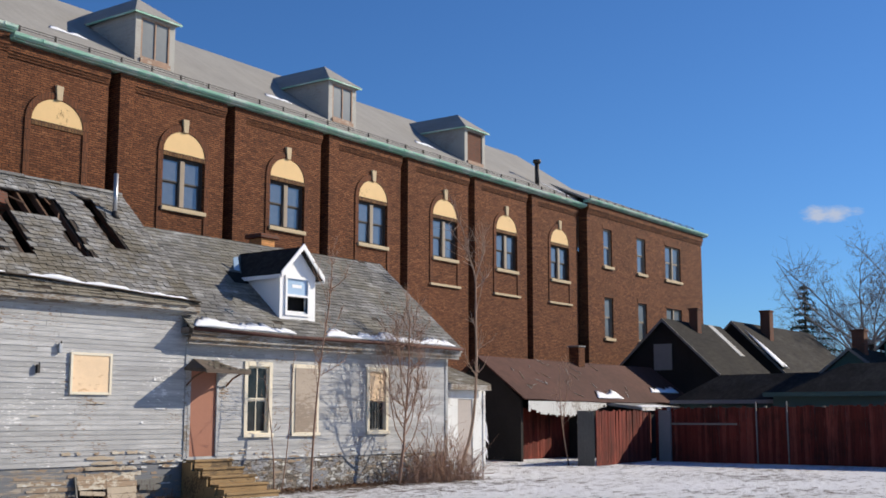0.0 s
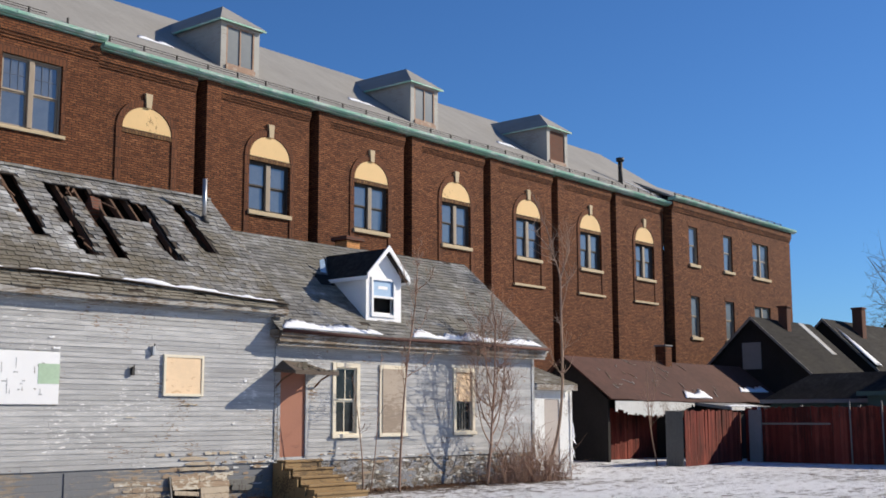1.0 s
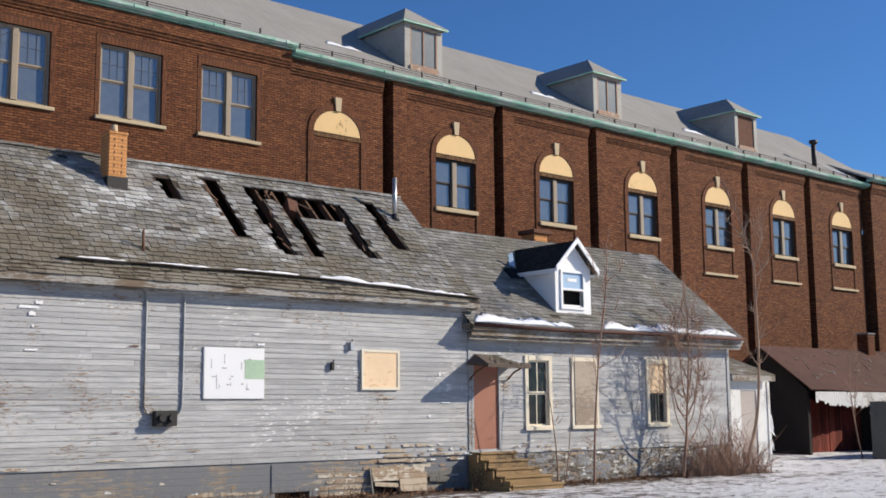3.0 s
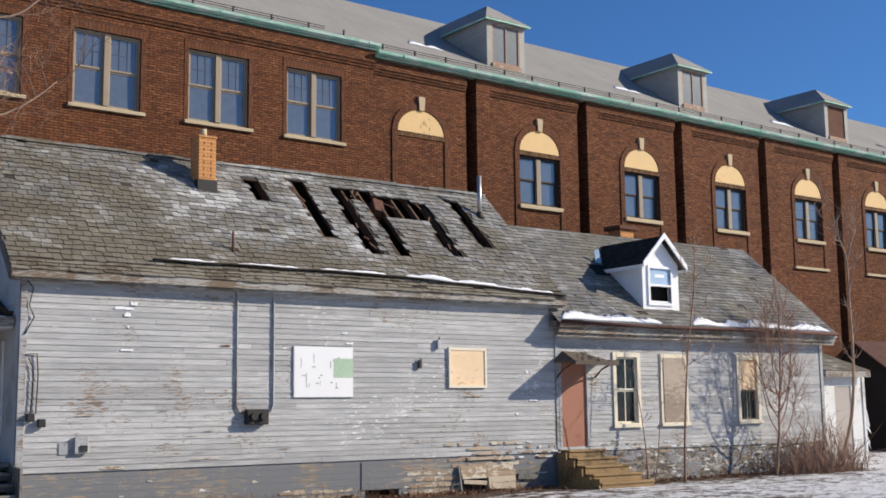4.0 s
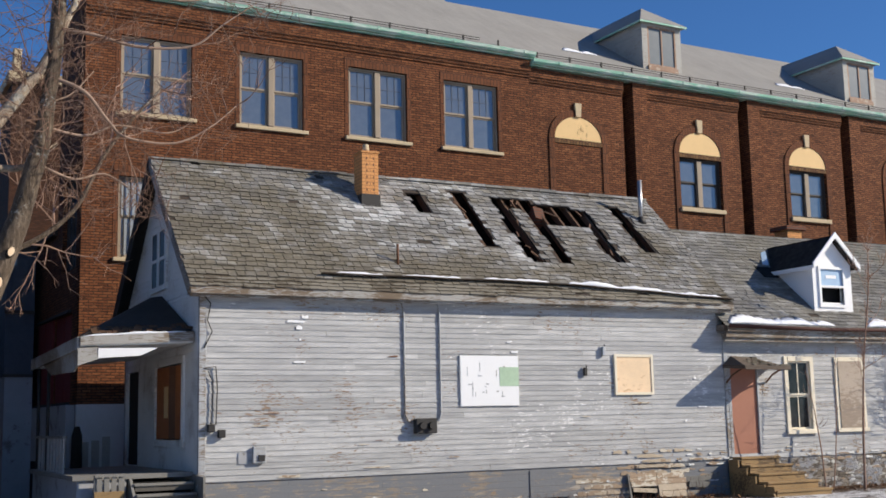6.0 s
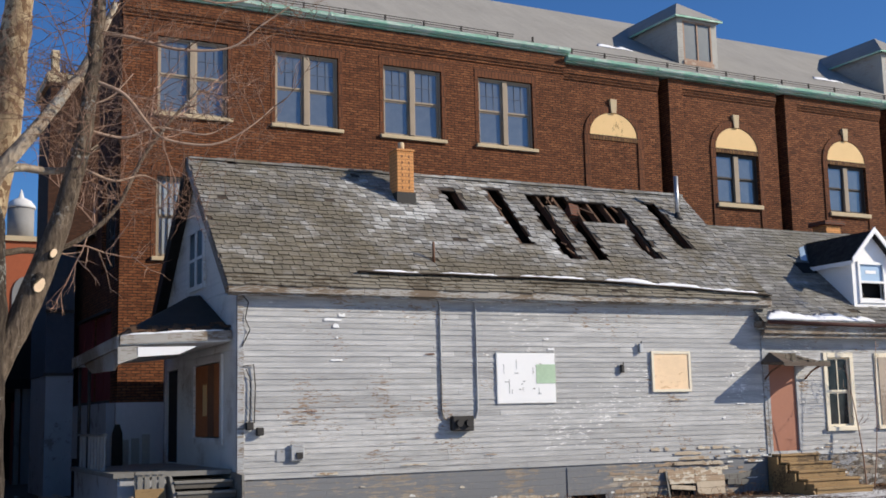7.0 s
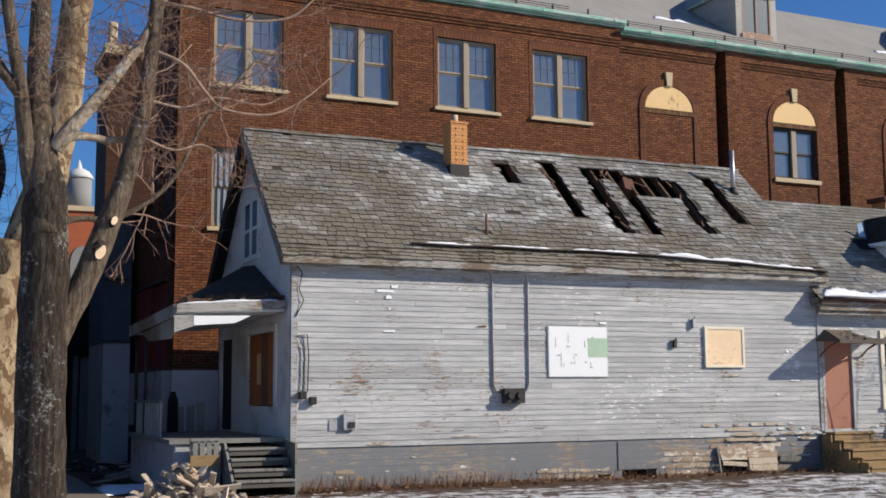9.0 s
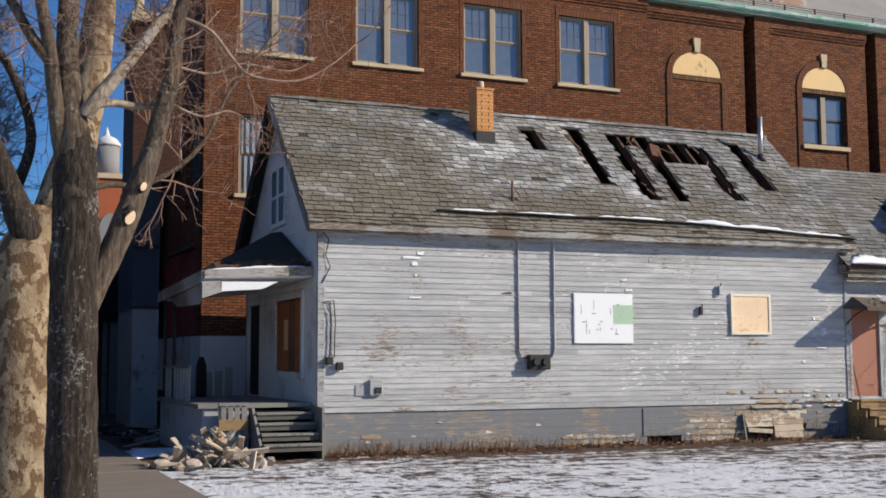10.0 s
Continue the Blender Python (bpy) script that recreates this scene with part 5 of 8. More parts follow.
def build_roofs():
    bm = bmesh.new()
    panel(bm, RF, 5.50, 17.97, -0.02, RIDGE_S, 0.04, ROOF_HOLES)
    deck = part("roof_deck", bm, M_DECK, house, "holed slate roof slope")
    verts, faces, count = [], [], 0
    for x, s, pts in shingles(RF, 5.48, 17.99, 0.29, RIDGE_S + 0.02, 0.152, 0.20, 0.016, ROOF_HOLES, 11, 0.026, 0.008, 0.007):
        if 6.6 < x < 9.8 and s > 0.3 and count < 290:
            part("slate", None, None, deck, data=mesh_from("slate", pts, SHINGLE_FACES, M_SLATE))
            count += 1
        else:
            lay(verts, faces, pts)
    tagged(part("slate_field", None, None, deck, data=mesh_from("slate_field", verts, faces, M_SLATE_I)), kind="stuff")
    # worn starter courses along the eave
    verts, faces = [], []
    for x, s, pts in shingles(RF, 5.48, 17.99, -0.05, 0.30, 0.105, 0.34, 0.02, (), 12, 0.014, 0.03, 0.008):
        lay(verts, faces, pts)
    tagged(part("starter_course", None, None, deck, data=mesh_from("starter_course", verts, faces, M_EAVE)), kind="stuff")
    # back slope, attic floor and ridge
    bm = bmesh.new()
    quad_slab(bm, [(17.97, 26.3, 4.15), (5.50, 26.3, 4.15), (5.50, 23.205, 7.135), (17.97, 23.205, 7.135)], 0.06)
    part("roof_back", bm, M_BLACKROOF, house)
    bm = bmesh.new()
    x = 5.5
    rnd = random.Random(2)
    while x < 17.9:
        w = rnd.uniform(0.35, 0.6)
        pieces("ridge_slate", [(x, min(x + w, 17.97) - 0.01, 23.08, 23.33, 7.12 + rnd.uniform(-0.012, 0.012), 7.175 + rnd.uniform(-0.015, 0.015))], M_SLATE, house)
        x += w
    bm.free()
    part("attic_floor", one_box(X0 + 0.15, XJ, YF + 0.15, YB, 4.0, 4.1), M_DECK, house)
    # rafters under the holes
    x = 10.6
    k = 0
    while x < 17.6:
        bm = bmesh.new()
        box(bm, x - 0.03, x + 0.03, 0.06, 0.2, 0.15, RIDGE_S - 0.1, at=RF)
        part("rafter", bm, M_RAFTER, house)
        x += 0.43
        k += 1
    rnd = random.Random(21)
    for k in range(14):
        a, b, c, d = rnd.choice(ROOF_HOLES)
        u, s = rnd.uniform(a, b), rnd.uniform(c, d)
        at = RF @ pose(u, 0.02, s, rnd.uniform(-20, 20), rnd.uniform(-35, 35), rnd.uniform(-15, 15))
        ln = rnd.uniform(0.15, 0.5)
        part("broken_lath", one_box(-0.02, 0.02, -0.012, 0.012, -ln / 2, ln / 2, at=at), M_RAFTER, house)
    bm = bmesh.new()
    box(bm, -0.13, 0.13, -0.05, 0.3, -0.22, 0.2, at=RF @ pose(14.42, 0.1, 3.35, 8, 12, 5))
    part("chimney_stub", bm, M_RBRICK, house, "broken brick flue in the hole")
    # wing roof
    bm = bmesh.new()
    panel(bm, WF, 17.98, 27.86, -0.05, W_S, 0.05)
    wdeck = part("wing_roof", bm, M_DECK, house, "dark shingled wing roof")
    verts, faces = [], []
    for x, s, pts in shingles(WF, 17.60, 27.88, -0.08, W_S + 0.02, 0.145, 0.30, 0.011, (), 31, 0.012, 0.004):
        if x < 18.0 and s > 0.55:
            continue
        lay(verts, faces, pts)
    tagged(part("shingle_field", None, None, wdeck, data=mesh_from("shingle_field", verts, faces, M_WING)), kind="stuff")
    part("wing_eave_return", one_box(17.60, 17.98, 20.05, 20.33, 3.60, 3.735), M_FASCIA, house)
    bm = bmesh.new()
    quad_slab(bm, [(27.86, 26.3, 3.7), (17.98, 26.3, 3.7), (17.98, 23.185, 6.43), (27.86, 23.185, 6.43)], 0.06)
    part("roof_back", bm, M_BLACKROOF, house)
    # rake boards
    for x, org, along, length in ((5.47, EAVE, SLOPE, RIDGE_S), (27.84, W_EAVE, W_SLOPE, W_S)):
        m = RF if org is EAVE else WF
        bm = bmesh.new()
        box(bm, x, x + 0.035, 0.005, 0.17, -0.05, length + 0.05, at=m)
        part("rake_board", bm, M_FASCIA, house)
    # Made deep and black to give the overhang's shaded underside.
    bm = bmesh.new()
    quad_slab(bm, [(5.46, 26.32, 3.72), (5.46, 26.32, 4.14), (5.46, 23.2, 7.13), (5.46, 23.2, 6.78)][::-1], 0.04)
    part("rake_board", bm, M_DARKWALL, house, "deep back bargeboard, blackened for the shaded overhang")
    bm = bmesh.new()
    quad_slab(bm, [(5.50, 26.2, 4.05), (5.74, 26.2, 4.05), (5.74, 23.2, 6.98), (5.50, 23.2, 6.98)], 0.02)
    quad_slab(bm, [(5.74, 20.2, 4.17), (5.50, 20.2, 4.17), (5.50, 23.19, 7.0), (5.74, 23.19, 7.0)], 0.02)
    # Soffit colour holds the shade under the rake.
    part("rake_soffit", bm, M_DARKWALL, house)
    # eaves: fascia, soffit, broken gutter ledge
    x = 5.5
    while x < 17.9:
        e = min(x + 2.6, 17.97)
        j = 0.012 * sin(x * 2.1)
        pieces("fascia_board", [(x, e - 0.006, 20.10 + j, 20.135 + j, 4.075 + j, 4.195), (x, e - 0.006, 20.15 + j, 20.19 + j, 4.02 + j, 4.09 + j)], M_FASCIA, house)
        x = e
    part("soffit", one_box(5.5, 17.97, 20.205, 20.335, 4.05, 4.075), M_TRIM_GREY, house)
    x = 17.62
    while x < 27.8:
        e = min(x + 3.1, 27.86)
        j = 0.012 * sin(x * 1.7)
        pieces("fascia_board", [(x, e - 0.006, 19.97 + j, 20.005 + j, 3.585, 3.70), (x, e - 0.006, 20.03 + j, 20.07 + j, 3.47 + j, 3.60), (x, e - 0.006, 20.09 + j, 20.13 + j, 3.38 + j, 3.50)], M_FASCIA, house)
        x = e
    part("soffit", one_box(17.62, 27.86, 20.071, 20.335, 3.56, 3.585), M_TRIM_GREY, house)
    bm = bmesh.new()
    tube(bm, [(17.66, 19.93, 3.70), (20.5, 19.92, 3.66), (24, 19.93, 3.69), (27.8, 19.93, 3.68)], 0.045, 8)
    part("gutter", bm, M_GUTTER, house, "dark red-brown sagging gutter")

    def ledge(x):
        s = 0.40 if x < 12.8 else 0.40 - 0.34 * ((x - 12.8) / 5.1) ** 1.2
        return s + 0.012 * sin(x * 3.3)
    xs = [8.1 + 0.5 * k for k in range(20)] + [17.95]
    led = []
    for a, b in zip(xs, xs[1:]):
        bm = bmesh.new()
        p = [Vector((a, -0.02, ledge(a))), Vector((b, -0.02, ledge(b)))]
        quad_slab(bm, [RF @ (p[0] + Vector((0, -0.09, -0.02))), RF @ (p[1] + Vector((0, -0.09, -0.02))), RF @ (p[1] + Vector((0, -0.0, 0.05))), RF @ (p[0] + Vector((0, -0.0, 0.05)))], 0.02)
        part("gutter_ledge", bm, M_DECK, house, "torn black eave flashing")
    for a, b, k in ((8.3, 9.5, 1), (9.7, 11.2, 2), (11.5, 13.3, 3), (13.6, 17.75, 4), (10.0, 10.9, 5)):
        bm = bmesh.new()

        def lie(x):
            return RF @ Vector((x, -0.05, ledge(x) + 0.0)), SLOPE, UP
        ragged_strip(bm, a, b, lie, 0.17 if k != 4 else 0.27, 0.06 if k != 4 else 0.1, 0.1, k)
        tagged(part("snow_strip", bm, M_SNOW), "strip of old snow along the eave", "snow", kind="stuff")
    for a, b, wd, k in ((17.75, 21.0, 0.48, 6), (22.1, 27.6, 0.48, 7)):
        bm = bmesh.new()

        def lie2(x):
            return WF @ Vector((x, -0.02, 0.0)), W_SLOPE, W_UP
        ragged_strip(bm, a, b, lie2, wd, 0.06, 0.09, k)
        tagged(part("snow_strip", bm, M_SNOW), "bank of old snow above the eave", "snow", kind="stuff")


def build_roof_things():
    # buff brick chimney with a tarred foot
    c = RF @ Vector((9.95, 0, 3.05))
    ch = part("chimney", one_box(9.80, 10.19, c.y - 0.02, c.y + 0.40, c.z + 0.24, c.z + 1.14, bevel=0.008), M_YBRICK, house, "buff brick chimney with tarred foot")
    part("tarred_foot", one_box(9.775, 10.215, c.y - 0.05, c.y + 0.43, c.z - 0.25, c.z + 0.239), M_IRON, ch)
    # Small rust-coloured tabs stand in for brick joints on the front.
    for i in range(2):
        for k in range(6):
            x, z = 9.915 + 0.16 * i, c.z + 0.34 + 0.137 * k
            part("joint_tab", one_box(x - 0.016, x + 0.016, c.y - 0.023, c.y - 0.0205, z - 0.028, z + 0.028), M_RUST, ch)
    part("chimney_cap", one_box(9.78, 10.21, c.y - 0.04, c.y + 0.42, c.z + 1.141, c.z + 1.19, bevel=0.008), M_YBRICK, ch)
    bm = bmesh.new()
    tube(bm, [(9.99, c.y + 0.19, c.z + 1.18), (9.99, c.y + 0.19, c.z + 1.37)], [0.075, 0.065], 8)
    part("flue_pot", bm, M_LIME, ch)
    # small brick chimney behind the wing ridge
    ch = part("chimney", one_box(22.93, 23.47, 23.35, 23.85, 5.9, 6.70, bevel=0.015), M_YBRICK, house, "low brick chimney with a buff cap")
    part("chimney_cap", one_box(22.84, 23.58, 23.27, 23.93, 6.701, 6.82, bevel=0.015), M_RBRICK, ch)
    # pipes
    p = RF @ Vector((17.28, 0, 3.22))
    bm = bmesh.new()
    tube(bm, [p - Vector((0, 0, 0.1)), p + Vector((0, 0, 1.02))], 0.055, 10)
    s = part("stove_pipe", bm, M_STEEL, house, "galvanised stove pipe")
    bm = bmesh.new()
    tube(bm, [p - Vector((0, 0, 0.08)), p + Vector((0, 0, 0.12))], [0.14, 0.06], 10)
    part("pipe_flashing", bm, M_IRON, s)
    p = RF @ Vector((9.88, 0, 0.9))
    bm = bmesh.new()
    tube(bm, [p - Vector((0, 0, 0.05)), p + Vector((0, 0, 0.42))], 0.026, 7)
    part("vent_pipe", bm, M_RUST, house, "thin rusty vent pipe")
    # white dormer
    x0, x1, yf = 20.87, 22.15, 20.52
    base, side_top, peak = 4.13, 5.38, 6.02
    # Black sheet inside the dormer paints its unlit room.
    d = part("dormer", one_box(x0 + 0.1, x1 - 0.1, yf + 0.2, yf + 0.24, base, side_top), M_DARK, house, "small white dormer with a black roof")
    bm = bmesh.new()
    win = (x0 + 0.24, x1 - 0.30, base + 0.20, base + 1.06)
    panel(bm, Matrix.Translation((0, yf, 0)), x0, x1, base - 0.15, side_top, 0.1, [win])
    mid = (x0 + x1) / 2
    prism(bm, [(x0, side_top), (x1, side_top), (mid, peak - 0.06)], 0.1, Matrix.Translation((0, yf, 0)))
    part("front", bm, M_WHITE, d)

    def roof_y(z):
        return W_EAVE.y + (z - W_EAVE.z) * W_SLOPE.y / W_SLOPE.z
    for x in (x0, x1 - 0.08):
        bm = bmesh.new()
        prism(bm, [(yf + 0.101, base - 0.1), (roof_y(side_top) + 0.1, side_top), (yf + 0.101, side_top)], 0.08, Matrix(((0, 1, 0, x), (1, 0, 0, 0), (0, 0, 1, 0), (0, 0, 0, 1))))
        part("side", bm, M_WHITE, d)
    o = 0.14
    for sgn, xa in ((-1, x0 - o), (1, x1 + o)):
        za = side_top - o * (peak - side_top) / (mid - x0)
        bm = bmesh.new()
        cs = [(xa, yf - 0.16, za), (mid, yf - 0.16, peak), (mid, roof_y(peak) + 0.1, peak), (xa, roof_y(za) + 0.1, za)]
        quad_slab(bm, cs if sgn > 0 else cs[::-1], -0.05)
        part("roof_slope", bm, M_BLACKROOF, d, "black shingled slope")
        edge_x = xa - 0.02 if sgn < 0 else xa
        part("eave_board", one_box(edge_x, edge_x + 0.02, yf - 0.16, roof_y(za) - 0.05, za - 0.09, za + 0.01), M_WHITE, d)
        bm = bmesh.new()
        prism(bm, [(xa, za - 0.07), (mid, peak - 0.07), (mid, peak + 0.075), (xa, za + 0.075)], 0.035, Matrix.Translation((0, yf - 0.2, 0)))
        part("rake_trim", bm, M_WHITE, d)
    a, b, lo, hi = win
    for p in ((a - 0.07, a, lo - 0.07, hi + 0.07), (b, b + 0.07, lo - 0.07, hi + 0.07), (a, b, hi, hi + 0.07), (a, b, lo - 0.07, lo), (a, b, (lo + hi) / 2 - 0.02, (lo + hi) / 2 + 0.035)):
        part("casing_board", one_box(p[0], p[1], yf - 0.035, yf + 0.05, p[2], p[3]), M_WHITE, d)
    part("pane", one_box(a, b, yf + 0.01, yf + 0.015, (lo + hi) / 2 + 0.03, hi), M_BLUE, d, "upper pane papered pale blue")
    part("sticker", one_box(a + 0.2, b - 0.2, yf + 0.004, yf + 0.009, hi - 0.22, hi - 0.14), M_WHITE, d)
    part("sash_rail", one_box(a, b, yf + 0.02, yf + 0.04, lo + 0.0, lo + 0.05), M_WHITE, d)
    # blue tarp scrap and the hole beside the dormer
    bm = bmesh.new()
    q = WF @ Vector((20.72, 0, 2.62))
    quad_slab(bm, [q + Vector((-0.05, -0.06, 0.02)), q + Vector((0.12, -0.1, 0.0)), q + Vector((0.1, -0.02, 0.38)), q + Vector((-0.03, 0.0, 0.33))], 0.02)
    part("tarp_scrap", bm, M_BLUE, house, "scrap of pale blue tarp")
    # Flat patch on the slope paints the dark of the hole.
    bm = bmesh.new()
    box(bm, 20.35, 20.82, -0.035, -0.012, 2.05, 2.5, at=WF)
    part("hole_patch", bm, M_DARK, house, "roof hole painted as a flat black patch")


def build_steps():
    st = thing("wooden_steps", (0, 0, 0), 0, "weathered yellowish wooden steps below the door", "steps")
    for k in range(5):
        z = 0.80 - 0.17 * k
        y = YF - 0.08 - 0.26 * k
        x1 = 18.95 + 0.12 * k
        part("tread", one_box(17.80 + 0.0 * k, x1, y - 0.30, y, z - 0.05, z, bevel=0.008), M_STEP, st)
        part("riser", one_box(17.82, x1 - 0.03, y - 0.27, y - 0.24, -0.05, z - 0.051), M_STEP, st)
    part("stringer", one_box(17.76, 17.80, YF - 1.38, YF - 0.06, -0.05, 0.2), M_STEP, st)
    bm = bmesh.new()
    cheek = [(0.0, -0.05), (1.40, -0.05)]
    for k in range(4, -1, -1):
        cheek += [(0.30 + 0.26 * k, 0.745 - 0.17 * k), (0.04 + 0.26 * k, 0.745 - 0.17 * k)]
    prism(bm, cheek + [(0.0, 0.745)], 0.04, Matrix(((0, 1, 0, 17.715), (-1, 0, 0, YF - 0.05), (0, 0, 1, 0), (0, 0, 0, 1))))
    part("side_board", bm, M_STEP, st)
    # pale boards leaning flat against the foundation
    b = thing("leaning_boards", (0, 0, 0), 0, "pale peeling boards leaning flat against the house foot", "boards")
    rnd = random.Random(3)
    for x, w, lo, hi, t in ((15.0, 0.69, 0.27, 0.368, 0.3), (14.98, 0.71, 0.369, 0.46, 0.0), (14.99, 0.70, 0.461, 0.54, 0.0), (15.03, 0.62, 0.17, 0.262, 4.5),
                            (15.69, 0.74, 0.03, 0.16, 0.4), (15.70, 0.75, 0.161, 0.30, 0.0), (15.69, 0.78, 0.301, 0.42, 0.0), (15.70, 0.72, 0.421, 0.53, -0.3)):
        y = YF - 0.15 + 0.19 * lo
        at = pose(x, y, lo, -10.5, t, rnd.uniform(-0.5, 0.5))
        part("board", one_box(0, w, 0, 0.02, 0, hi - lo, bevel=0.004, at=at), rnd.choice((M_TANBOARD, M_TANBOARD, M_PEELED)), b)
    # Black sheet paints the shade in the hollow under the boards.
    part("gap_shade_sheet", one_box(15.06, 15.66, YF - 0.03, YF - 0.012, 0.0, 0.26), M_DARK, b)
    for x in (14.94,):
        part("batten", one_box(0, 0.035, 0.021, 0.05, -0.12, 0.5, at=pose(x, YF - 0.16, 0.06, -11, 0, 0)), M_GREYWOOD, b)
    for x, z in ((16.62, 0.22), (16.85, 0.1), (17.15, 0.25)):
        part("loose_board", one_box(-0.28, 0.28, -0.012, 0.012, -0.06, 0.06, at=pose(x, YF - 0.05, z + 0.15, 10, rnd.uniform(-12, 12), 0)), M_GREYWOOD, b)


def flake(x, z, w, h, mat, seed, y=YF - 0.031):
    """A thin patch on the wall face, torn along the boards or courses: ragged rows, each with straight long edges."""
    rnd = random.Random(seed)
    step, foot = (0.104, 0.75) if z > 0.74 else (0.125, 0.0)
    rows = max(1, round(2 * h / step))
    k0 = math.floor((z - foot) / step - (rows - 1) / 2)
    bm = bmesh.new()
    for k in range(k0, k0 + rows):
        tall = step * 0.86 if rows > 1 else min(step * 0.86, 2 * h)
        low = foot + k * step + 0.006 + (0.0 if rows > 1 else rnd.uniform(0, step * 0.86 - tall))
        half = w * rnd.uniform(0.45, 1.0)
        mid = x + rnd.uniform(-0.2, 0.2) * w
        n = max(3, int(half / 0.05))
        below = [(mid - half + 2 * half * i / n + rnd.uniform(-0.3, 0.3) * half / n, low + rnd.uniform(0.0, 0.12) * tall) for i in range(n + 1)]
        above = [(mid + half - 2 * half * i / n + rnd.uniform(-0.3, 0.3) * half / n, low + tall * rnd.uniform(0.45, 1.0)) for i in range(n + 1)]
        prism(bm, below + above, 0.002, Matrix.Translation((0, y - 0.0003 * (seed % 29), 0)))
    return part("paint_flake", bm, mat, house)


def build_flakes():
    rnd = random.Random(66)
    spots = [(7.55, 3.62, 0.20, 0.03, M_WHITE), (7.72, 3.68, 0.07, 0.04, M_WHITE), (7.62, 3.53, 0.06, 0.045, M_WHITE), (7.62, 2.92, 0.16, 0.02, M_WHITE), (7.63, 3.33, 0.03, 0.03, M_WHITE),
             (12.14, 3.26, 0.07, 0.025, M_WHITE), (12.26, 3.14, 0.08, 0.03, M_WHITE), (16.9, 2.55, 0.06, 0.04, M_WHITE), (17.1, 1.9, 0.12, 0.025, M_WHITE), (16.6, 1.6, 0.05, 0.03, M_WHITE),
             (7.4, 0.83, 0.3, 0.035, M_PEELED), (9.1, 0.95, 0.35, 0.02, M_PEELED), (9.0, 1.05, 0.14, 0.008, M_RUST), (9.62, 1.35, 0.05, 0.01, M_RUST), (9.2, 1.38, 0.10, 0.008, M_RUST), (8.3, 1.75, 0.16, 0.008, M_RUST), (7.1, 1.9, 0.2, 0.01, M_RUST), (9.5, 3.0, 0.12, 0.02, M_RUST), (6.9, 1.75, 0.18, 0.012, M_PEELED), (8.9, 1.3, 0.12, 0.015, M_PEELED), (10.8, 1.0, 0.14, 0.012, M_PEELED), (15.4, 2.05, 0.25, 0.018, M_PEELED), (14.0, 1.75, 0.2, 0.015, M_PEELED)]
    for k, (x, z, w, h, m) in enumerate(spots):
        flake(x, z, w, h, m, k)
    # ragged bare patches above and round the leaning boards, the door foot and along the wing's base
    for k in range(16):
        x = rnd.gauss(15.75, 0.55)
        z = rnd.uniform(0.72, 1.1) - 0.12 * abs(x - 15.6)
        flake(x, z, rnd.uniform(0.06, 0.2), rnd.uniform(0.03, 0.06), rnd.choice((M_PEELED, M_TANBOARD, M_TANBOARD)), 100 + k)
    # bare blocks of the base where its paint has gone
    for x, z, w, h, k in ((14.3, 0.2, 0.62, 0.24, 1), (14.55, 0.1, 0.5, 0.14, 2), (15.7, 0.62, 0.75, 0.12, 3), (15.6, 0.85, 0.42, 0.15, 4), (16.3, 0.72, 0.5, 0.08, 5), (11.8, 0.12, 0.6, 0.1, 6), (17.3, 0.8, 0.3, 0.09, 7)):
        flake(x, z, w, h, M_PEELED if k % 2 else M_TANBOARD, 700 + k, YF + 0.006 if z < 0.7 else YF - 0.029)
    for k in range(46):
        x = rnd.uniform(13.75, 16.5) if k < 30 else rnd.uniform(10.9, 12.3)
        z = rnd.uniform(0.06, 0.42) if k < 22 else rnd.uniform(0.05, 0.24)
        if x > 14.9:
            z = rnd.uniform(0.5, 0.7)
        flake(x, z, rnd.uniform(0.1, 0.3), rnd.uniform(0.025, 0.06), rnd.choice((M_TANBOARD, M_STONE, M_PEELED)), 600 + k, YF + 0.003)
    for k in range(60):
        x = rnd.choice((rnd.uniform(16.3, 17.7), rnd.uniform(18.9, 27.3), rnd.uniform(18.9, 27.3)))
        flake(x, rnd.uniform(0.70, 0.98), rnd.uniform(0.04, 0.16), rnd.uniform(0.015, 0.035), rnd.choice((M_PEELED, M_STONE, M_WHITE_OLD)), 200 + k)
    for k in range(150):
        x = rnd.choice((rnd.uniform(5.9, 17.6), rnd.uniform(13.6, 17.6), rnd.uniform(19.2, 27.4), rnd.uniform(19.2, 27.4)))
        z = rnd.uniform(0.03, 0.68)
        if 12.4 < x < 13.6 and z < 0.75:
            continue
        if x < 13.5:
            z = abs(rnd.gauss(0, 0.28)) % 0.66
        flake(x, z + 0.02, rnd.uniform(0.04, 0.17), rnd.uniform(0.014, 0.045), rnd.choice((M_PEELED, M_STONE, M_STONE, M_WHITE_OLD)), 300 + k, YF + 0.005)


build_walls()
build_front_fittings()
build_roofs()
build_roof_things()
build_steps()
build_flakes()

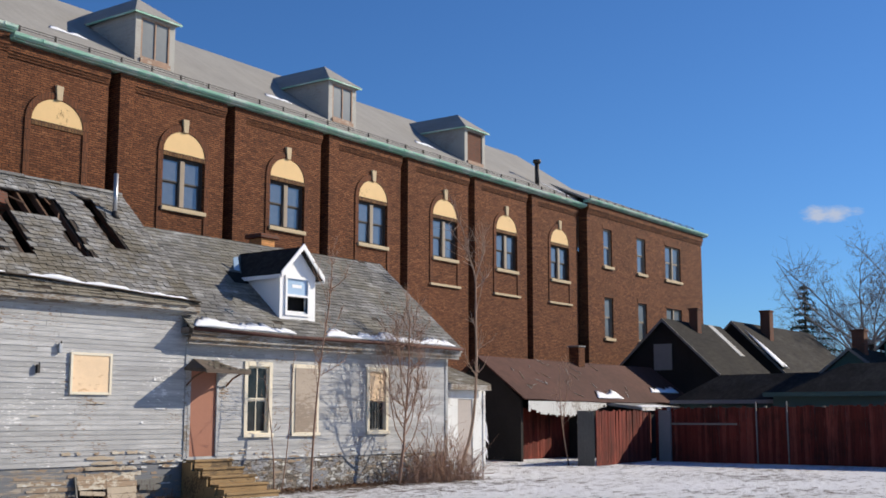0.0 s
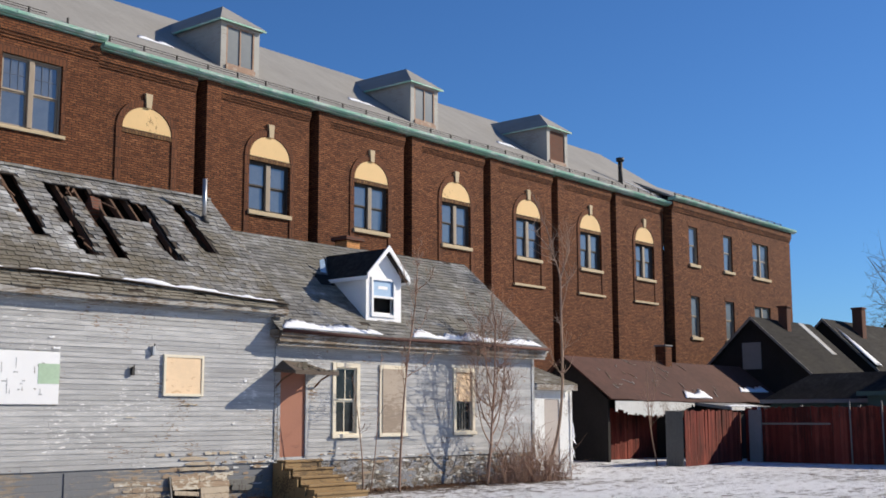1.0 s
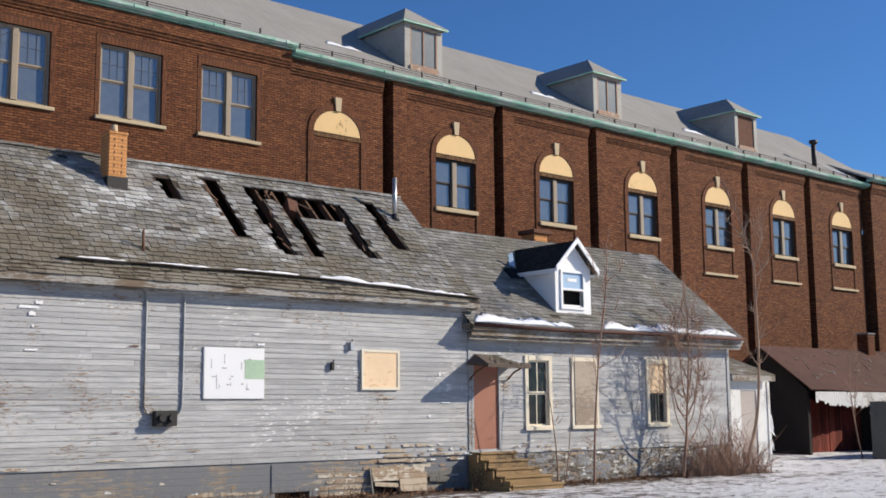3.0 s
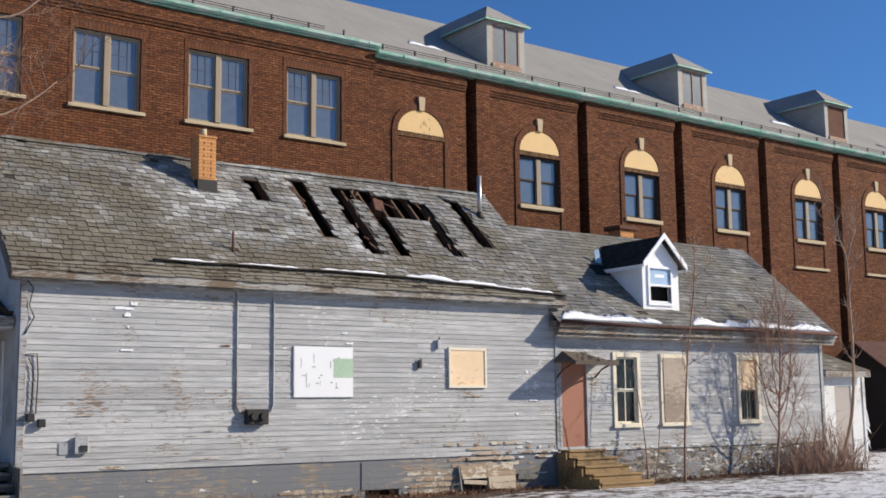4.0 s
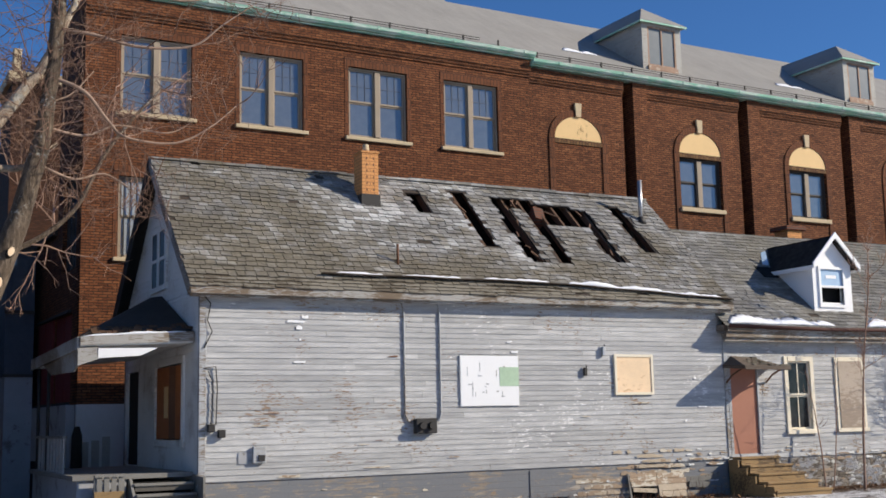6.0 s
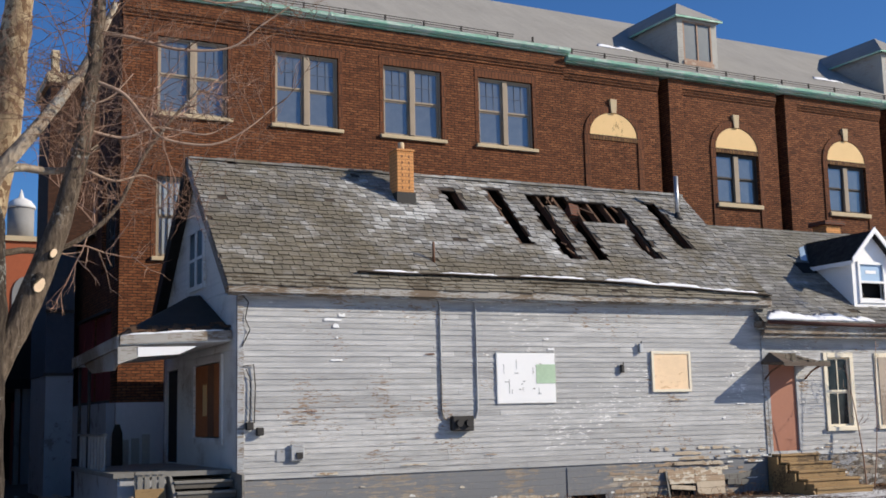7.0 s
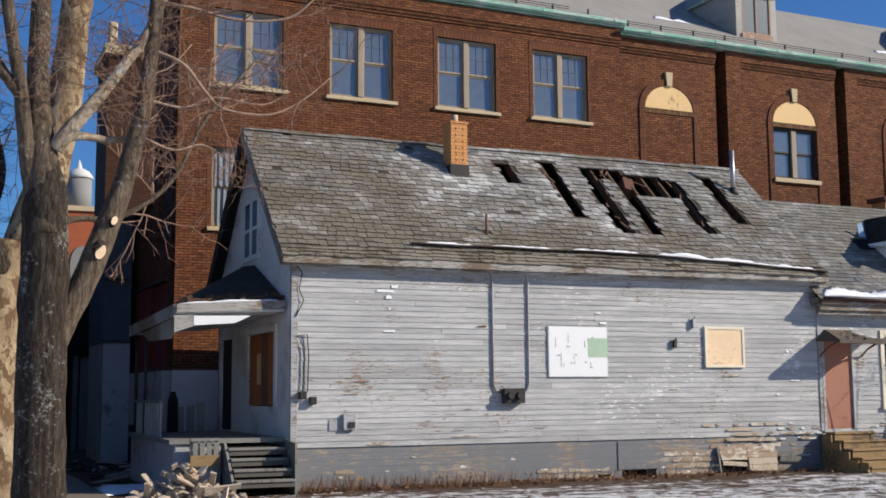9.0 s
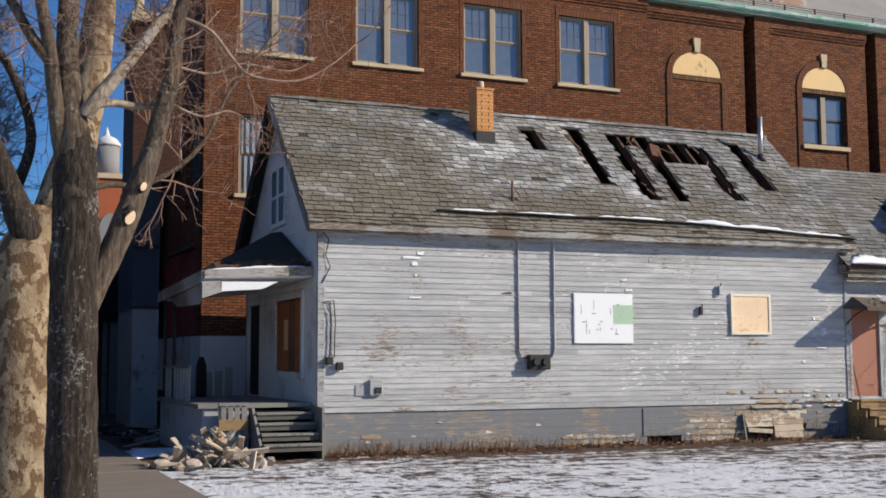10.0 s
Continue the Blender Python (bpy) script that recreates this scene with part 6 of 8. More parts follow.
# ---- porch ----
def build_porch():
    p = thing("porch", (0, 0, 0), 0, "run-down front porch with sagging roof and grey steps", "porch")
    x0, x1, y0, y1 = 3.72, 5.70, 20.62, 25.3
    bm = bmesh.new()
    pk = Vector((x1, 22.9, 4.30))
    hip = Vector((5.48, 22.9, 4.27))
    a, b, c, d = Vector((x0, y0, 3.30)), Vector((x1, y0, 3.42)), Vector((x1, y1, 3.36)), Vector((x0 - 0.05, y1, 3.16))
    quad_slab(bm, [a, b, pk, hip], 0.05)
    quad_slab(bm, [d, a, hip], 0.05)
    quad_slab(bm, [c, d, hip, pk], 0.05)
    part("porch_roof", bm, M_DECK, p, "mossy dark porch roof")
    rnd = random.Random(14)
    bm = bmesh.new()
    for k in range(60):
        x = rnd.uniform(x0 + 0.1, x1 - 0.1)
        y = y0 + rnd.uniform(0.02, 0.5)
        z = 3.33 + (x - x0) * 0.06 + (y - y0) * 0.3
        box(bm, x, x + rnd.uniform(0.05, 0.16), y, y + 0.1, z, z + rnd.uniform(0.015, 0.05))
    tagged(part("roof_litter", bm, M_RAFTER, p), kind="stuff")
    bm = bmesh.new()
    quad_slab(bm, [a + Vector((0, -0.05, -0.15)), b + Vector((0, -0.05, -0.17)), b + Vector((0, -0.05, 0.0)), a + Vector((0, -0.05, 0.0))], 0.04)
    part("side_fascia", bm, M_FASCIA, p)
    bm = bmesh.new()
    quad_slab(bm, [d + Vector((-0.05, 0, -0.22)), a + Vector((-0.05, 0, -0.22)), a + Vector((-0.05, 0, 0.0)), d + Vector((-0.05, 0, 0.0))], 0.04)
    part("front_fascia", bm, M_FASCIA, p)
    bm = bmesh.new()
    quad_slab(bm, [a + Vector((0, 0, -0.17)), d + Vector((0, 0, -0.2)), c + Vector((0, 0, -0.2)), b + Vector((0, 0, -0.2))], 0.03)
    part("porch_ceiling", bm, M_WHITE_OLD, p)
    bm = bmesh.new()
    quad_slab(bm, [(4.02, y0 - 0.06, 2.93), (4.75, y0 - 0.06, 2.98), (5.05, y0 - 0.07, 3.12), (4.02, y0 - 0.07, 3.10)], 0.03)
    part("loose_beam_board", bm, M_WHITE, p, "sunlit white board hanging loose")
    bm = bmesh.new()
    quad_slab(bm, [(x0 - 0.02, y0 + 0.5, 2.72), (x0 - 0.02, y0 - 0.02, 2.86), (x0 - 0.02, y0 - 0.02, 3.08), (x0 - 0.02, y1 - 1.0, 3.0), (x0 - 0.02, y1 - 2.0, 2.76)], 0.04)
    part("drooping_soffit", bm, M_FASCIA, p)
    bm = bmesh.new()
    quad_slab(bm, [(3.68, y0 - 0.055, 2.80), (4.03, y0 - 0.055, 2.92), (4.03, y0 - 0.055, 3.12), (3.68, y0 - 0.055, 3.10)], 0.03)
    part("soffit_board", bm, M_FASCIA, p)
    bm = bmesh.new()

    def edge(x):
        return a + (b - a) * ((x - x0) / (x1 - x0)) + Vector((0, -0.04, 0.0)), Vector((0, 0.95, 0.3)), Vector((0, -0.3, 0.95))
    ragged_strip(bm, x0 + 0.05, x1 - 0.15, edge, 0.10, 0.035, 0.08, 33)
    part("snow_edge", bm, M_SNOW, p)
    # deck, skirt, posts
    part("deck", one_box(x0 - 0.08, x1, y0 - 0.05, y1, 0.86, 0.94), M_GREYWOOD, p)
    part("skirt", one_box(x0, x0 + 0.08, y0, y1, -0.1, 0.858), M_PEELRENDER, p, "pale rendered porch base")
    part("skirt", one_box(x0 + 0.081, 4.55, y0, y0 + 0.08, -0.1, 0.858), M_PEELRENDER, p, "pale rendered porch base")
    for y in (y1 - 0.15, y1 - 1.3):
        bm = bmesh.new()
        tube(bm, [(x0 + 0.05, y, 0.94), (x0 + 0.05, y, 3.05)], 0.035, 6)
        part("post", bm, M_IRON, p)
    for k in range(9):
        y = 22.1 + 0.33 * k
        part("baluster", one_box(x0 + 0.02, x0 + 0.05, y, y + 0.09, 0.94, 1.56), M_PALEWOOD, p, "pale flat baluster")
    part("hand_rail", one_box(x0 + 0.0, x0 + 0.08, 22.05, y1 - 0.1, 1.56, 1.61), M_GREYWOOD, p)
    for k in range(5):
        part("rail_board", one_box(4.2 + 0.22 * k, 4.36 + 0.22 * k, y1 - 0.08, y1 - 0.05, 0.94, 1.5 + 0.06 * sin(k * 2.0)), M_PALEWOOD, p)
    bm = bmesh.new()
    tube(bm, [(4.5, 24.9, 0.94), (4.5, 24.9, 1.6), (4.5, 24.9, 1.78)], [0.12, 0.11, 0.05], 10)
    part("covered_object", bm, M_DARKWALL, p, "dark covered object on the deck")
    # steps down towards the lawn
    # Black sheet behind the treads paints the shade below the steps.
    part("gap_shade_sheet", one_box(4.64, 5.66, y0 - 0.075, y0 - 0.06, -0.05, 0.8), M_DARK, p)
    for k in range(4):
        z = 0.78 - 0.175 * k
        y = y0 - 0.08 - 0.19 * k
        part("tread", one_box(4.62, 5.66, y - 0.23, y, z - 0.045, z, bevel=0.006), M_GREYWOOD, p)
        part("riser", one_box(4.64, 5.66, y - 0.20, y - 0.18, z - 0.13, z - 0.046), M_GATE, p)
    for x in (4.57,):
        bm = bmesh.new()
        prism(bm, [(0, -0.05), (0.85, -0.05), (0.85, 0.1), (0.1, 0.86), (0, 0.86)], 0.045, Matrix(((0, 1, 0, x), (-1, 0, 0, y0 - 0.055), (0, 0, 1, 0), (0, 0, 0, 1))))
        part("stringer", bm, M_GREYWOOD, p)
    bm = bmesh.new()
    prism(bm, [(0, -0.05), (0.72, -0.05), (0.70, 0.86), (0, 0.9)], 0.04, Matrix(((0, 1, 0, 5.685), (-1, 0, 0, y0 - 0.055), (0, 0, 1, 0), (0, 0, 0, 1))))
    part("side_panel", bm, M_GREYWOOD, p, "grey boarded side beside the steps")
    bm = bmesh.new()
    quad_slab(bm, [(5.70, 20.25, 0.35), (5.74, 20.2, 0.4), (5.72, 20.22, 0.75), (5.68, 20.25, 0.72)], 0.015)
    part("torn_flashing", bm, M_WHITE, p)
    # a pallet leaning on the porch
    q = thing("pallet", (3.97, 20.42, 0.38), 0, "small slatted pallet leaning against the porch", "pallet")
    for k in range(4):
        part("slat", one_box(0.045 + 0.12 * k, 0.13 + 0.12 * k, -0.02, 0.0, 0.28, 0.56), M_GREYWOOD, q)
    part("rail", one_box(0.0, 0.5, -0.045, -0.021, 0.53, 0.58), M_GREYWOOD, q)
    part("rail", one_box(0.0, 0.5, -0.045, -0.021, 0.10, 0.29), M_STEP, q)
    for x in (0.0, 0.47):
        part("post", one_box(x, x + 0.04, 0.001, 0.06, -0.42, 0.58), M_GREYWOOD, q)
    # rubble
    rb = random.Random(77)
    heap = thing("rubble_heap", (0, 0, 0), 0, "heap of broken plaster, bricks and boards on the lawn", "rubble")
    mats = [M_STONE, M_PLY_DULL, M_TANBOARD, M_PLY_DULL, M_GREYWOOD]
    for k in range(130):
        r = abs(rb.gauss(0, 0.4))
        t = rb.uniform(0, 2 * pi)
        x, y = 3.62 + r * cos(t) * 1.35, 19.05 + r * sin(t) * 0.8
        top = max(0.0, 0.62 * (1 - r / 0.95))
        z = rb.uniform(0.02, max(0.06, top))
        s = rb.uniform(0.035, 0.125)
        at = pose(x, y, z, rb.uniform(0, 60), rb.uniform(-50, 50), rb.uniform(0, 360))
        kind = rb.random()
        if kind < 0.4:
            bm = one_box(-s * 3.2, s * 3.2, -0.05, 0.05, -0.014, 0.014, at=at)
            part("broken_board", bm, rb.choice(mats[2:]), heap)
        else:
            bm = bmesh.new()
            bmesh.ops.create_icosphere(bm, subdivisions=1, radius=s)
            for v in bm.verts:
                v.co = at @ Vector((v.co.x * rb.uniform(0.7, 1.3), v.co.y * rb.uniform(0.6, 1.1), v.co.z * rb.uniform(0.5, 0.9)))
            part("chunk", bm, rb.choice(mats[:2]), heap)
    for x, y, s in ((2.75, 18.75, 0.14), (2.95, 18.95, 0.17), (3.2, 18.55, 0.13)):
        bm = bmesh.new()
        bmesh.ops.create_icosphere(bm, subdivisions=2, radius=s)
        for v in bm.verts:
            v.co = Vector((x + v.co.x * 1.2, y + v.co.y, 0.08 + v.co.z * 0.7)) * 1.0 + Vector(v.co) * 0.25 * noise.noise(Vector(v.co) * 9)
        solid("stone_block", bm, M_PLY_DULL, "rough pale stone block beside the pavement", "stone", group="stones by the porch")


def build_pavement():
    road = thing("pavement", (0, 0, 0), 0, "worn concrete pavement slabs leading past the house", "pavement", kind="structure")
    rnd = random.Random(6)
    y = 2.0
    while y < 34:
        z = height(1.7, y) + 0.035
        part("slab", one_box(0.85, 2.66, y, y + 1.48, z - 0.15, z + rnd.uniform(-0.006, 0.006), bevel=0.01), M_PAVE, road)
        y += 1.5
    heap = thing("yard_litter", (0, 0, 0), 0, "broken boards and bricks strewn over the shaded yard", "litter")
    for k in range(46):
        x, y = rnd.uniform(2.7, 4.6), rnd.uniform(24.5, 30.5)
        if x > 3.6 and y < 25.6:
            continue
        at = pose(x, y, height(x, y) + rnd.uniform(0.02, 0.10), rnd.uniform(-12, 12), rnd.uniform(-12, 12), rnd.uniform(0, 180))
        ln = rnd.uniform(0.08, 0.42)
        part("broken_board", one_box(-ln, ln, -0.05, 0.05, -0.02, 0.02, at=at), rnd.choice((M_GREYWOOD, M_PLY_DULL, M_STONE, M_DARKWALL)), heap)
    bm = bmesh.new()
    ragged_strip(bm, 2.62, 3.9, lambda x: (Vector((x, 20.9 + 0.9 * (x - 2.62), 0.0)), Vector((-0.12, 1, 0)), Vector((0, 0, 1))), 2.6, 0.07, 0.1, 51)
    tagged(part("snow_patch", bm, M_SNOW), "patch of shaded old snow beside the pavement", "snow", kind="stuff")


# ---- sheds and fence ----
def build_sheds():
    w = thing("white_lean_to", (0, 0, 0), 0, "small white lean-to with a boarded door", "shed")
    x0, x1, y0, y1 = 27.72, 31.85, 22.0, 25.2
    bm = bmesh.new()
    panel(bm, Matrix.Translation((0, y0, 0)), x0, x1, -0.1, 2.72, 0.12, [(30.38, 31.2, 0.1, 2.3)])
    part("front_wall", bm, M_WHITE_OLD, w, "peeling white wall")
    part("side_wall", one_box(x1 - 0.12, x1, y0 + 0.121, y1, -0.1, 2.72), M_WHITE_OLD, w)
    part("door", one_box(30.38, 31.2, y0 + 0.03, y0 + 0.07, 0.1, 2.3), M_PALEDOOR, w, "pale grey boarded door")
    bm = bmesh.new()
    quad_slab(bm, [(x0, y0 - 0.2, 2.78), (x1 + 0.04, y0 - 0.2, 2.78), (x1 + 0.04, y1, 4.0), (x0, y1, 4.0)], 0.05)
    deck = part("roof", bm, M_DECK, w, "grey shingled lean-to roof")
    m = roof_frame(Vector((0, y0 - 0.2, 2.785)), Vector((0, 3.4, 1.22)).normalized(), Vector((0, -1.22, 3.4)).normalized())
    verts, faces = [], []
    for x, s, pts in shingles(m, x0, x1 + 0.06, -0.05, 3.5, 0.15, 0.28, 0.012, (), 41):
        lay(verts, faces, pts)
    tagged(part("shingle_field", None, None, deck, data=mesh_from("shingle_field", verts, faces, M_SLATE_I)), kind="stuff")
    part("fascia", one_box(x0, x1 + 0.04, y0 - 0.25, y0 - 0.202, 2.58, 2.76), M_FASCIA, w)
    part("corner_board", one_box(x1 - 0.1, x1 + 0.02, y0 - 0.03, y0 - 0.002, -0.05, 2.58), M_WHITE_OLD, w)
    rnd = random.Random(9)
    for k in range(9):
        z = rnd.uniform(0.5, 1.6)
        bm = bmesh.new()
        quad_slab(bm, [(x1 + 0.0, y0 - 0.03, z), (x1 + rnd.uniform(0.08, 0.2), y0 - 0.06, z - rnd.uniform(0.1, 0.3)), (x1 + 0.05, y0 - 0.03, z + 0.08)], 0.006)
        part("torn_strip", bm, M_WHITE, w)
    # brown-roofed shed
    s = thing("brown_roofed_shed", (0, 0, 0), 0, "sagging dark shed with rusty brown roofing and red doors", "shed")
    x0, x1, y0, yr, y1 = 37.1, 51.75, 24.0, 25.95, 27.8
    e, r = 2.42, 4.07
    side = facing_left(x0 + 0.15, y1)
    # The side turned from the sun gets its shade as near-black colour.
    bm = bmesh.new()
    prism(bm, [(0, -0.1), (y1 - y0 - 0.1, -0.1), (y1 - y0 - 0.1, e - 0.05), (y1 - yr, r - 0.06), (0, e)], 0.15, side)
    part("gable_wall", bm, M_DARKWALL, s, "unlit gable wall, its shade put into near-black boards")
    n = 12
    for i in range(n):
        xa, xb = x0 - 0.1 + (x1 - x0) * i / n, x0 - 0.1 + (x1 - x0) * (i + 1) / n
        sa, sb = [-0.07 * sin(pi * k / n) + 0.02 * sin(k * 2.3) for k in (i, i + 1)]
        bm = bmesh.new()
        quad_slab(bm, [(xa, y0 - 0.25, e - 0.02 + sa), (xb, y0 - 0.25, e - 0.02 + sb), (xb, yr, r + sb * 0.4), (xa, yr, r + sa * 0.4)], 0.05)
        part("roofing_sheet", bm, M_BROWNROOF, s, "brown roll roofing with torn seams")
    bm = bmesh.new()
    quad_slab(bm, [(x1 - 0.1, y1 + 0.2, e), (x0 - 0.1, y1 + 0.2, e), (x0 - 0.1, yr + 0.003, r), (x1 - 0.1, yr + 0.003, r)], 0.05)
    part("roof_back", bm, M_BROWNROOF, s)
    rnd = random.Random(19)
    for k in range(26):
        u, v = rnd.uniform(x0 + 0.4, x0 + 9.5), rnd.uniform(0.1, 0.9)
        y, z = y0 - 0.25 + (yr - y0 + 0.25) * v, e - 0.12 + (r - e + 0.12) * v - 0.02
        ln = rnd.uniform(0.15, 0.6)
        sag = -0.07 * sin(pi * (u - x0) / (x1 - x0)) * (1 - 0.6 * v)
        z = e - 0.02 + (r - e + 0.02) * v + sag + 0.035
        t = radians(rnd.choice((62, 110, 52, 90, 125, 8, -30)))
        up = Vector((0, yr - y0 + 0.25, r - e)).normalized()
        run = Vector((1, 0, 0)) * cos(t) + up * sin(t)
        off = (Vector((1, 0, 0)) * -sin(t) + up * cos(t)) * rnd.uniform(0.012, 0.03)
        q = Vector((u, y, z))
        bm = bmesh.new()
        quad_slab(bm, [q - off, q + run * ln - off * 0.3, q + run * ln + off * 0.3, q + off], 0.015)
        part("torn_seam", bm, M_FASCIA, s)
    # hanging ragged white cladding over red doors
    x = x0 + 0.2
    while x < 43.2:
        wd = rnd.uniform(0.1, 0.16)
        sag = 0.50 - 0.44 * ((x - 39.2) / 3.9) ** 2 if x > 39.2 else 0.50 - 0.25 * (39.2 - x) / 1.9
        part("cladding_board", one_box(x, x + wd - 0.008, y0 - 0.22, y0 - 0.2, e - 0.12 - sag - rnd.uniform(0, 0.14), e - 0.1), M_WHITE_OLD, s)
        x += wd
    # Near-black sheet paints the shed's unlit inside.
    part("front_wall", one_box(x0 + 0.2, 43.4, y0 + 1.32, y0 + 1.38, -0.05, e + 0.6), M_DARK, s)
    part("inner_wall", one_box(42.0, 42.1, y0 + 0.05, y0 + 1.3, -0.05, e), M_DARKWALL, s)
    for a, b in ((37.45, 39.7), (39.75, 41.98)):
        d = part("door", one_box(a, b, y0 + 0.86, y0 + 0.89, 0.1, 2.02), M_REDFENCE, s, "dark red plank door")
        u = a
        while u < b - 0.05:
            part("door_plank", one_box(u, min(u + 0.19, b) - 0.008, y0 + 0.835, y0 + 0.859, 0.1, 2.02 + rnd.uniform(-0.05, 0.08)), M_REDFENCE, d)
            u += 0.19
    part("front_wall", one_box(42.11, x1 - 0.2, y0, y0 + 0.06, -0.05, e - 0.05), M_DARKWALL, s)
    c = part("chimney", one_box(44.3, 44.85, yr - 0.25, yr + 0.25, 3.7, 4.72, bevel=0.02), M_BRICK, s, "short dark brick chimney")
    part("chimney_cap", one_box(44.26, 44.89, yr - 0.29, yr + 0.29, 4.721, 4.79, bevel=0.02), M_GREYBLOCK, c)
    # snow on the low corner
    bm = bmesh.new()
    ragged_strip(bm, 42.8, 45.0, lambda x: (Vector((x, 23.9, 2.47)), Vector((0.3, 0.72, 0.62)), Vector((0, -0.65, 0.76))), 0.7, 0.05, 0.14, 61)
    tagged(part("snow_patch", bm, M_SNOW), "patch of old snow on the shed roof", "snow", kind="stuff")
    bm = bmesh.new()
    ragged_strip(bm, 48.4, 51.2, lambda x: (Vector((x, 24.3, 2.80)), Vector((0.25, 0.72, 0.62)), Vector((0, -0.65, 0.76))), 0.6, 0.05, 0.14, 63)
    tagged(part("snow_patch", bm, M_SNOW), "shaded old snow on the shed roof", "snow", kind="stuff")
    low = thing("low_lean_to", (0, 0, 0), 0, "low flat-roofed lean-to with snow on it", "shed")
    bm = bmesh.new()
    quad_slab(bm, [(43.5, 22.3, 2.12), (47.6, 22.3, 2.12), (47.6, 23.98, 2.32), (43.5, 23.98, 2.32)], 0.12)
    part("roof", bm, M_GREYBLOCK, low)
    part("fascia", one_box(43.45, 47.6, 22.24, 22.295, 1.98, 2.11), M_WHITE_OLD, low)
    part("wall", one_box(43.6, 47.5, 22.4, 22.5, -0.05, 2.0), M_DARKWALL, low)
    bm = bmesh.new()
    ragged_strip(bm, 43.6, 46.4, lambda x: (Vector((x, 22.4, 2.135)), Vector((0, 0.99, 0.1)), Vector((0, -0.1, 0.99))), 0.9, 0.06, 0.14, 62)
    tagged(part("snow_patch", bm, M_SNOW), "old snow on the lean-to roof", "snow", kind="stuff")


def build_fence():
    rnd = random.Random(12)
    f = thing("red_fence", (0, 0, 0), 0, "weathered red board fence along the lot", "fence")
    # sunlit panel across, then the long run along the lot's side
    a, b = Vector((37.5, 21.03, 0)), Vector((42.95, 21.62, 0))
    n = 36
    d = (b - a) / n
    turn = math.degrees(atan2(d.y, d.x))
    for i in range(n):
        p = a + d * i
        top = 1.96 + rnd.uniform(-0.04, 0.04) - (0.05 if i > 30 else 0)
        part("board", one_box(0.003, d.length - 0.006, 0, 0.022, -0.08, top, at=pose(p.x, p.y, 0, rnd.uniform(-0.6, 0.6), 0, turn)), M_REDFENCE, f)
    for z in (0.5, 1.6):
        part("rail", one_box(0, (b - a).length, 0.023, 0.07, z, z + 0.09, at=pose(a.x, a.y, 0, 0, 0, turn)), M_REDFENCE, f)
    y = 21.45
    k = 0
    while y > 6.0:
        wd = rnd.uniform(0.13, 0.15)
        top = 2.06 + 0.1 * (21 - y) / 9 + rnd.uniform(-0.05, 0.04)
        low = -0.06
        if rnd.random() > 0.015:
            part("board", one_box(0, 0.022, -wd + 0.006, 0, low, top, at=pose(43.0, y, 0, 0, rnd.uniform(-0.7, 0.7), 0)), M_REDFENCE, f)
        if k % 16 == 0:
            part("post", one_box(43.03, 43.13, y - 0.1, y, -0.1, top + 0.06), M_GREYWOOD, f)
        y -= wd
        k += 1
    for z in (0.45, 1.55):
        part("rail", one_box(43.024, 43.07, 6.0, 21.4, z, z + 0.09), M_REDFENCE, f)
    # pale rail, pole and grey posts on the near side
    part("pale_rail", one_box(42.95, 42.995, 18.0, 21.3, 1.42, 1.49), M_GREYWOOD, f)
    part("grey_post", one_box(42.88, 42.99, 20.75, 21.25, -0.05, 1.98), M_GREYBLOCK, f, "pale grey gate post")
    for y in (17.2, 16.0):
        bm = bmesh.new()
        tube(bm, [(42.94, y, -0.05), (42.94, y + 0.02, 2.3)], 0.03, 6)
        part("pole", bm, M_GREYWOOD, f)
    g = thing("grey_gate", (0, 0, 0), 0, "bare grey board gate standing open", "gate")
    a, b = Vector((36.95, 21.49, 0)), Vector((37.46, 21.08, 0))
    d = (b - a) / 6
    for i in range(6):
        p = a + d * i
        part("board", one_box(0.003, d.length - 0.005, 0, 0.022, -0.05, 1.93 + rnd.uniform(-0.03, 0.03), at=pose(p.x, p.y, 0, 0, 0, math.degrees(atan2(d.y, d.x)))), M_GATE, g)
    part("rail", one_box(0, (b - a).length, 0.023, 0.06, 1.5, 1.6, at=pose(a.x, a.y, 0, 0, 0, math.degrees(atan2(d.y, d.x)))), M_GREYWOOD, g)


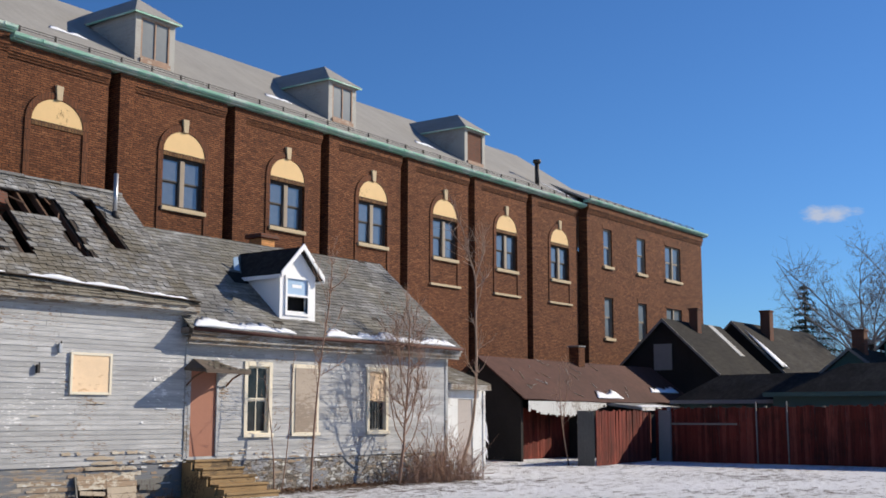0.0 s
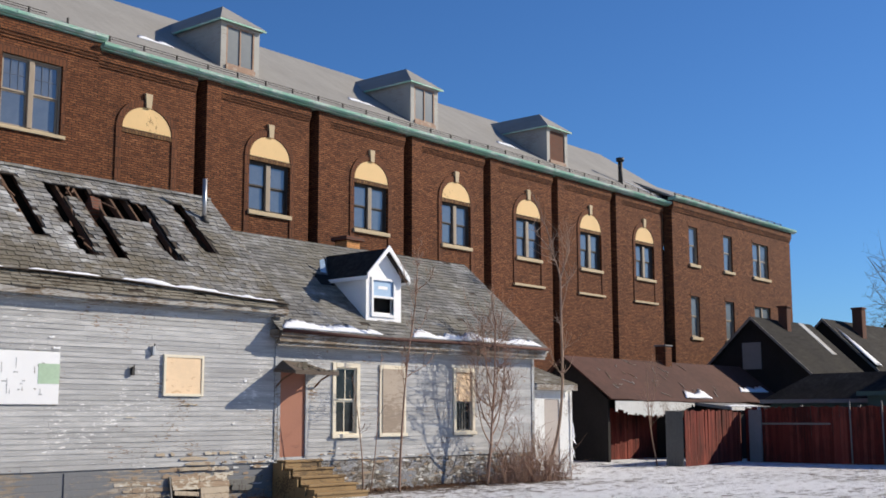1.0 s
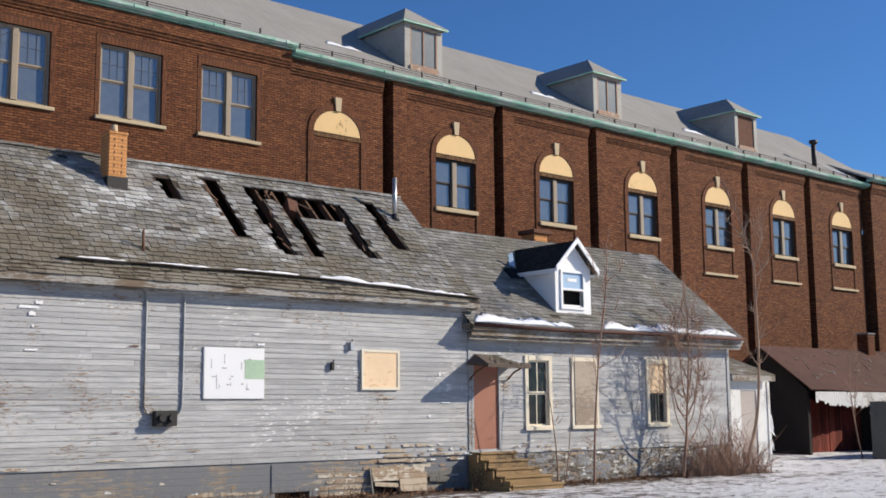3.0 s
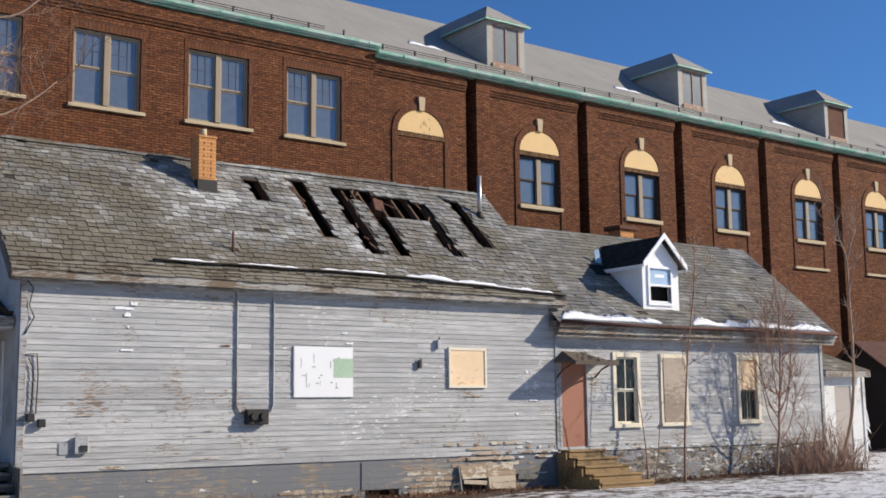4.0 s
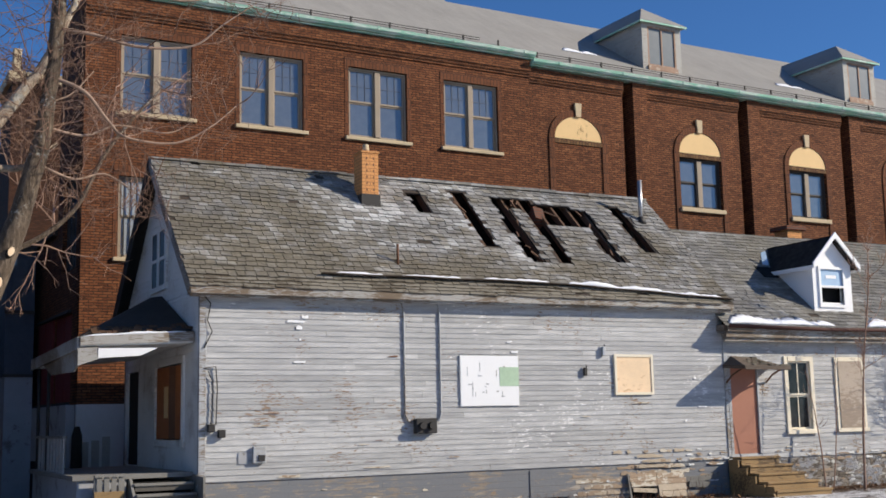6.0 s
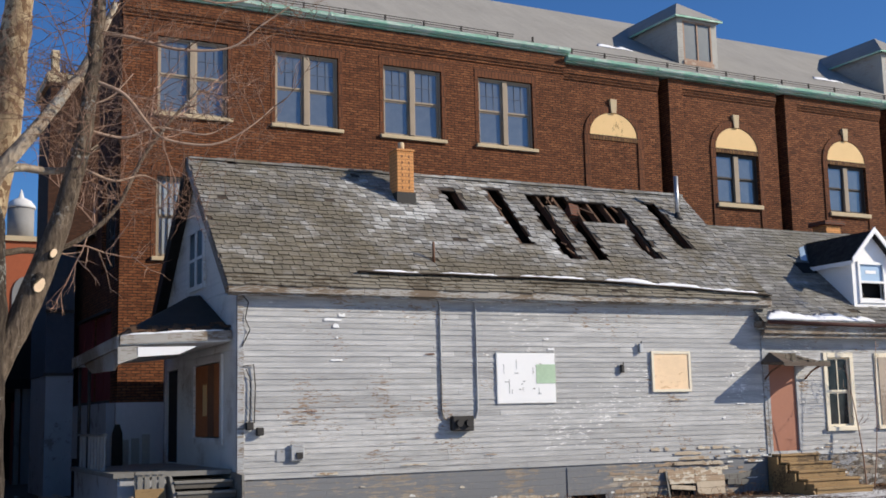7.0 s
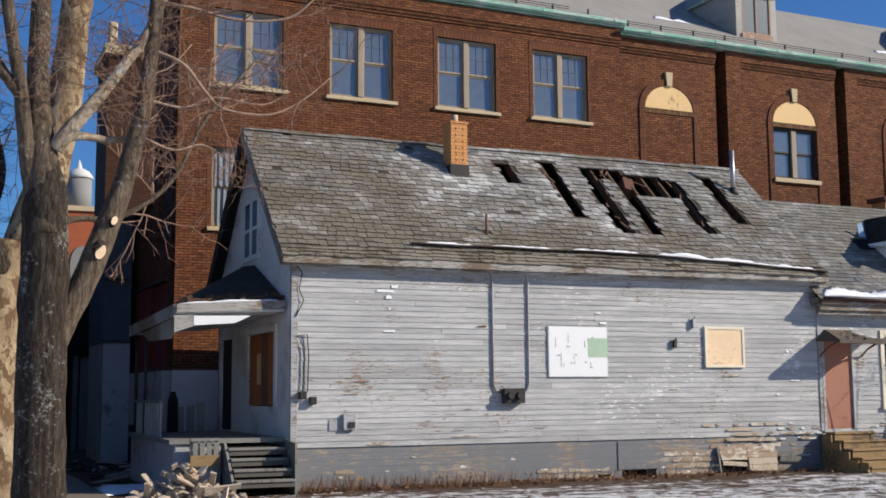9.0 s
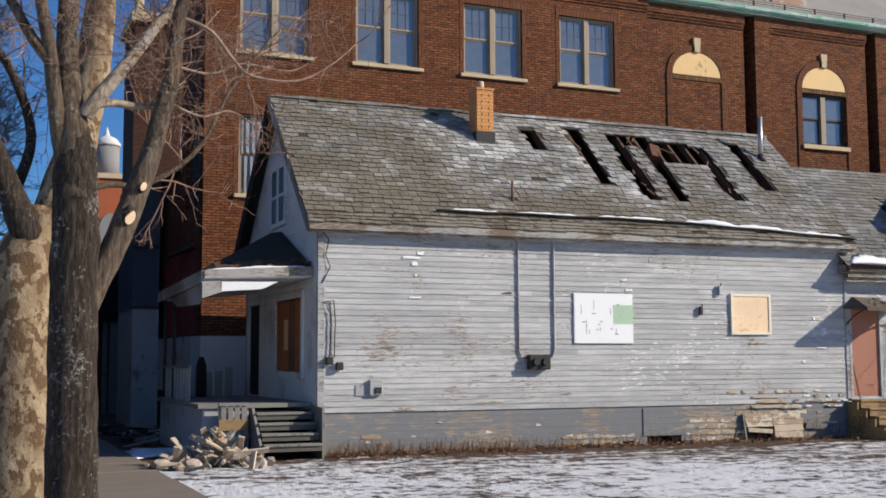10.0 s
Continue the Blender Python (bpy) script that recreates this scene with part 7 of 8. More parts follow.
# ---- neighbours beyond the fence ----
def gabled_house(name, x0, x1, yc, half, z_eave, z_ridge, wall_mat, roof_mat, label, over=0.3):
    """A house whose gable looks towards -x, the ridge along x."""
    h = thing(name, (0, 0, 0), 0, label, "house")
    side = facing_left(x0, yc + half)
    bm = bmesh.new()
    prism(bm, [(0, -0.1), (2 * half, -0.1), (2 * half, z_eave), (half, z_ridge - 0.1), (0, z_eave)], 0.2, side)
    part("gable_wall", bm, wall_mat, h)
    bm = bmesh.new()
    box(bm, x0 + 0.201, x1, yc - half, yc - half + 0.2, -0.1, z_eave)
    part("side_wall", bm, wall_mat, h)
    bm = bmesh.new()
    box(bm, x0 + 0.201, x1, yc + half - 0.2, yc + half, -0.1, z_eave)
    part("side_wall", bm, wall_mat, h)
    k = (z_ridge - z_eave) / half
    o = over * k
    for sg in (-1, 1):
        bm = bmesh.new()
        cs = [(x0 - over, yc + sg * (half + over), z_eave - o), (x1, yc + sg * (half + over), z_eave - o), (x1, yc, z_ridge), (x0 - over, yc, z_ridge)]
        quad_slab(bm, cs if sg < 0 else cs[::-1], 0.1)
        part("roof_slope", bm, roof_mat, h)
        bm = bmesh.new()
        cs = [(x0 - over - 0.03, yc + sg * (half + over), z_eave - o - 0.12), (x0 - over - 0.03, yc, z_ridge - 0.14), (x0 - over - 0.03, yc, z_ridge + 0.01), (x0 - over - 0.03, yc + sg * (half + over), z_eave - o + 0.02)]
        quad_slab(bm, cs, 0.03)
        part("rake_board", bm, M_GREYWOOD, h)
    return h


def chimney_on(h, x, y, z0, z1, w, mat):
    c = part("chimney", one_box(x - w / 2, x + w / 2, y - w / 2, y + w / 2, z0, z1, bevel=0.015), mat, h, "brick chimney")
    part("chimney_cap", one_box(x - w / 2 - 0.05, x + w / 2 + 0.05, y - w / 2 - 0.05, y + w / 2 + 0.05, z1 + 0.001, z1 + 0.1, bevel=0.015), mat, c)


def build_neighbours():
    # Gable walls of both houses are blackened for lying out of the sun.
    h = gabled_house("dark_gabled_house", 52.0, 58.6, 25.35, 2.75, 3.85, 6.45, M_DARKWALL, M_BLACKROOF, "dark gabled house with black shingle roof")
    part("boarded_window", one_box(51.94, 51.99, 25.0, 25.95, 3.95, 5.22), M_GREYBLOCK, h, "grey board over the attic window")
    chimney_on(h, 54.6, 24.95, 5.6, 7.02, 0.46, M_RBRICK)
    bm = bmesh.new()
    box(bm, 56.9, 57.5, -0.03, -0.01, 1.7, 4.1, at=Matrix.Translation((0, 22.35, 3.6)) @ Matrix.Rotation(radians(-46.6), 4, "X"))
    part("metal_strip", bm, M_TRIM_GREY, h, "pale metal flashing strip")
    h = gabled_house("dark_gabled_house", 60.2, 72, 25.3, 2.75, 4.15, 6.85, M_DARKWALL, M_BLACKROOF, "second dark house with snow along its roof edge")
    chimney_on(h, 63.2, 24.6, 5.8, 7.5, 0.55, M_RBRICK)
    bm = bmesh.new()
    ragged_strip(bm, 59.9, 60.7, lambda x: (Vector((x, 22.5, 4.27)), Vector((0, 0.73, 0.68)), Vector((0, -0.68, 0.73))), 4.8, 0.12, 0.1, 71)
    tagged(part("snow_strip", bm, M_SNOW), "strip of snow on a neighbour's roof", "snow", kind="stuff")
    # green garage
    g = thing("green_garage", (0, 0, 0), 0, "low dark green garage with charcoal shingles", "garage")
    x0, x1, ya, yb = 46.2, 50.5, 17.2, 21.9
    part("wall", one_box(x0, x0 + 0.15, ya, yb, -0.1, 2.42), M_GREEN, g)
    part("wall", one_box(x0 + 0.151, x1, yb - 0.15, yb, -0.1, 2.42), M_GREEN, g)
    bm = bmesh.new()
    e = 2.42
    A, B, C, D = (x0 - 0.3, yb + 0.3, e - 0.05), (x0 - 0.3, ya - 0.6, e + 0.06), (x1, ya - 0.6, e), (x1, yb + 0.3, e)
    R0, R1 = (48.2, yb - 1.0, 3.52), (48.2, ya - 0.6, 3.56)
    quad_slab(bm, [A, B, R1, R0][::1], 0.08)
    quad_slab(bm, [C, D, R0, R1], 0.08)
    quad_slab(bm, [D, A, R0], 0.08)
    part("roof", bm, M_BLACKROOF, g, "charcoal hipped roof")
    part("fascia", one_box(x0 - 0.34, x0 - 0.302, ya - 0.6, yb + 0.3, e - 0.16, e + 0.0), M_GREYBLOCK, g)
    k = thing("green_cottage", (0, 0, 0), 0, "low dark green cottage with charcoal hipped roof", "house")
    x0, x1, ya, yb = 45.2, 50.2, 9.0, 17.4
    part("wall", one_box(x0, x0 + 0.15, ya, yb, -0.1, 2.62), M_GREEN, k)
    part("wall", one_box(x0 + 0.151, x1, yb - 0.15, yb, -0.1, 2.62), M_GREEN, k)
    bm = bmesh.new()
    e = 2.66
    A, B, C, D = Vector((x0 - 0.3, yb + 0.3, e)), Vector((x0 - 0.3, ya, e)), Vector((x1 + 0.3, ya, e)), Vector((x1 + 0.3, yb + 0.3, e))
    R = Vector((47.4, 15.1, 3.85))
    R1 = Vector((47.4, 11.5, 3.85))
    quad_slab(bm, [A, B, R1, R], 0.08)
    quad_slab(bm, [C, D, R, R1], 0.08)
    quad_slab(bm, [D, A, R], 0.08)
    quad_slab(bm, [B, C, R1], 0.08)
    part("roof", bm, M_BLACKROOF, k, "charcoal hipped roof")
    part("fascia", one_box(x0 - 0.34, x0 - 0.302, ya, yb + 0.3, e - 0.15, e + 0.02), M_GREEN, k)
    bm = bmesh.new()
    tube(bm, [(48.0, 13.6, 3.4), (48.0, 13.6, 4.05)], [0.16, 0.16], 8)
    part("roof_vent", bm, M_IRON, k)
    h = gabled_house("green_gabled_house", 52.2, 60, 16.5, 1.7, 3.4, 4.75, M_GREEN, M_BLACKROOF, "dark green gabled house with a brick chimney")
    chimney_on(h, 53.2, 16.4, 4.4, 5.5, 0.55, M_RBRICK)
    gabled_house("green_gabled_house", 56.5, 66, 11.3, 5.0, 5.2, 9.8, M_GREEN, M_BLACKROOF, "tall dark green house with steep roof")
    # far church tower and the dark yard past the porch
    c = thing("church_tower", (0, 0, 0), 0, "distant orange brick church tower with pale lantern", "tower")
    part("shaft", one_box(6.5, 12.6, 95, 101, -0.1, 16.2), M_OBRICK, c, "orange-red brick shaft")
    bm = bmesh.new()
    prism(bm, arch_outline(10.3, 0.9, 12.0, 1.4) + [(9.4, 8.0), (11.2, 8.0)], 0.1, Matrix.Translation((0, 94.9, 0)))
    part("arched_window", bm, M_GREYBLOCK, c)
    part("cornice", one_box(6.3, 12.8, 94.8, 101.2, 16.2, 16.6), M_LIME, c)
    bm = bmesh.new()
    tube(bm, [(10.2, 98, 16.6), (10.2, 98, 19.3)], 1.05, 10)
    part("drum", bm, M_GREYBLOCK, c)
    bm = bmesh.new()
    tube(bm, [(10.2, 98, 19.3), (10.2, 98, 19.5), (10.2, 98, 19.9), (10.2, 98, 20.2), (10.2, 98, 20.9)], [1.15, 1.15, 0.85, 0.25, 0.03], 10)
    part("dome", bm, M_RENDER, c)
    t = thing("brick_tower", (0, 0, 0), 0, "dark brick tower with pale stone cap beyond the hall", "tower")
    part("shaft", one_box(7.2, 11.1, 58, 62, -0.1, 18.5), M_TOWERBRICK, t)
    part("cap", one_box(7.0, 11.3, 57.8, 62.2, 18.5, 19.0), M_LIME, t)
    for x in (7.2, 10.7):
        part("pinnacle", one_box(x, x + 0.4, 58, 58.4, 19.0, 20.2, bevel=0.05), M_LIME, t)
    y = thing("dark_outbuilding", (0, 0, 0), 0, "low dark open outbuilding across the yard", "shed")
    # Back wall and roof are near black to hold the open bay's shade.
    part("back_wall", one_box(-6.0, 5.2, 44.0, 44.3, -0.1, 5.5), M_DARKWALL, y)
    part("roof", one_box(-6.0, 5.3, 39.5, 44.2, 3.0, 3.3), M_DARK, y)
    part("post", one_box(4.02, 4.18, 39.6, 39.76, -0.1, 3.0), M_GREYWOOD, y)
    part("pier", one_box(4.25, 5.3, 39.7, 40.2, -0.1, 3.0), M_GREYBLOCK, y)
    part("red_door", one_box(4.0, 4.5, 40.4, 40.45, -0.1, 2.6), M_PURPLE, y)


def add_lane_shade():
    """An added block across the side lane, never in view, that keeps open-sky light off the lane."""
    n = thing("lane_shade_block", (0, 0, 0), 0, "added unseen block that shades the side lane", "house")
    part("wall", one_box(-9.0, -3.2, 21.0, 48.0, -0.1, 10.0), M_DARKWALL, n)
    part("roof", one_box(-9.2, -3.0, 20.8, 48.2, 10.0, 10.3), M_BLACKROOF, n)


add_lane_shade()
build_porch()
build_pavement()
build_sheds()
build_fence()
build_neighbours()

# ---- trees ----
def wander(rnd, start, way, length, n, bend=0.25, lift=0.0):
    """Points of a crooked branch."""
    pts, d = [Vector(start)], Vector(way).normalized()
    for _ in range(n):
        d = (d + Vector((rnd.uniform(-bend, bend), rnd.uniform(-bend, bend), rnd.uniform(-bend, bend) + lift))).normalized()
        pts.append(pts[-1] + d * length / n)
    return pts


def spray(bm, rnd, path, r0, depth, count, length, lift=0.05, flat=0.6, bend=0.3, rmin=0.0025):
    """Twigs off a path, and smaller twigs off those."""
    for _ in range(count):
        k = rnd.uniform(0.25, 1.0) * (len(path) - 1)
        i = min(int(k), len(path) - 2)
        p = path[i].lerp(path[i + 1], k - i)
        d = (path[i + 1] - path[i]).normalized()
        side = Vector((rnd.gauss(0, 1), rnd.gauss(0, flat), rnd.gauss(0, 1))).normalized()
        way = (d * rnd.uniform(0.3, 0.9) + side * 0.9 + Vector((0, 0, lift * 3))).normalized()
        ln = length * rnd.uniform(0.45, 1.15)
        n = 4 if depth else 3
        sub = wander(rnd, p, way, ln, n, bend, lift)
        r = max(rmin, r0 * rnd.uniform(0.4, 0.7))
        tube(bm, sub, [r * (1 - 0.7 * j / n) for j in range(n + 1)], 4 if r < 0.01 else 5, cap=False)
        if depth:
            spray(bm, rnd, sub, r, depth - 1, max(2, int(count * 0.5)), ln * 0.6, lift, flat, bend, rmin)


def limb(name, pts, radii, mat, parent, sides=12, knots=0.0, seed=0, label=""):
    """A limb along given points, smoothed, with a slightly knobbly skin."""
    fine, rr = [], []
    P = [Vector(p) for p in pts]
    for i in range(len(P) - 1):
        a, b, c, d = P[max(i - 1, 0)], P[i], P[i + 1], P[min(i + 2, len(P) - 1)]
        for k in range(5):
            t = k / 5
            fine.append(0.5 * ((2 * b) + (c - a) * t + (2 * a - 5 * b + 4 * c - d) * t * t + (3 * b - a - 3 * c + d) * t ** 3))
            rr.append(radii[i] + (radii[i + 1] - radii[i]) * t)
    fine.append(P[-1])
    rr.append(radii[-1])
    bm = bmesh.new()
    tube(bm, fine, rr, sides)
    if knots:
        for v in bm.verts:
            v.co += Vector((noise.noise(v.co * 6 + Vector((seed, 0, 0))), noise.noise(v.co * 6 + Vector((0, seed, 0))), 0)) * knots
    return part(name, bm, mat, parent, label), fine


def build_big_trees():
    rnd = random.Random(101)
    t = thing("street_tree", (0.56, 9.0, 0), 0, "bare street tree with grey-brown furrowed bark", "tree")
    Y = 9.0

    def at(*pts):
        return [Vector((x - 0.56, 0.0 + dy, z)) for x, z, dy in pts]
    tr, p0 = limb("trunk", at((0.60, -0.1, 0), (0.585, 0.35, 0), (0.565, 1.2, 0), (0.555, 2.0, 0), (0.555, 2.6, 0), (0.545, 3.05, 0), (0.545, 3.35, 0.0), (0.54, 3.55, 0.03)), [0.27, 0.205, 0.185, 0.18, 0.178, 0.165, 0.135, 0.05], M_BARK, t, 18, 0.025, 1)
    _, a = limb("limb", at((0.55, 2.9, -0.02), (0.52, 3.4, 0.0), (0.47, 3.95, 0.06), (0.48, 4.8, 0.2), (0.52, 6.2, 0.3)), [0.155, 0.118, 0.085, 0.075, 0.05], M_LIMB, t, 12, 0.012, 2)
    _, a2 = limb("limb", at((0.46, 3.2, 0), (0.38, 3.65, -0.05), (0.33, 4.0, -0.1), (0.22, 4.6, -0.2), (0.15, 5.6, -0.3)), [0.075, 0.06, 0.05, 0.045, 0.03], M_LIMB, t, 10, 0.008, 3)
    _, a3 = limb("limb", at((0.34, 3.92, -0.1), (0.2, 4.1, -0.1), (0.0, 4.45, -0.05), (-0.3, 4.8, 0)), [0.045, 0.04, 0.035, 0.025], M_LIMB, t, 8)
    _, b = limb("limb", at((0.60, 2.0, 0), (0.72, 2.3, 0.0), (0.86, 2.62, 0), (0.97, 2.92, 0), (1.12, 3.38, 0.02), (1.24, 3.9, 0.05), (1.32, 4.5, 0.1), (1.38, 5.3, 0.15), (1.42, 6.3, 0.2)), [0.10, 0.10, 0.098, 0.095, 0.078, 0.068, 0.06, 0.055, 0.04], M_LIMB, t, 12, 0.012, 4)
    _, c = limb("limb", at((0.60, 3.55, -0.03), (0.68, 3.68, -0.06), (0.90, 3.98, -0.02), (1.1, 4.28, 0.04), (1.27, 4.56, 0.1), (1.5, 5.1, 0.15)), [0.064, 0.060, 0.050, 0.045, 0.038, 0.022], M_PALELIMB, t, 10, 0.006, 5)
    _, c2 = limb("limb", at((0.70, 3.66, 0.03), (0.82, 3.69, 0.08), (1.0, 3.69, 0.14), (1.17, 3.74, 0.2), (1.4, 3.95, 0.25)), [0.034, 0.032, 0.028, 0.024, 0.012], M_PALELIMB, t, 8, 0.006, 6)
    # sawn stubs
    for x, z, dx, dz, r in ((1.01, 3.0, 0.05, 0.03, 0.026), (0.925, 2.82, 0.05, -0.08, 0.042)):
        bm = bmesh.new()
        s = Vector((x - 0.56, -0.05, z))
        tube(bm, [s, s + Vector((dx * 0.35, -0.06, dz * 0.35))], [r * 1.25, r], 10)
        along = Vector((0.38, 0, 0.925))
        for v in bm.verts:
            v.co += along * ((v.co - s).dot(along) * 0.6)
        k = part("sawn_stub", bm, M_BARK, t)
        bm = bmesh.new()
        q = s + Vector((dx * 0.35, -0.06, dz * 0.35))
        tube(bm, [q + Vector((0, 0.004, 0)), q + Vector((dx * 0.02, -0.008, dz * 0.02))], r * 0.86, 10)
        for v in bm.verts:
            v.co += along * ((v.co - s).dot(along) * 0.6)
        for face in bm.faces:
            face.smooth = False
        part("cut_face", bm, M_PLY, k, "pale sawn wood")
    # drooping pale side branches with their twigs
    drooping = [
        [(1.34, 4.83, 0.1), (1.61, 4.80, 0.05), (1.97, 4.73, 0.0), (2.38, 4.78, -0.05), (2.62, 4.98, -0.1), (2.87, 5.18, -0.1)],
        [(1.33, 4.42, 0.08), (1.55, 4.31, 0.0), (1.73, 4.10, 0.0), (1.88, 3.98, 0.0), (2.25, 3.97, 0.0), (2.53, 4.12, 0.0), (2.77, 4.34, 0.0)],
        [(1.26, 4.02, 0.05), (1.57, 3.99, 0.1), (1.84, 4.11, 0.15), (2.25, 4.10, 0.2), (2.48, 4.24, 0.2)],
        [(1.10, 4.04, 0.3), (1.31, 4.26, 0.3), (1.50, 4.37, 0.3), (1.67, 4.58, 0.3)],
        [(1.2, 3.75, 0.1), (1.5, 3.65, 0.15), (1.75, 3.72, 0.2), (1.95, 3.62, 0.2)],
        [(1.36, 5.2, 0.1), (1.8, 5.3, 0.0), (2.3, 5.2, 0.1), (2.9, 5.4, 0.1), (3.3, 5.6, 0.1)],
    ]
    for k, d in enumerate(drooping):
        r0 = 0.017 if k < 2 else 0.013
        _, path = limb("side_branch", at(*d), [r0 * (1 - 0.75 * i / (len(d) - 1)) for i in range(len(d))], M_TWIG, t, 7, 0.004, k)
        bm = bmesh.new()
        spray(bm, rnd, path, r0 * 0.5, 2, 11, 0.55, 0.03, bend=0.34, rmin=0.0024)
        tagged(part("twig_spray", bm, M_FINETWIG, t), kind="stuff")
    for path, count, ln in ((b[16:], 17, 0.7), (c[8:], 15, 0.62), (c2[8:], 9, 0.45), (a[6:], 9, 0.55), (a2[6:], 9, 0.55), (a3[4:], 9, 0.5), (b[22:30], 12, 0.8)):
        bm = bmesh.new()
        spray(bm, rnd, path, 0.011, 2, count, ln * 1.15, 0.0, bend=0.34, rmin=0.0024)
        tagged(part("twig_spray", bm, M_FINETWIG, t), kind="stuff")
    # mottled plane tree just behind
    s = thing("plane_tree", (0.35, 11.5, 0), 0, "big bare plane tree with mottled cream bark", "tree")

    def pt(*pts):
        return [Vector((x - 0.35, dy, z)) for x, z, dy in pts]
    limb("trunk", pt((0.34, -0.1, 0), (0.33, 0.5, 0), (0.32, 1.4, 0), (0.30, 2.1, 0), (0.33, 2.62, 0), (0.50, 3.1, 0.1)), [0.46, 0.37, 0.33, 0.31, 0.30, 0.2], M_SYCAMORE, s, 18, 0.03, 7)
    limb("limb", pt((0.45, 2.7, 0.1), (0.66, 3.4, 0.1), (0.83, 4.1, 0.1), (0.93, 4.9, 0.1), (1.0, 5.8, 0.1), (1.1, 7.2, 0.1)), [0.22, 0.20, 0.17, 0.155, 0.14, 0.11], M_SYCAMORE, s, 16, 0.02, 8)
    limb("limb", pt((0.42, 2.7, -0.05), (0.27, 3.02, -0.1), (0.07, 3.5, -0.1), (-0.15, 4.1, -0.1), (-0.5, 5.2, 0)), [0.19, 0.15, 0.11, 0.09, 0.06], M_BARK, s, 12, 0.015, 9)
    _, q = limb("limb", pt((0.75, 3.35, 0.2), (1.1, 3.45, 0.3), (1.5, 3.5, 0.4), (2.0, 3.9, 0.4), (2.35, 4.6, 0.4), (2.9, 5.3, 0.5)), [0.04, 0.033, 0.028, 0.024, 0.02, 0.012], M_LIMB, s, 10, 0.01, 10)
    _, q2 = limb("limb", pt((0.2, 3.3, 0.2), (0.35, 3.9, 0.3), (0.1, 4.6, 0.3), (-0.4, 5.2, 0.3)), [0.06, 0.05, 0.04, 0.03], M_BARK, s, 8)
    for path, n, ln in ((q[6:], 15, 0.8), (q2, 11, 0.7)):
        bm = bmesh.new()
        spray(bm, rnd, path, 0.018, 2, n, ln, -0.02)
        tagged(part("twig_spray", bm, M_REDTWIG, s), kind="stuff")
    # thin far twigs against the sky at the edge of the view
    f = thing("bare_tree", (-0.6, 34.0, 0), 0, "slender bare tree beyond the yard", "tree")
    bm = bmesh.new()
    path = wander(rnd, (0, 0, 0), (0.05, 0, 1), 11, 9, 0.1, 0.05)
    tube(bm, path, [0.22 - 0.02 * i for i in range(10)], 8)
    part("trunk", bm, M_BARK, f)
    bm = bmesh.new()
    spray(bm, rnd, path[2:], 0.05, 2, 34, 3.2, 0.03, 1.0)
    tagged(part("twig_spray", bm, M_FARTWIG, f), kind="stuff")


def sapling(name, base, stems, mat, label, seed, twigs=10, length=0.6, depth=1, group="saplings by the house"):
    rnd = random.Random(seed)
    t = thing(name, base, 0, label, "tree", group)
    for pts, r in stems:
        P = [Vector(p) - Vector(base) for p in pts]
        _, path = limb("stem", P, [r * (1 - 0.7 * i / (len(P) - 1)) for i in range(len(P))], mat, t, 7, 0.004, seed)
        bm = bmesh.new()
        spray(bm, rnd, path[len(path) // 4:], r * 0.55, depth, int(twigs * 1.3), length * 1.1, 0.12, 0.7, 0.25, 0.0048)
        tagged(part("twig_spray", bm, mat, t), kind="stuff")
    return t


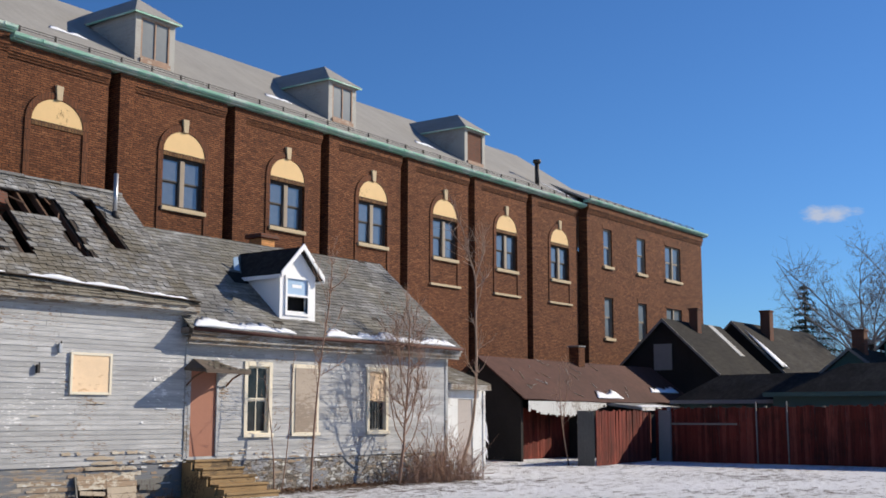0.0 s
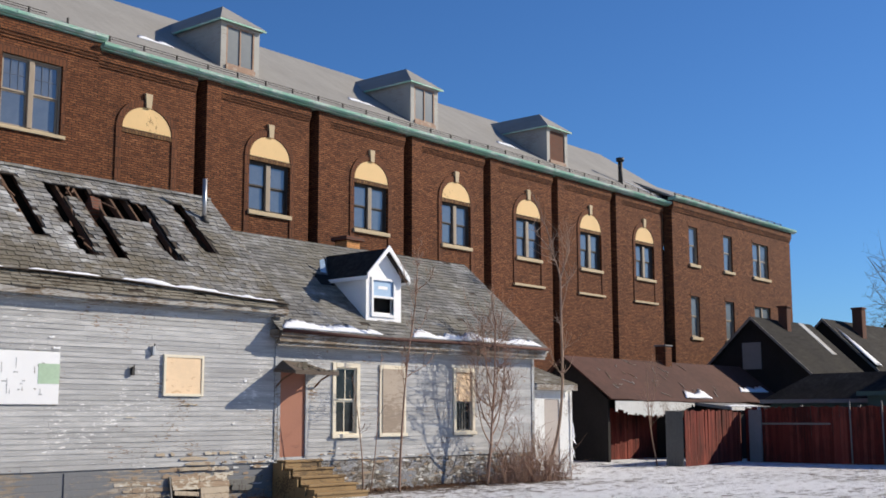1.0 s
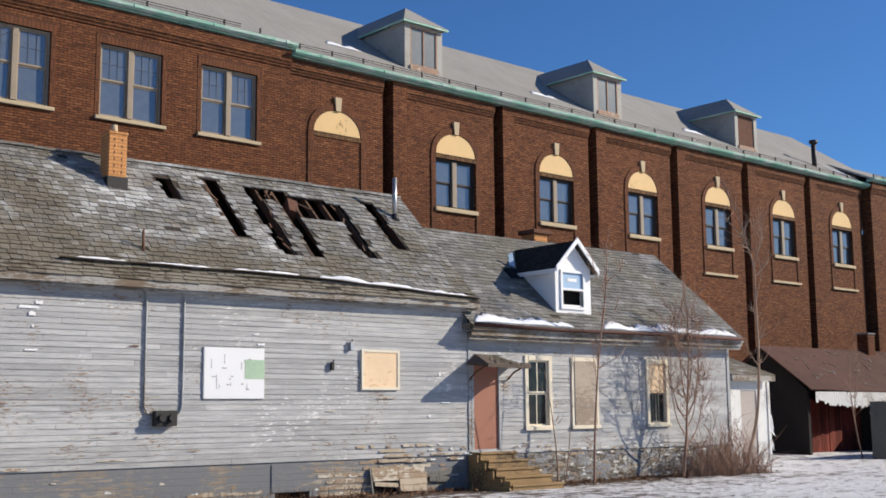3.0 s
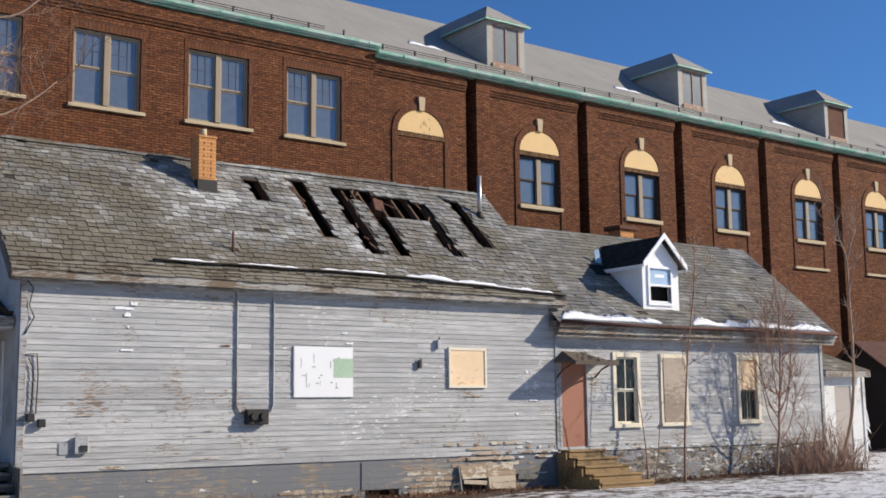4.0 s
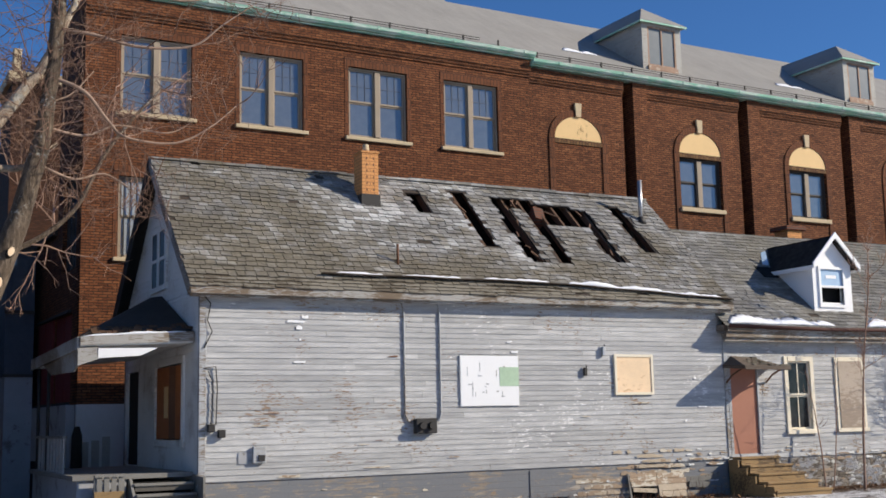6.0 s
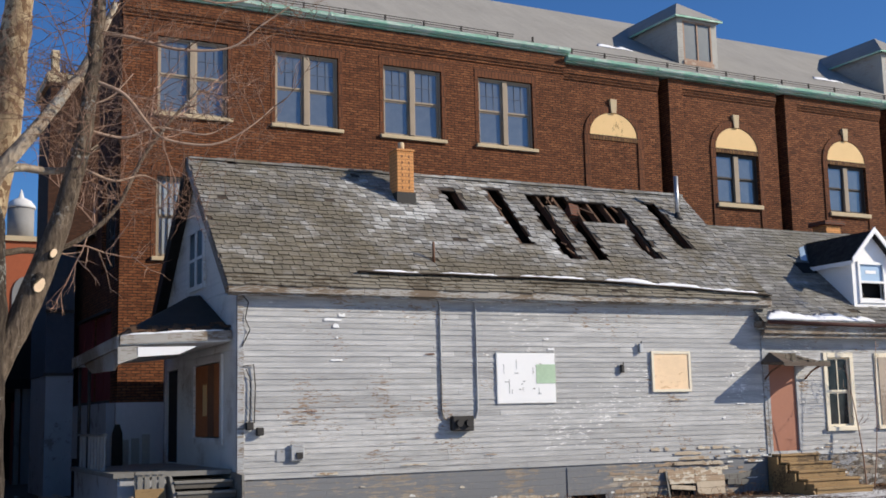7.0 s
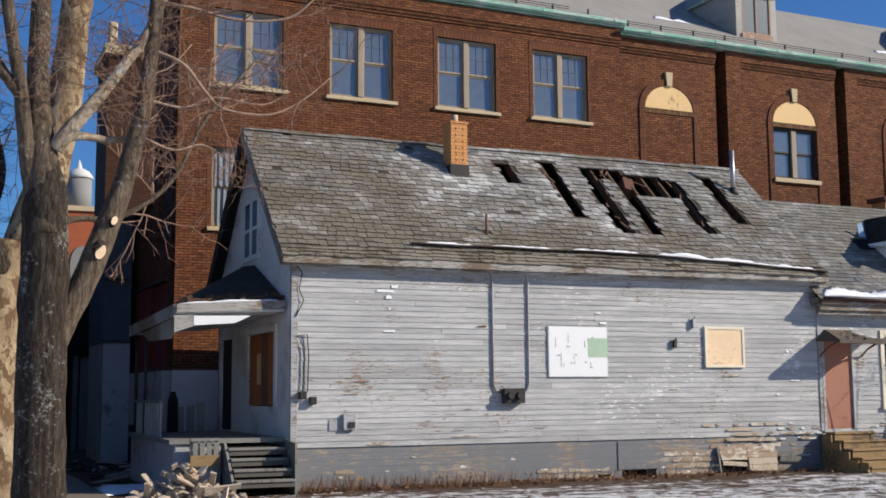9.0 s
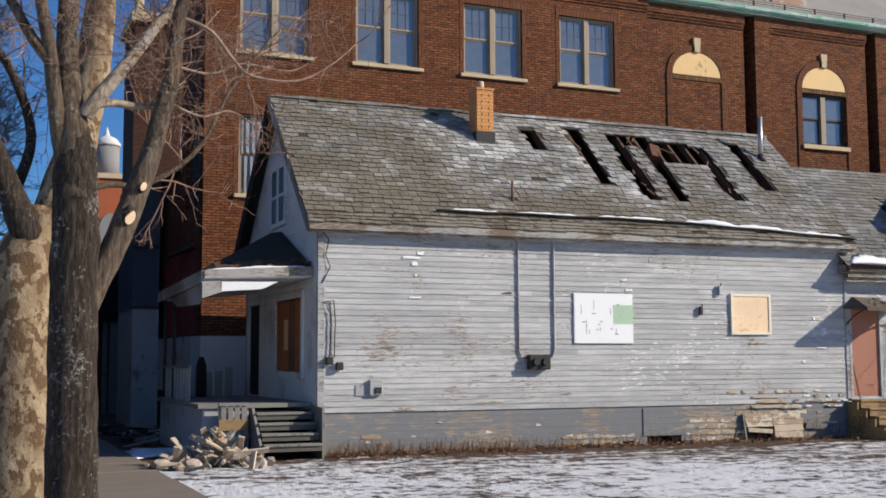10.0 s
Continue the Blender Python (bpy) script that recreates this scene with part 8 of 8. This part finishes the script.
def build_saplings():
    y = 19.5
    # One of these two stems is drawn for the next sapling's shadow.
    sapling("sapling", (19.8, y, 0), [([(19.8, y, -0.05), (19.75, y, 0.8), (19.6, y, 1.8), (19.40, y, 2.7)], 0.020), ([(20.12, y + 0.1, -0.05), (20.2, y, 1.0), (20.3, y, 2.2), (20.38, y, 3.3)], 0.016)], M_REDTWIG, "thin bare sapling by the house, one of two stems drawn for a shadow", 1, 4, 0.4, 1)
    sapling("sapling", (21.02, y, 0), [([(21.02, y, -0.05), (21.06, y, 0.9), (21.16, y, 2.0), (21.30, y, 3.1), (21.5, y - 0.05, 4.4), (21.55, y - 0.1, 5.3)], 0.034)], M_REDTWIG, "slim bare sapling with pale brown bark", 2, 10, 0.8, 2)
    w = 19.7
    fan = [([(24.62, w, -0.05), (24.70, w, 0.5), (24.80, w, 1.0), (24.83, w, 1.45), (24.92, w, 2.2), (25.0, w, 3.2), (25.05, w, 4.4)], 0.048)]
    for x, low, dx, dy, top in ((24.72, 0.75, 0.85, 0.0, 2.3), (24.78, 1.05, -0.75, -0.1, 2.75), (24.8, 1.2, 0.75, 0.1, 3.1), (24.83, 1.4, -0.6, 0.1, 3.4), (24.84, 1.5, 0.5, -0.1, 3.7), (24.88, 1.85, -0.42, -0.1, 3.9), (24.92, 2.15, 0.4, 0.1, 4.1), (24.95, 2.5, -0.35, 0.1, 4.3)):
        fan.append(([(x, w, low), (x + dx * 0.5, w + dy * 0.5, low + (top - low) * 0.22), (x + dx * 0.85, w + dy, low + (top - low) * 0.6), (x + dx, w + dy, top)], 0.019))
    sapling("sapling", (24.62, w, 0), fan, M_REDTWIG, "bushy bare sapling with reddish bark", 3, 13, 0.8, 1)
    sapling("young_tree", (29.65, 21.25, 0.1), [([(29.62, 21.3, 0.0), (29.75, 21.3, 0.45), (30.12, 21.3, 1.25), (30.33, 21.3, 2.2), (30.42, 21.3, 3.4), (30.39, 21.3, 5.0), (30.35, 21.3, 6.2), (29.85, 21.3, 7.0)], 0.066), ([(30.37, 21.3, 6.0), (30.6, 21.3, 6.5), (30.95, 21.3, 7.1)], 0.03)], M_TWIG, "tall curved young tree before the white lean-to", 4, 9, 1.2, 1)
    sapling("sapling", (37.0, 21.9, 0), [([(37.0, 21.9, 0.0), (36.7, 21.9, 1.0), (36.5, 21.9, 2.0), (36.45, 21.9, 3.5)], 0.03), ([(36.6, 21.9, 1.6), (36.9, 21.9, 2.5), (37.0, 21.9, 3.6)], 0.018)], M_REDTWIG, "thin bare sapling by the red doors", 5, 9, 0.6)
    rnd = random.Random(44)
    t = thing("shrub", (26.0, 19.6, 0), 0, "tangled reddish bare shrub at the house corner", "shrub")
    bm = bmesh.new()
    for k in range(330):
        b = Vector((min(1.75, rnd.gauss(0.35, 0.95)), rnd.uniform(-0.45, 0.45), -0.05))
        h = rnd.uniform(0.3, 2.0) * max(0.3, 1.1 - 0.42 * abs(b.x - 0.3))
        path = wander(rnd, b, (rnd.uniform(-1, 1), rnd.uniform(-0.5, 0.5), 1), h, 4, 0.35, 0.0)
        tube(bm, path, [0.009, 0.008, 0.007, 0.005, 0.004], 4, cap=False)
        spray(bm, rnd, path, 0.007, 0, 4, 0.42, 0.0, bend=0.4)
    tagged(part("stem_spray", bm, M_REDTWIG, t), kind="stuff")
    # dead weeds along the house foot
    w = tagged(new("dead_weeds", mesh_of(weeds(rnd), "dead_weeds")), "dry brown weeds and leaves along the house foot", "weeds", kind="stuff")
    w.data.materials.append(plain("dry_leaves", (0.20, 0.105, 0.055), 0.9, amount=0.4))


def weeds(rnd):
    bm = bmesh.new()
    for k in range(2600):
        x = rnd.uniform(5.9, 28.5)
        y = 20.28 - abs(rnd.gauss(0, 0.32))
        if 17.5 < x < 19.6:
            continue
        s = rnd.uniform(0.02, 0.055)
        d = Vector((rnd.uniform(-1, 1), rnd.uniform(-1, 1), rnd.uniform(0, 0.6))).normalized() * s
        e = Vector((rnd.uniform(-1, 1), rnd.uniform(-1, 1), rnd.uniform(-0.3, 0.6))).normalized() * s * 0.6
        p = Vector((x, y, height(x, y) + rnd.uniform(0.01, 0.06)))
        bm.faces.new([bm.verts.new(q) for q in (p - d, p + e, p + d, p - e)])
    for k in range(1500):
        x = 5.9 + abs(rnd.gauss(0, 3.2)) if k < 900 else rnd.uniform(5.9, 28.5)
        y = 20.25 - abs(rnd.gauss(0, 0.22))
        if 17.5 < x < 19.6:
            continue
        path = wander(rnd, (x, y, -0.03), (rnd.uniform(-0.7, 0.7), rnd.uniform(-0.5, 0.2), 1), rnd.uniform(0.06, 0.34), 3, 0.3)
        tube(bm, path, [0.005, 0.004, 0.003, 0.002], 3, cap=False)
    return bm


def build_far_trees():
    rnd = random.Random(55)
    s = thing("spruce", (80, 28.4, 0), 0, "dark spruce standing beyond the roofs", "tree")
    bm = bmesh.new()
    tube(bm, [(0, 0, 0), (0, 0, 5), (0, 0, 10.9)], [0.25, 0.16, 0.03], 7)
    part("trunk", bm, M_BARK, s)
    bm = bmesh.new()
    z = 3.0
    while z < 10.7:
        reach = 4.6 * (1 - (z - 2.5) / 8.4) ** 1.05 + 0.12
        for k in range(13):
            a = rnd.uniform(0, 2 * pi)
            ln = reach * rnd.choice((0.4, 0.55, 0.7, 0.9, 1.2))
            tip = Vector((cos(a) * ln, sin(a) * ln, z - 0.15 * ln + rnd.uniform(-0.1, 0.15)))
            root = Vector((0, 0, z))
            n = max(3, int(ln * 7))
            for i in range(1, n + 1):
                c = root.lerp(tip, i / n)
                for m in range(3):
                    d = Vector((rnd.uniform(-1, 1), rnd.uniform(-1, 1), rnd.uniform(-0.7, 0.3))).normalized() * rnd.uniform(0.12, 0.24)
                    e = Vector((rnd.uniform(-1, 1), rnd.uniform(-1, 1), rnd.uniform(-1, 0.4))).normalized() * 0.07
                    bm.faces.new([bm.verts.new(q) for q in (c, c + d * 0.5 + e, c + d, c + d * 0.5 - e)])
        z += rnd.uniform(0.34, 0.46)
    tagged(part("needles", bm, M_SPRUCE, s), kind="stuff")
    for base, hgt, sd in (((80, 23.3, 0), 14.5, 3), ((92, 23.0, 0), 16.0, 4), ((86, 26.5, 0), 13.0, 5)):
        rn = random.Random(sd)
        t = thing("bare_tree", base, 0, "wide bare grey tree beyond the roofs", "tree", "far bare trees")
        bm = bmesh.new()
        trunk = wander(rn, (0, 0, 0), (0, 0.03, 1), hgt * 0.45, 4, 0.06)
        tube(bm, trunk, [0.42, 0.38, 0.34, 0.30, 0.26], 8)
        part("trunk", bm, M_BARK, t)
        bm = bmesh.new()
        for k in range(16):
            a = 2 * pi * k / 16 + rn.uniform(-0.3, 0.3)
            path = wander(rn, trunk[rn.choice((2, 3, 4))], (cos(a) * 0.9, sin(a) * 0.9, rn.uniform(0.35, 1.1)), hgt * rn.uniform(0.4, 0.62), 6, 0.22, 0.06)
            tube(bm, path, [0.09 - 0.012 * i for i in range(7)], 5, cap=False)
            spray(bm, rn, path, 0.035, 2, 13, 2.4, 0.05, 1.0, 0.26, 0.007)
        tagged(part("branch_spray", bm, M_FARTWIG, t), kind="stuff")


build_big_trees()
build_saplings()
build_far_trees()
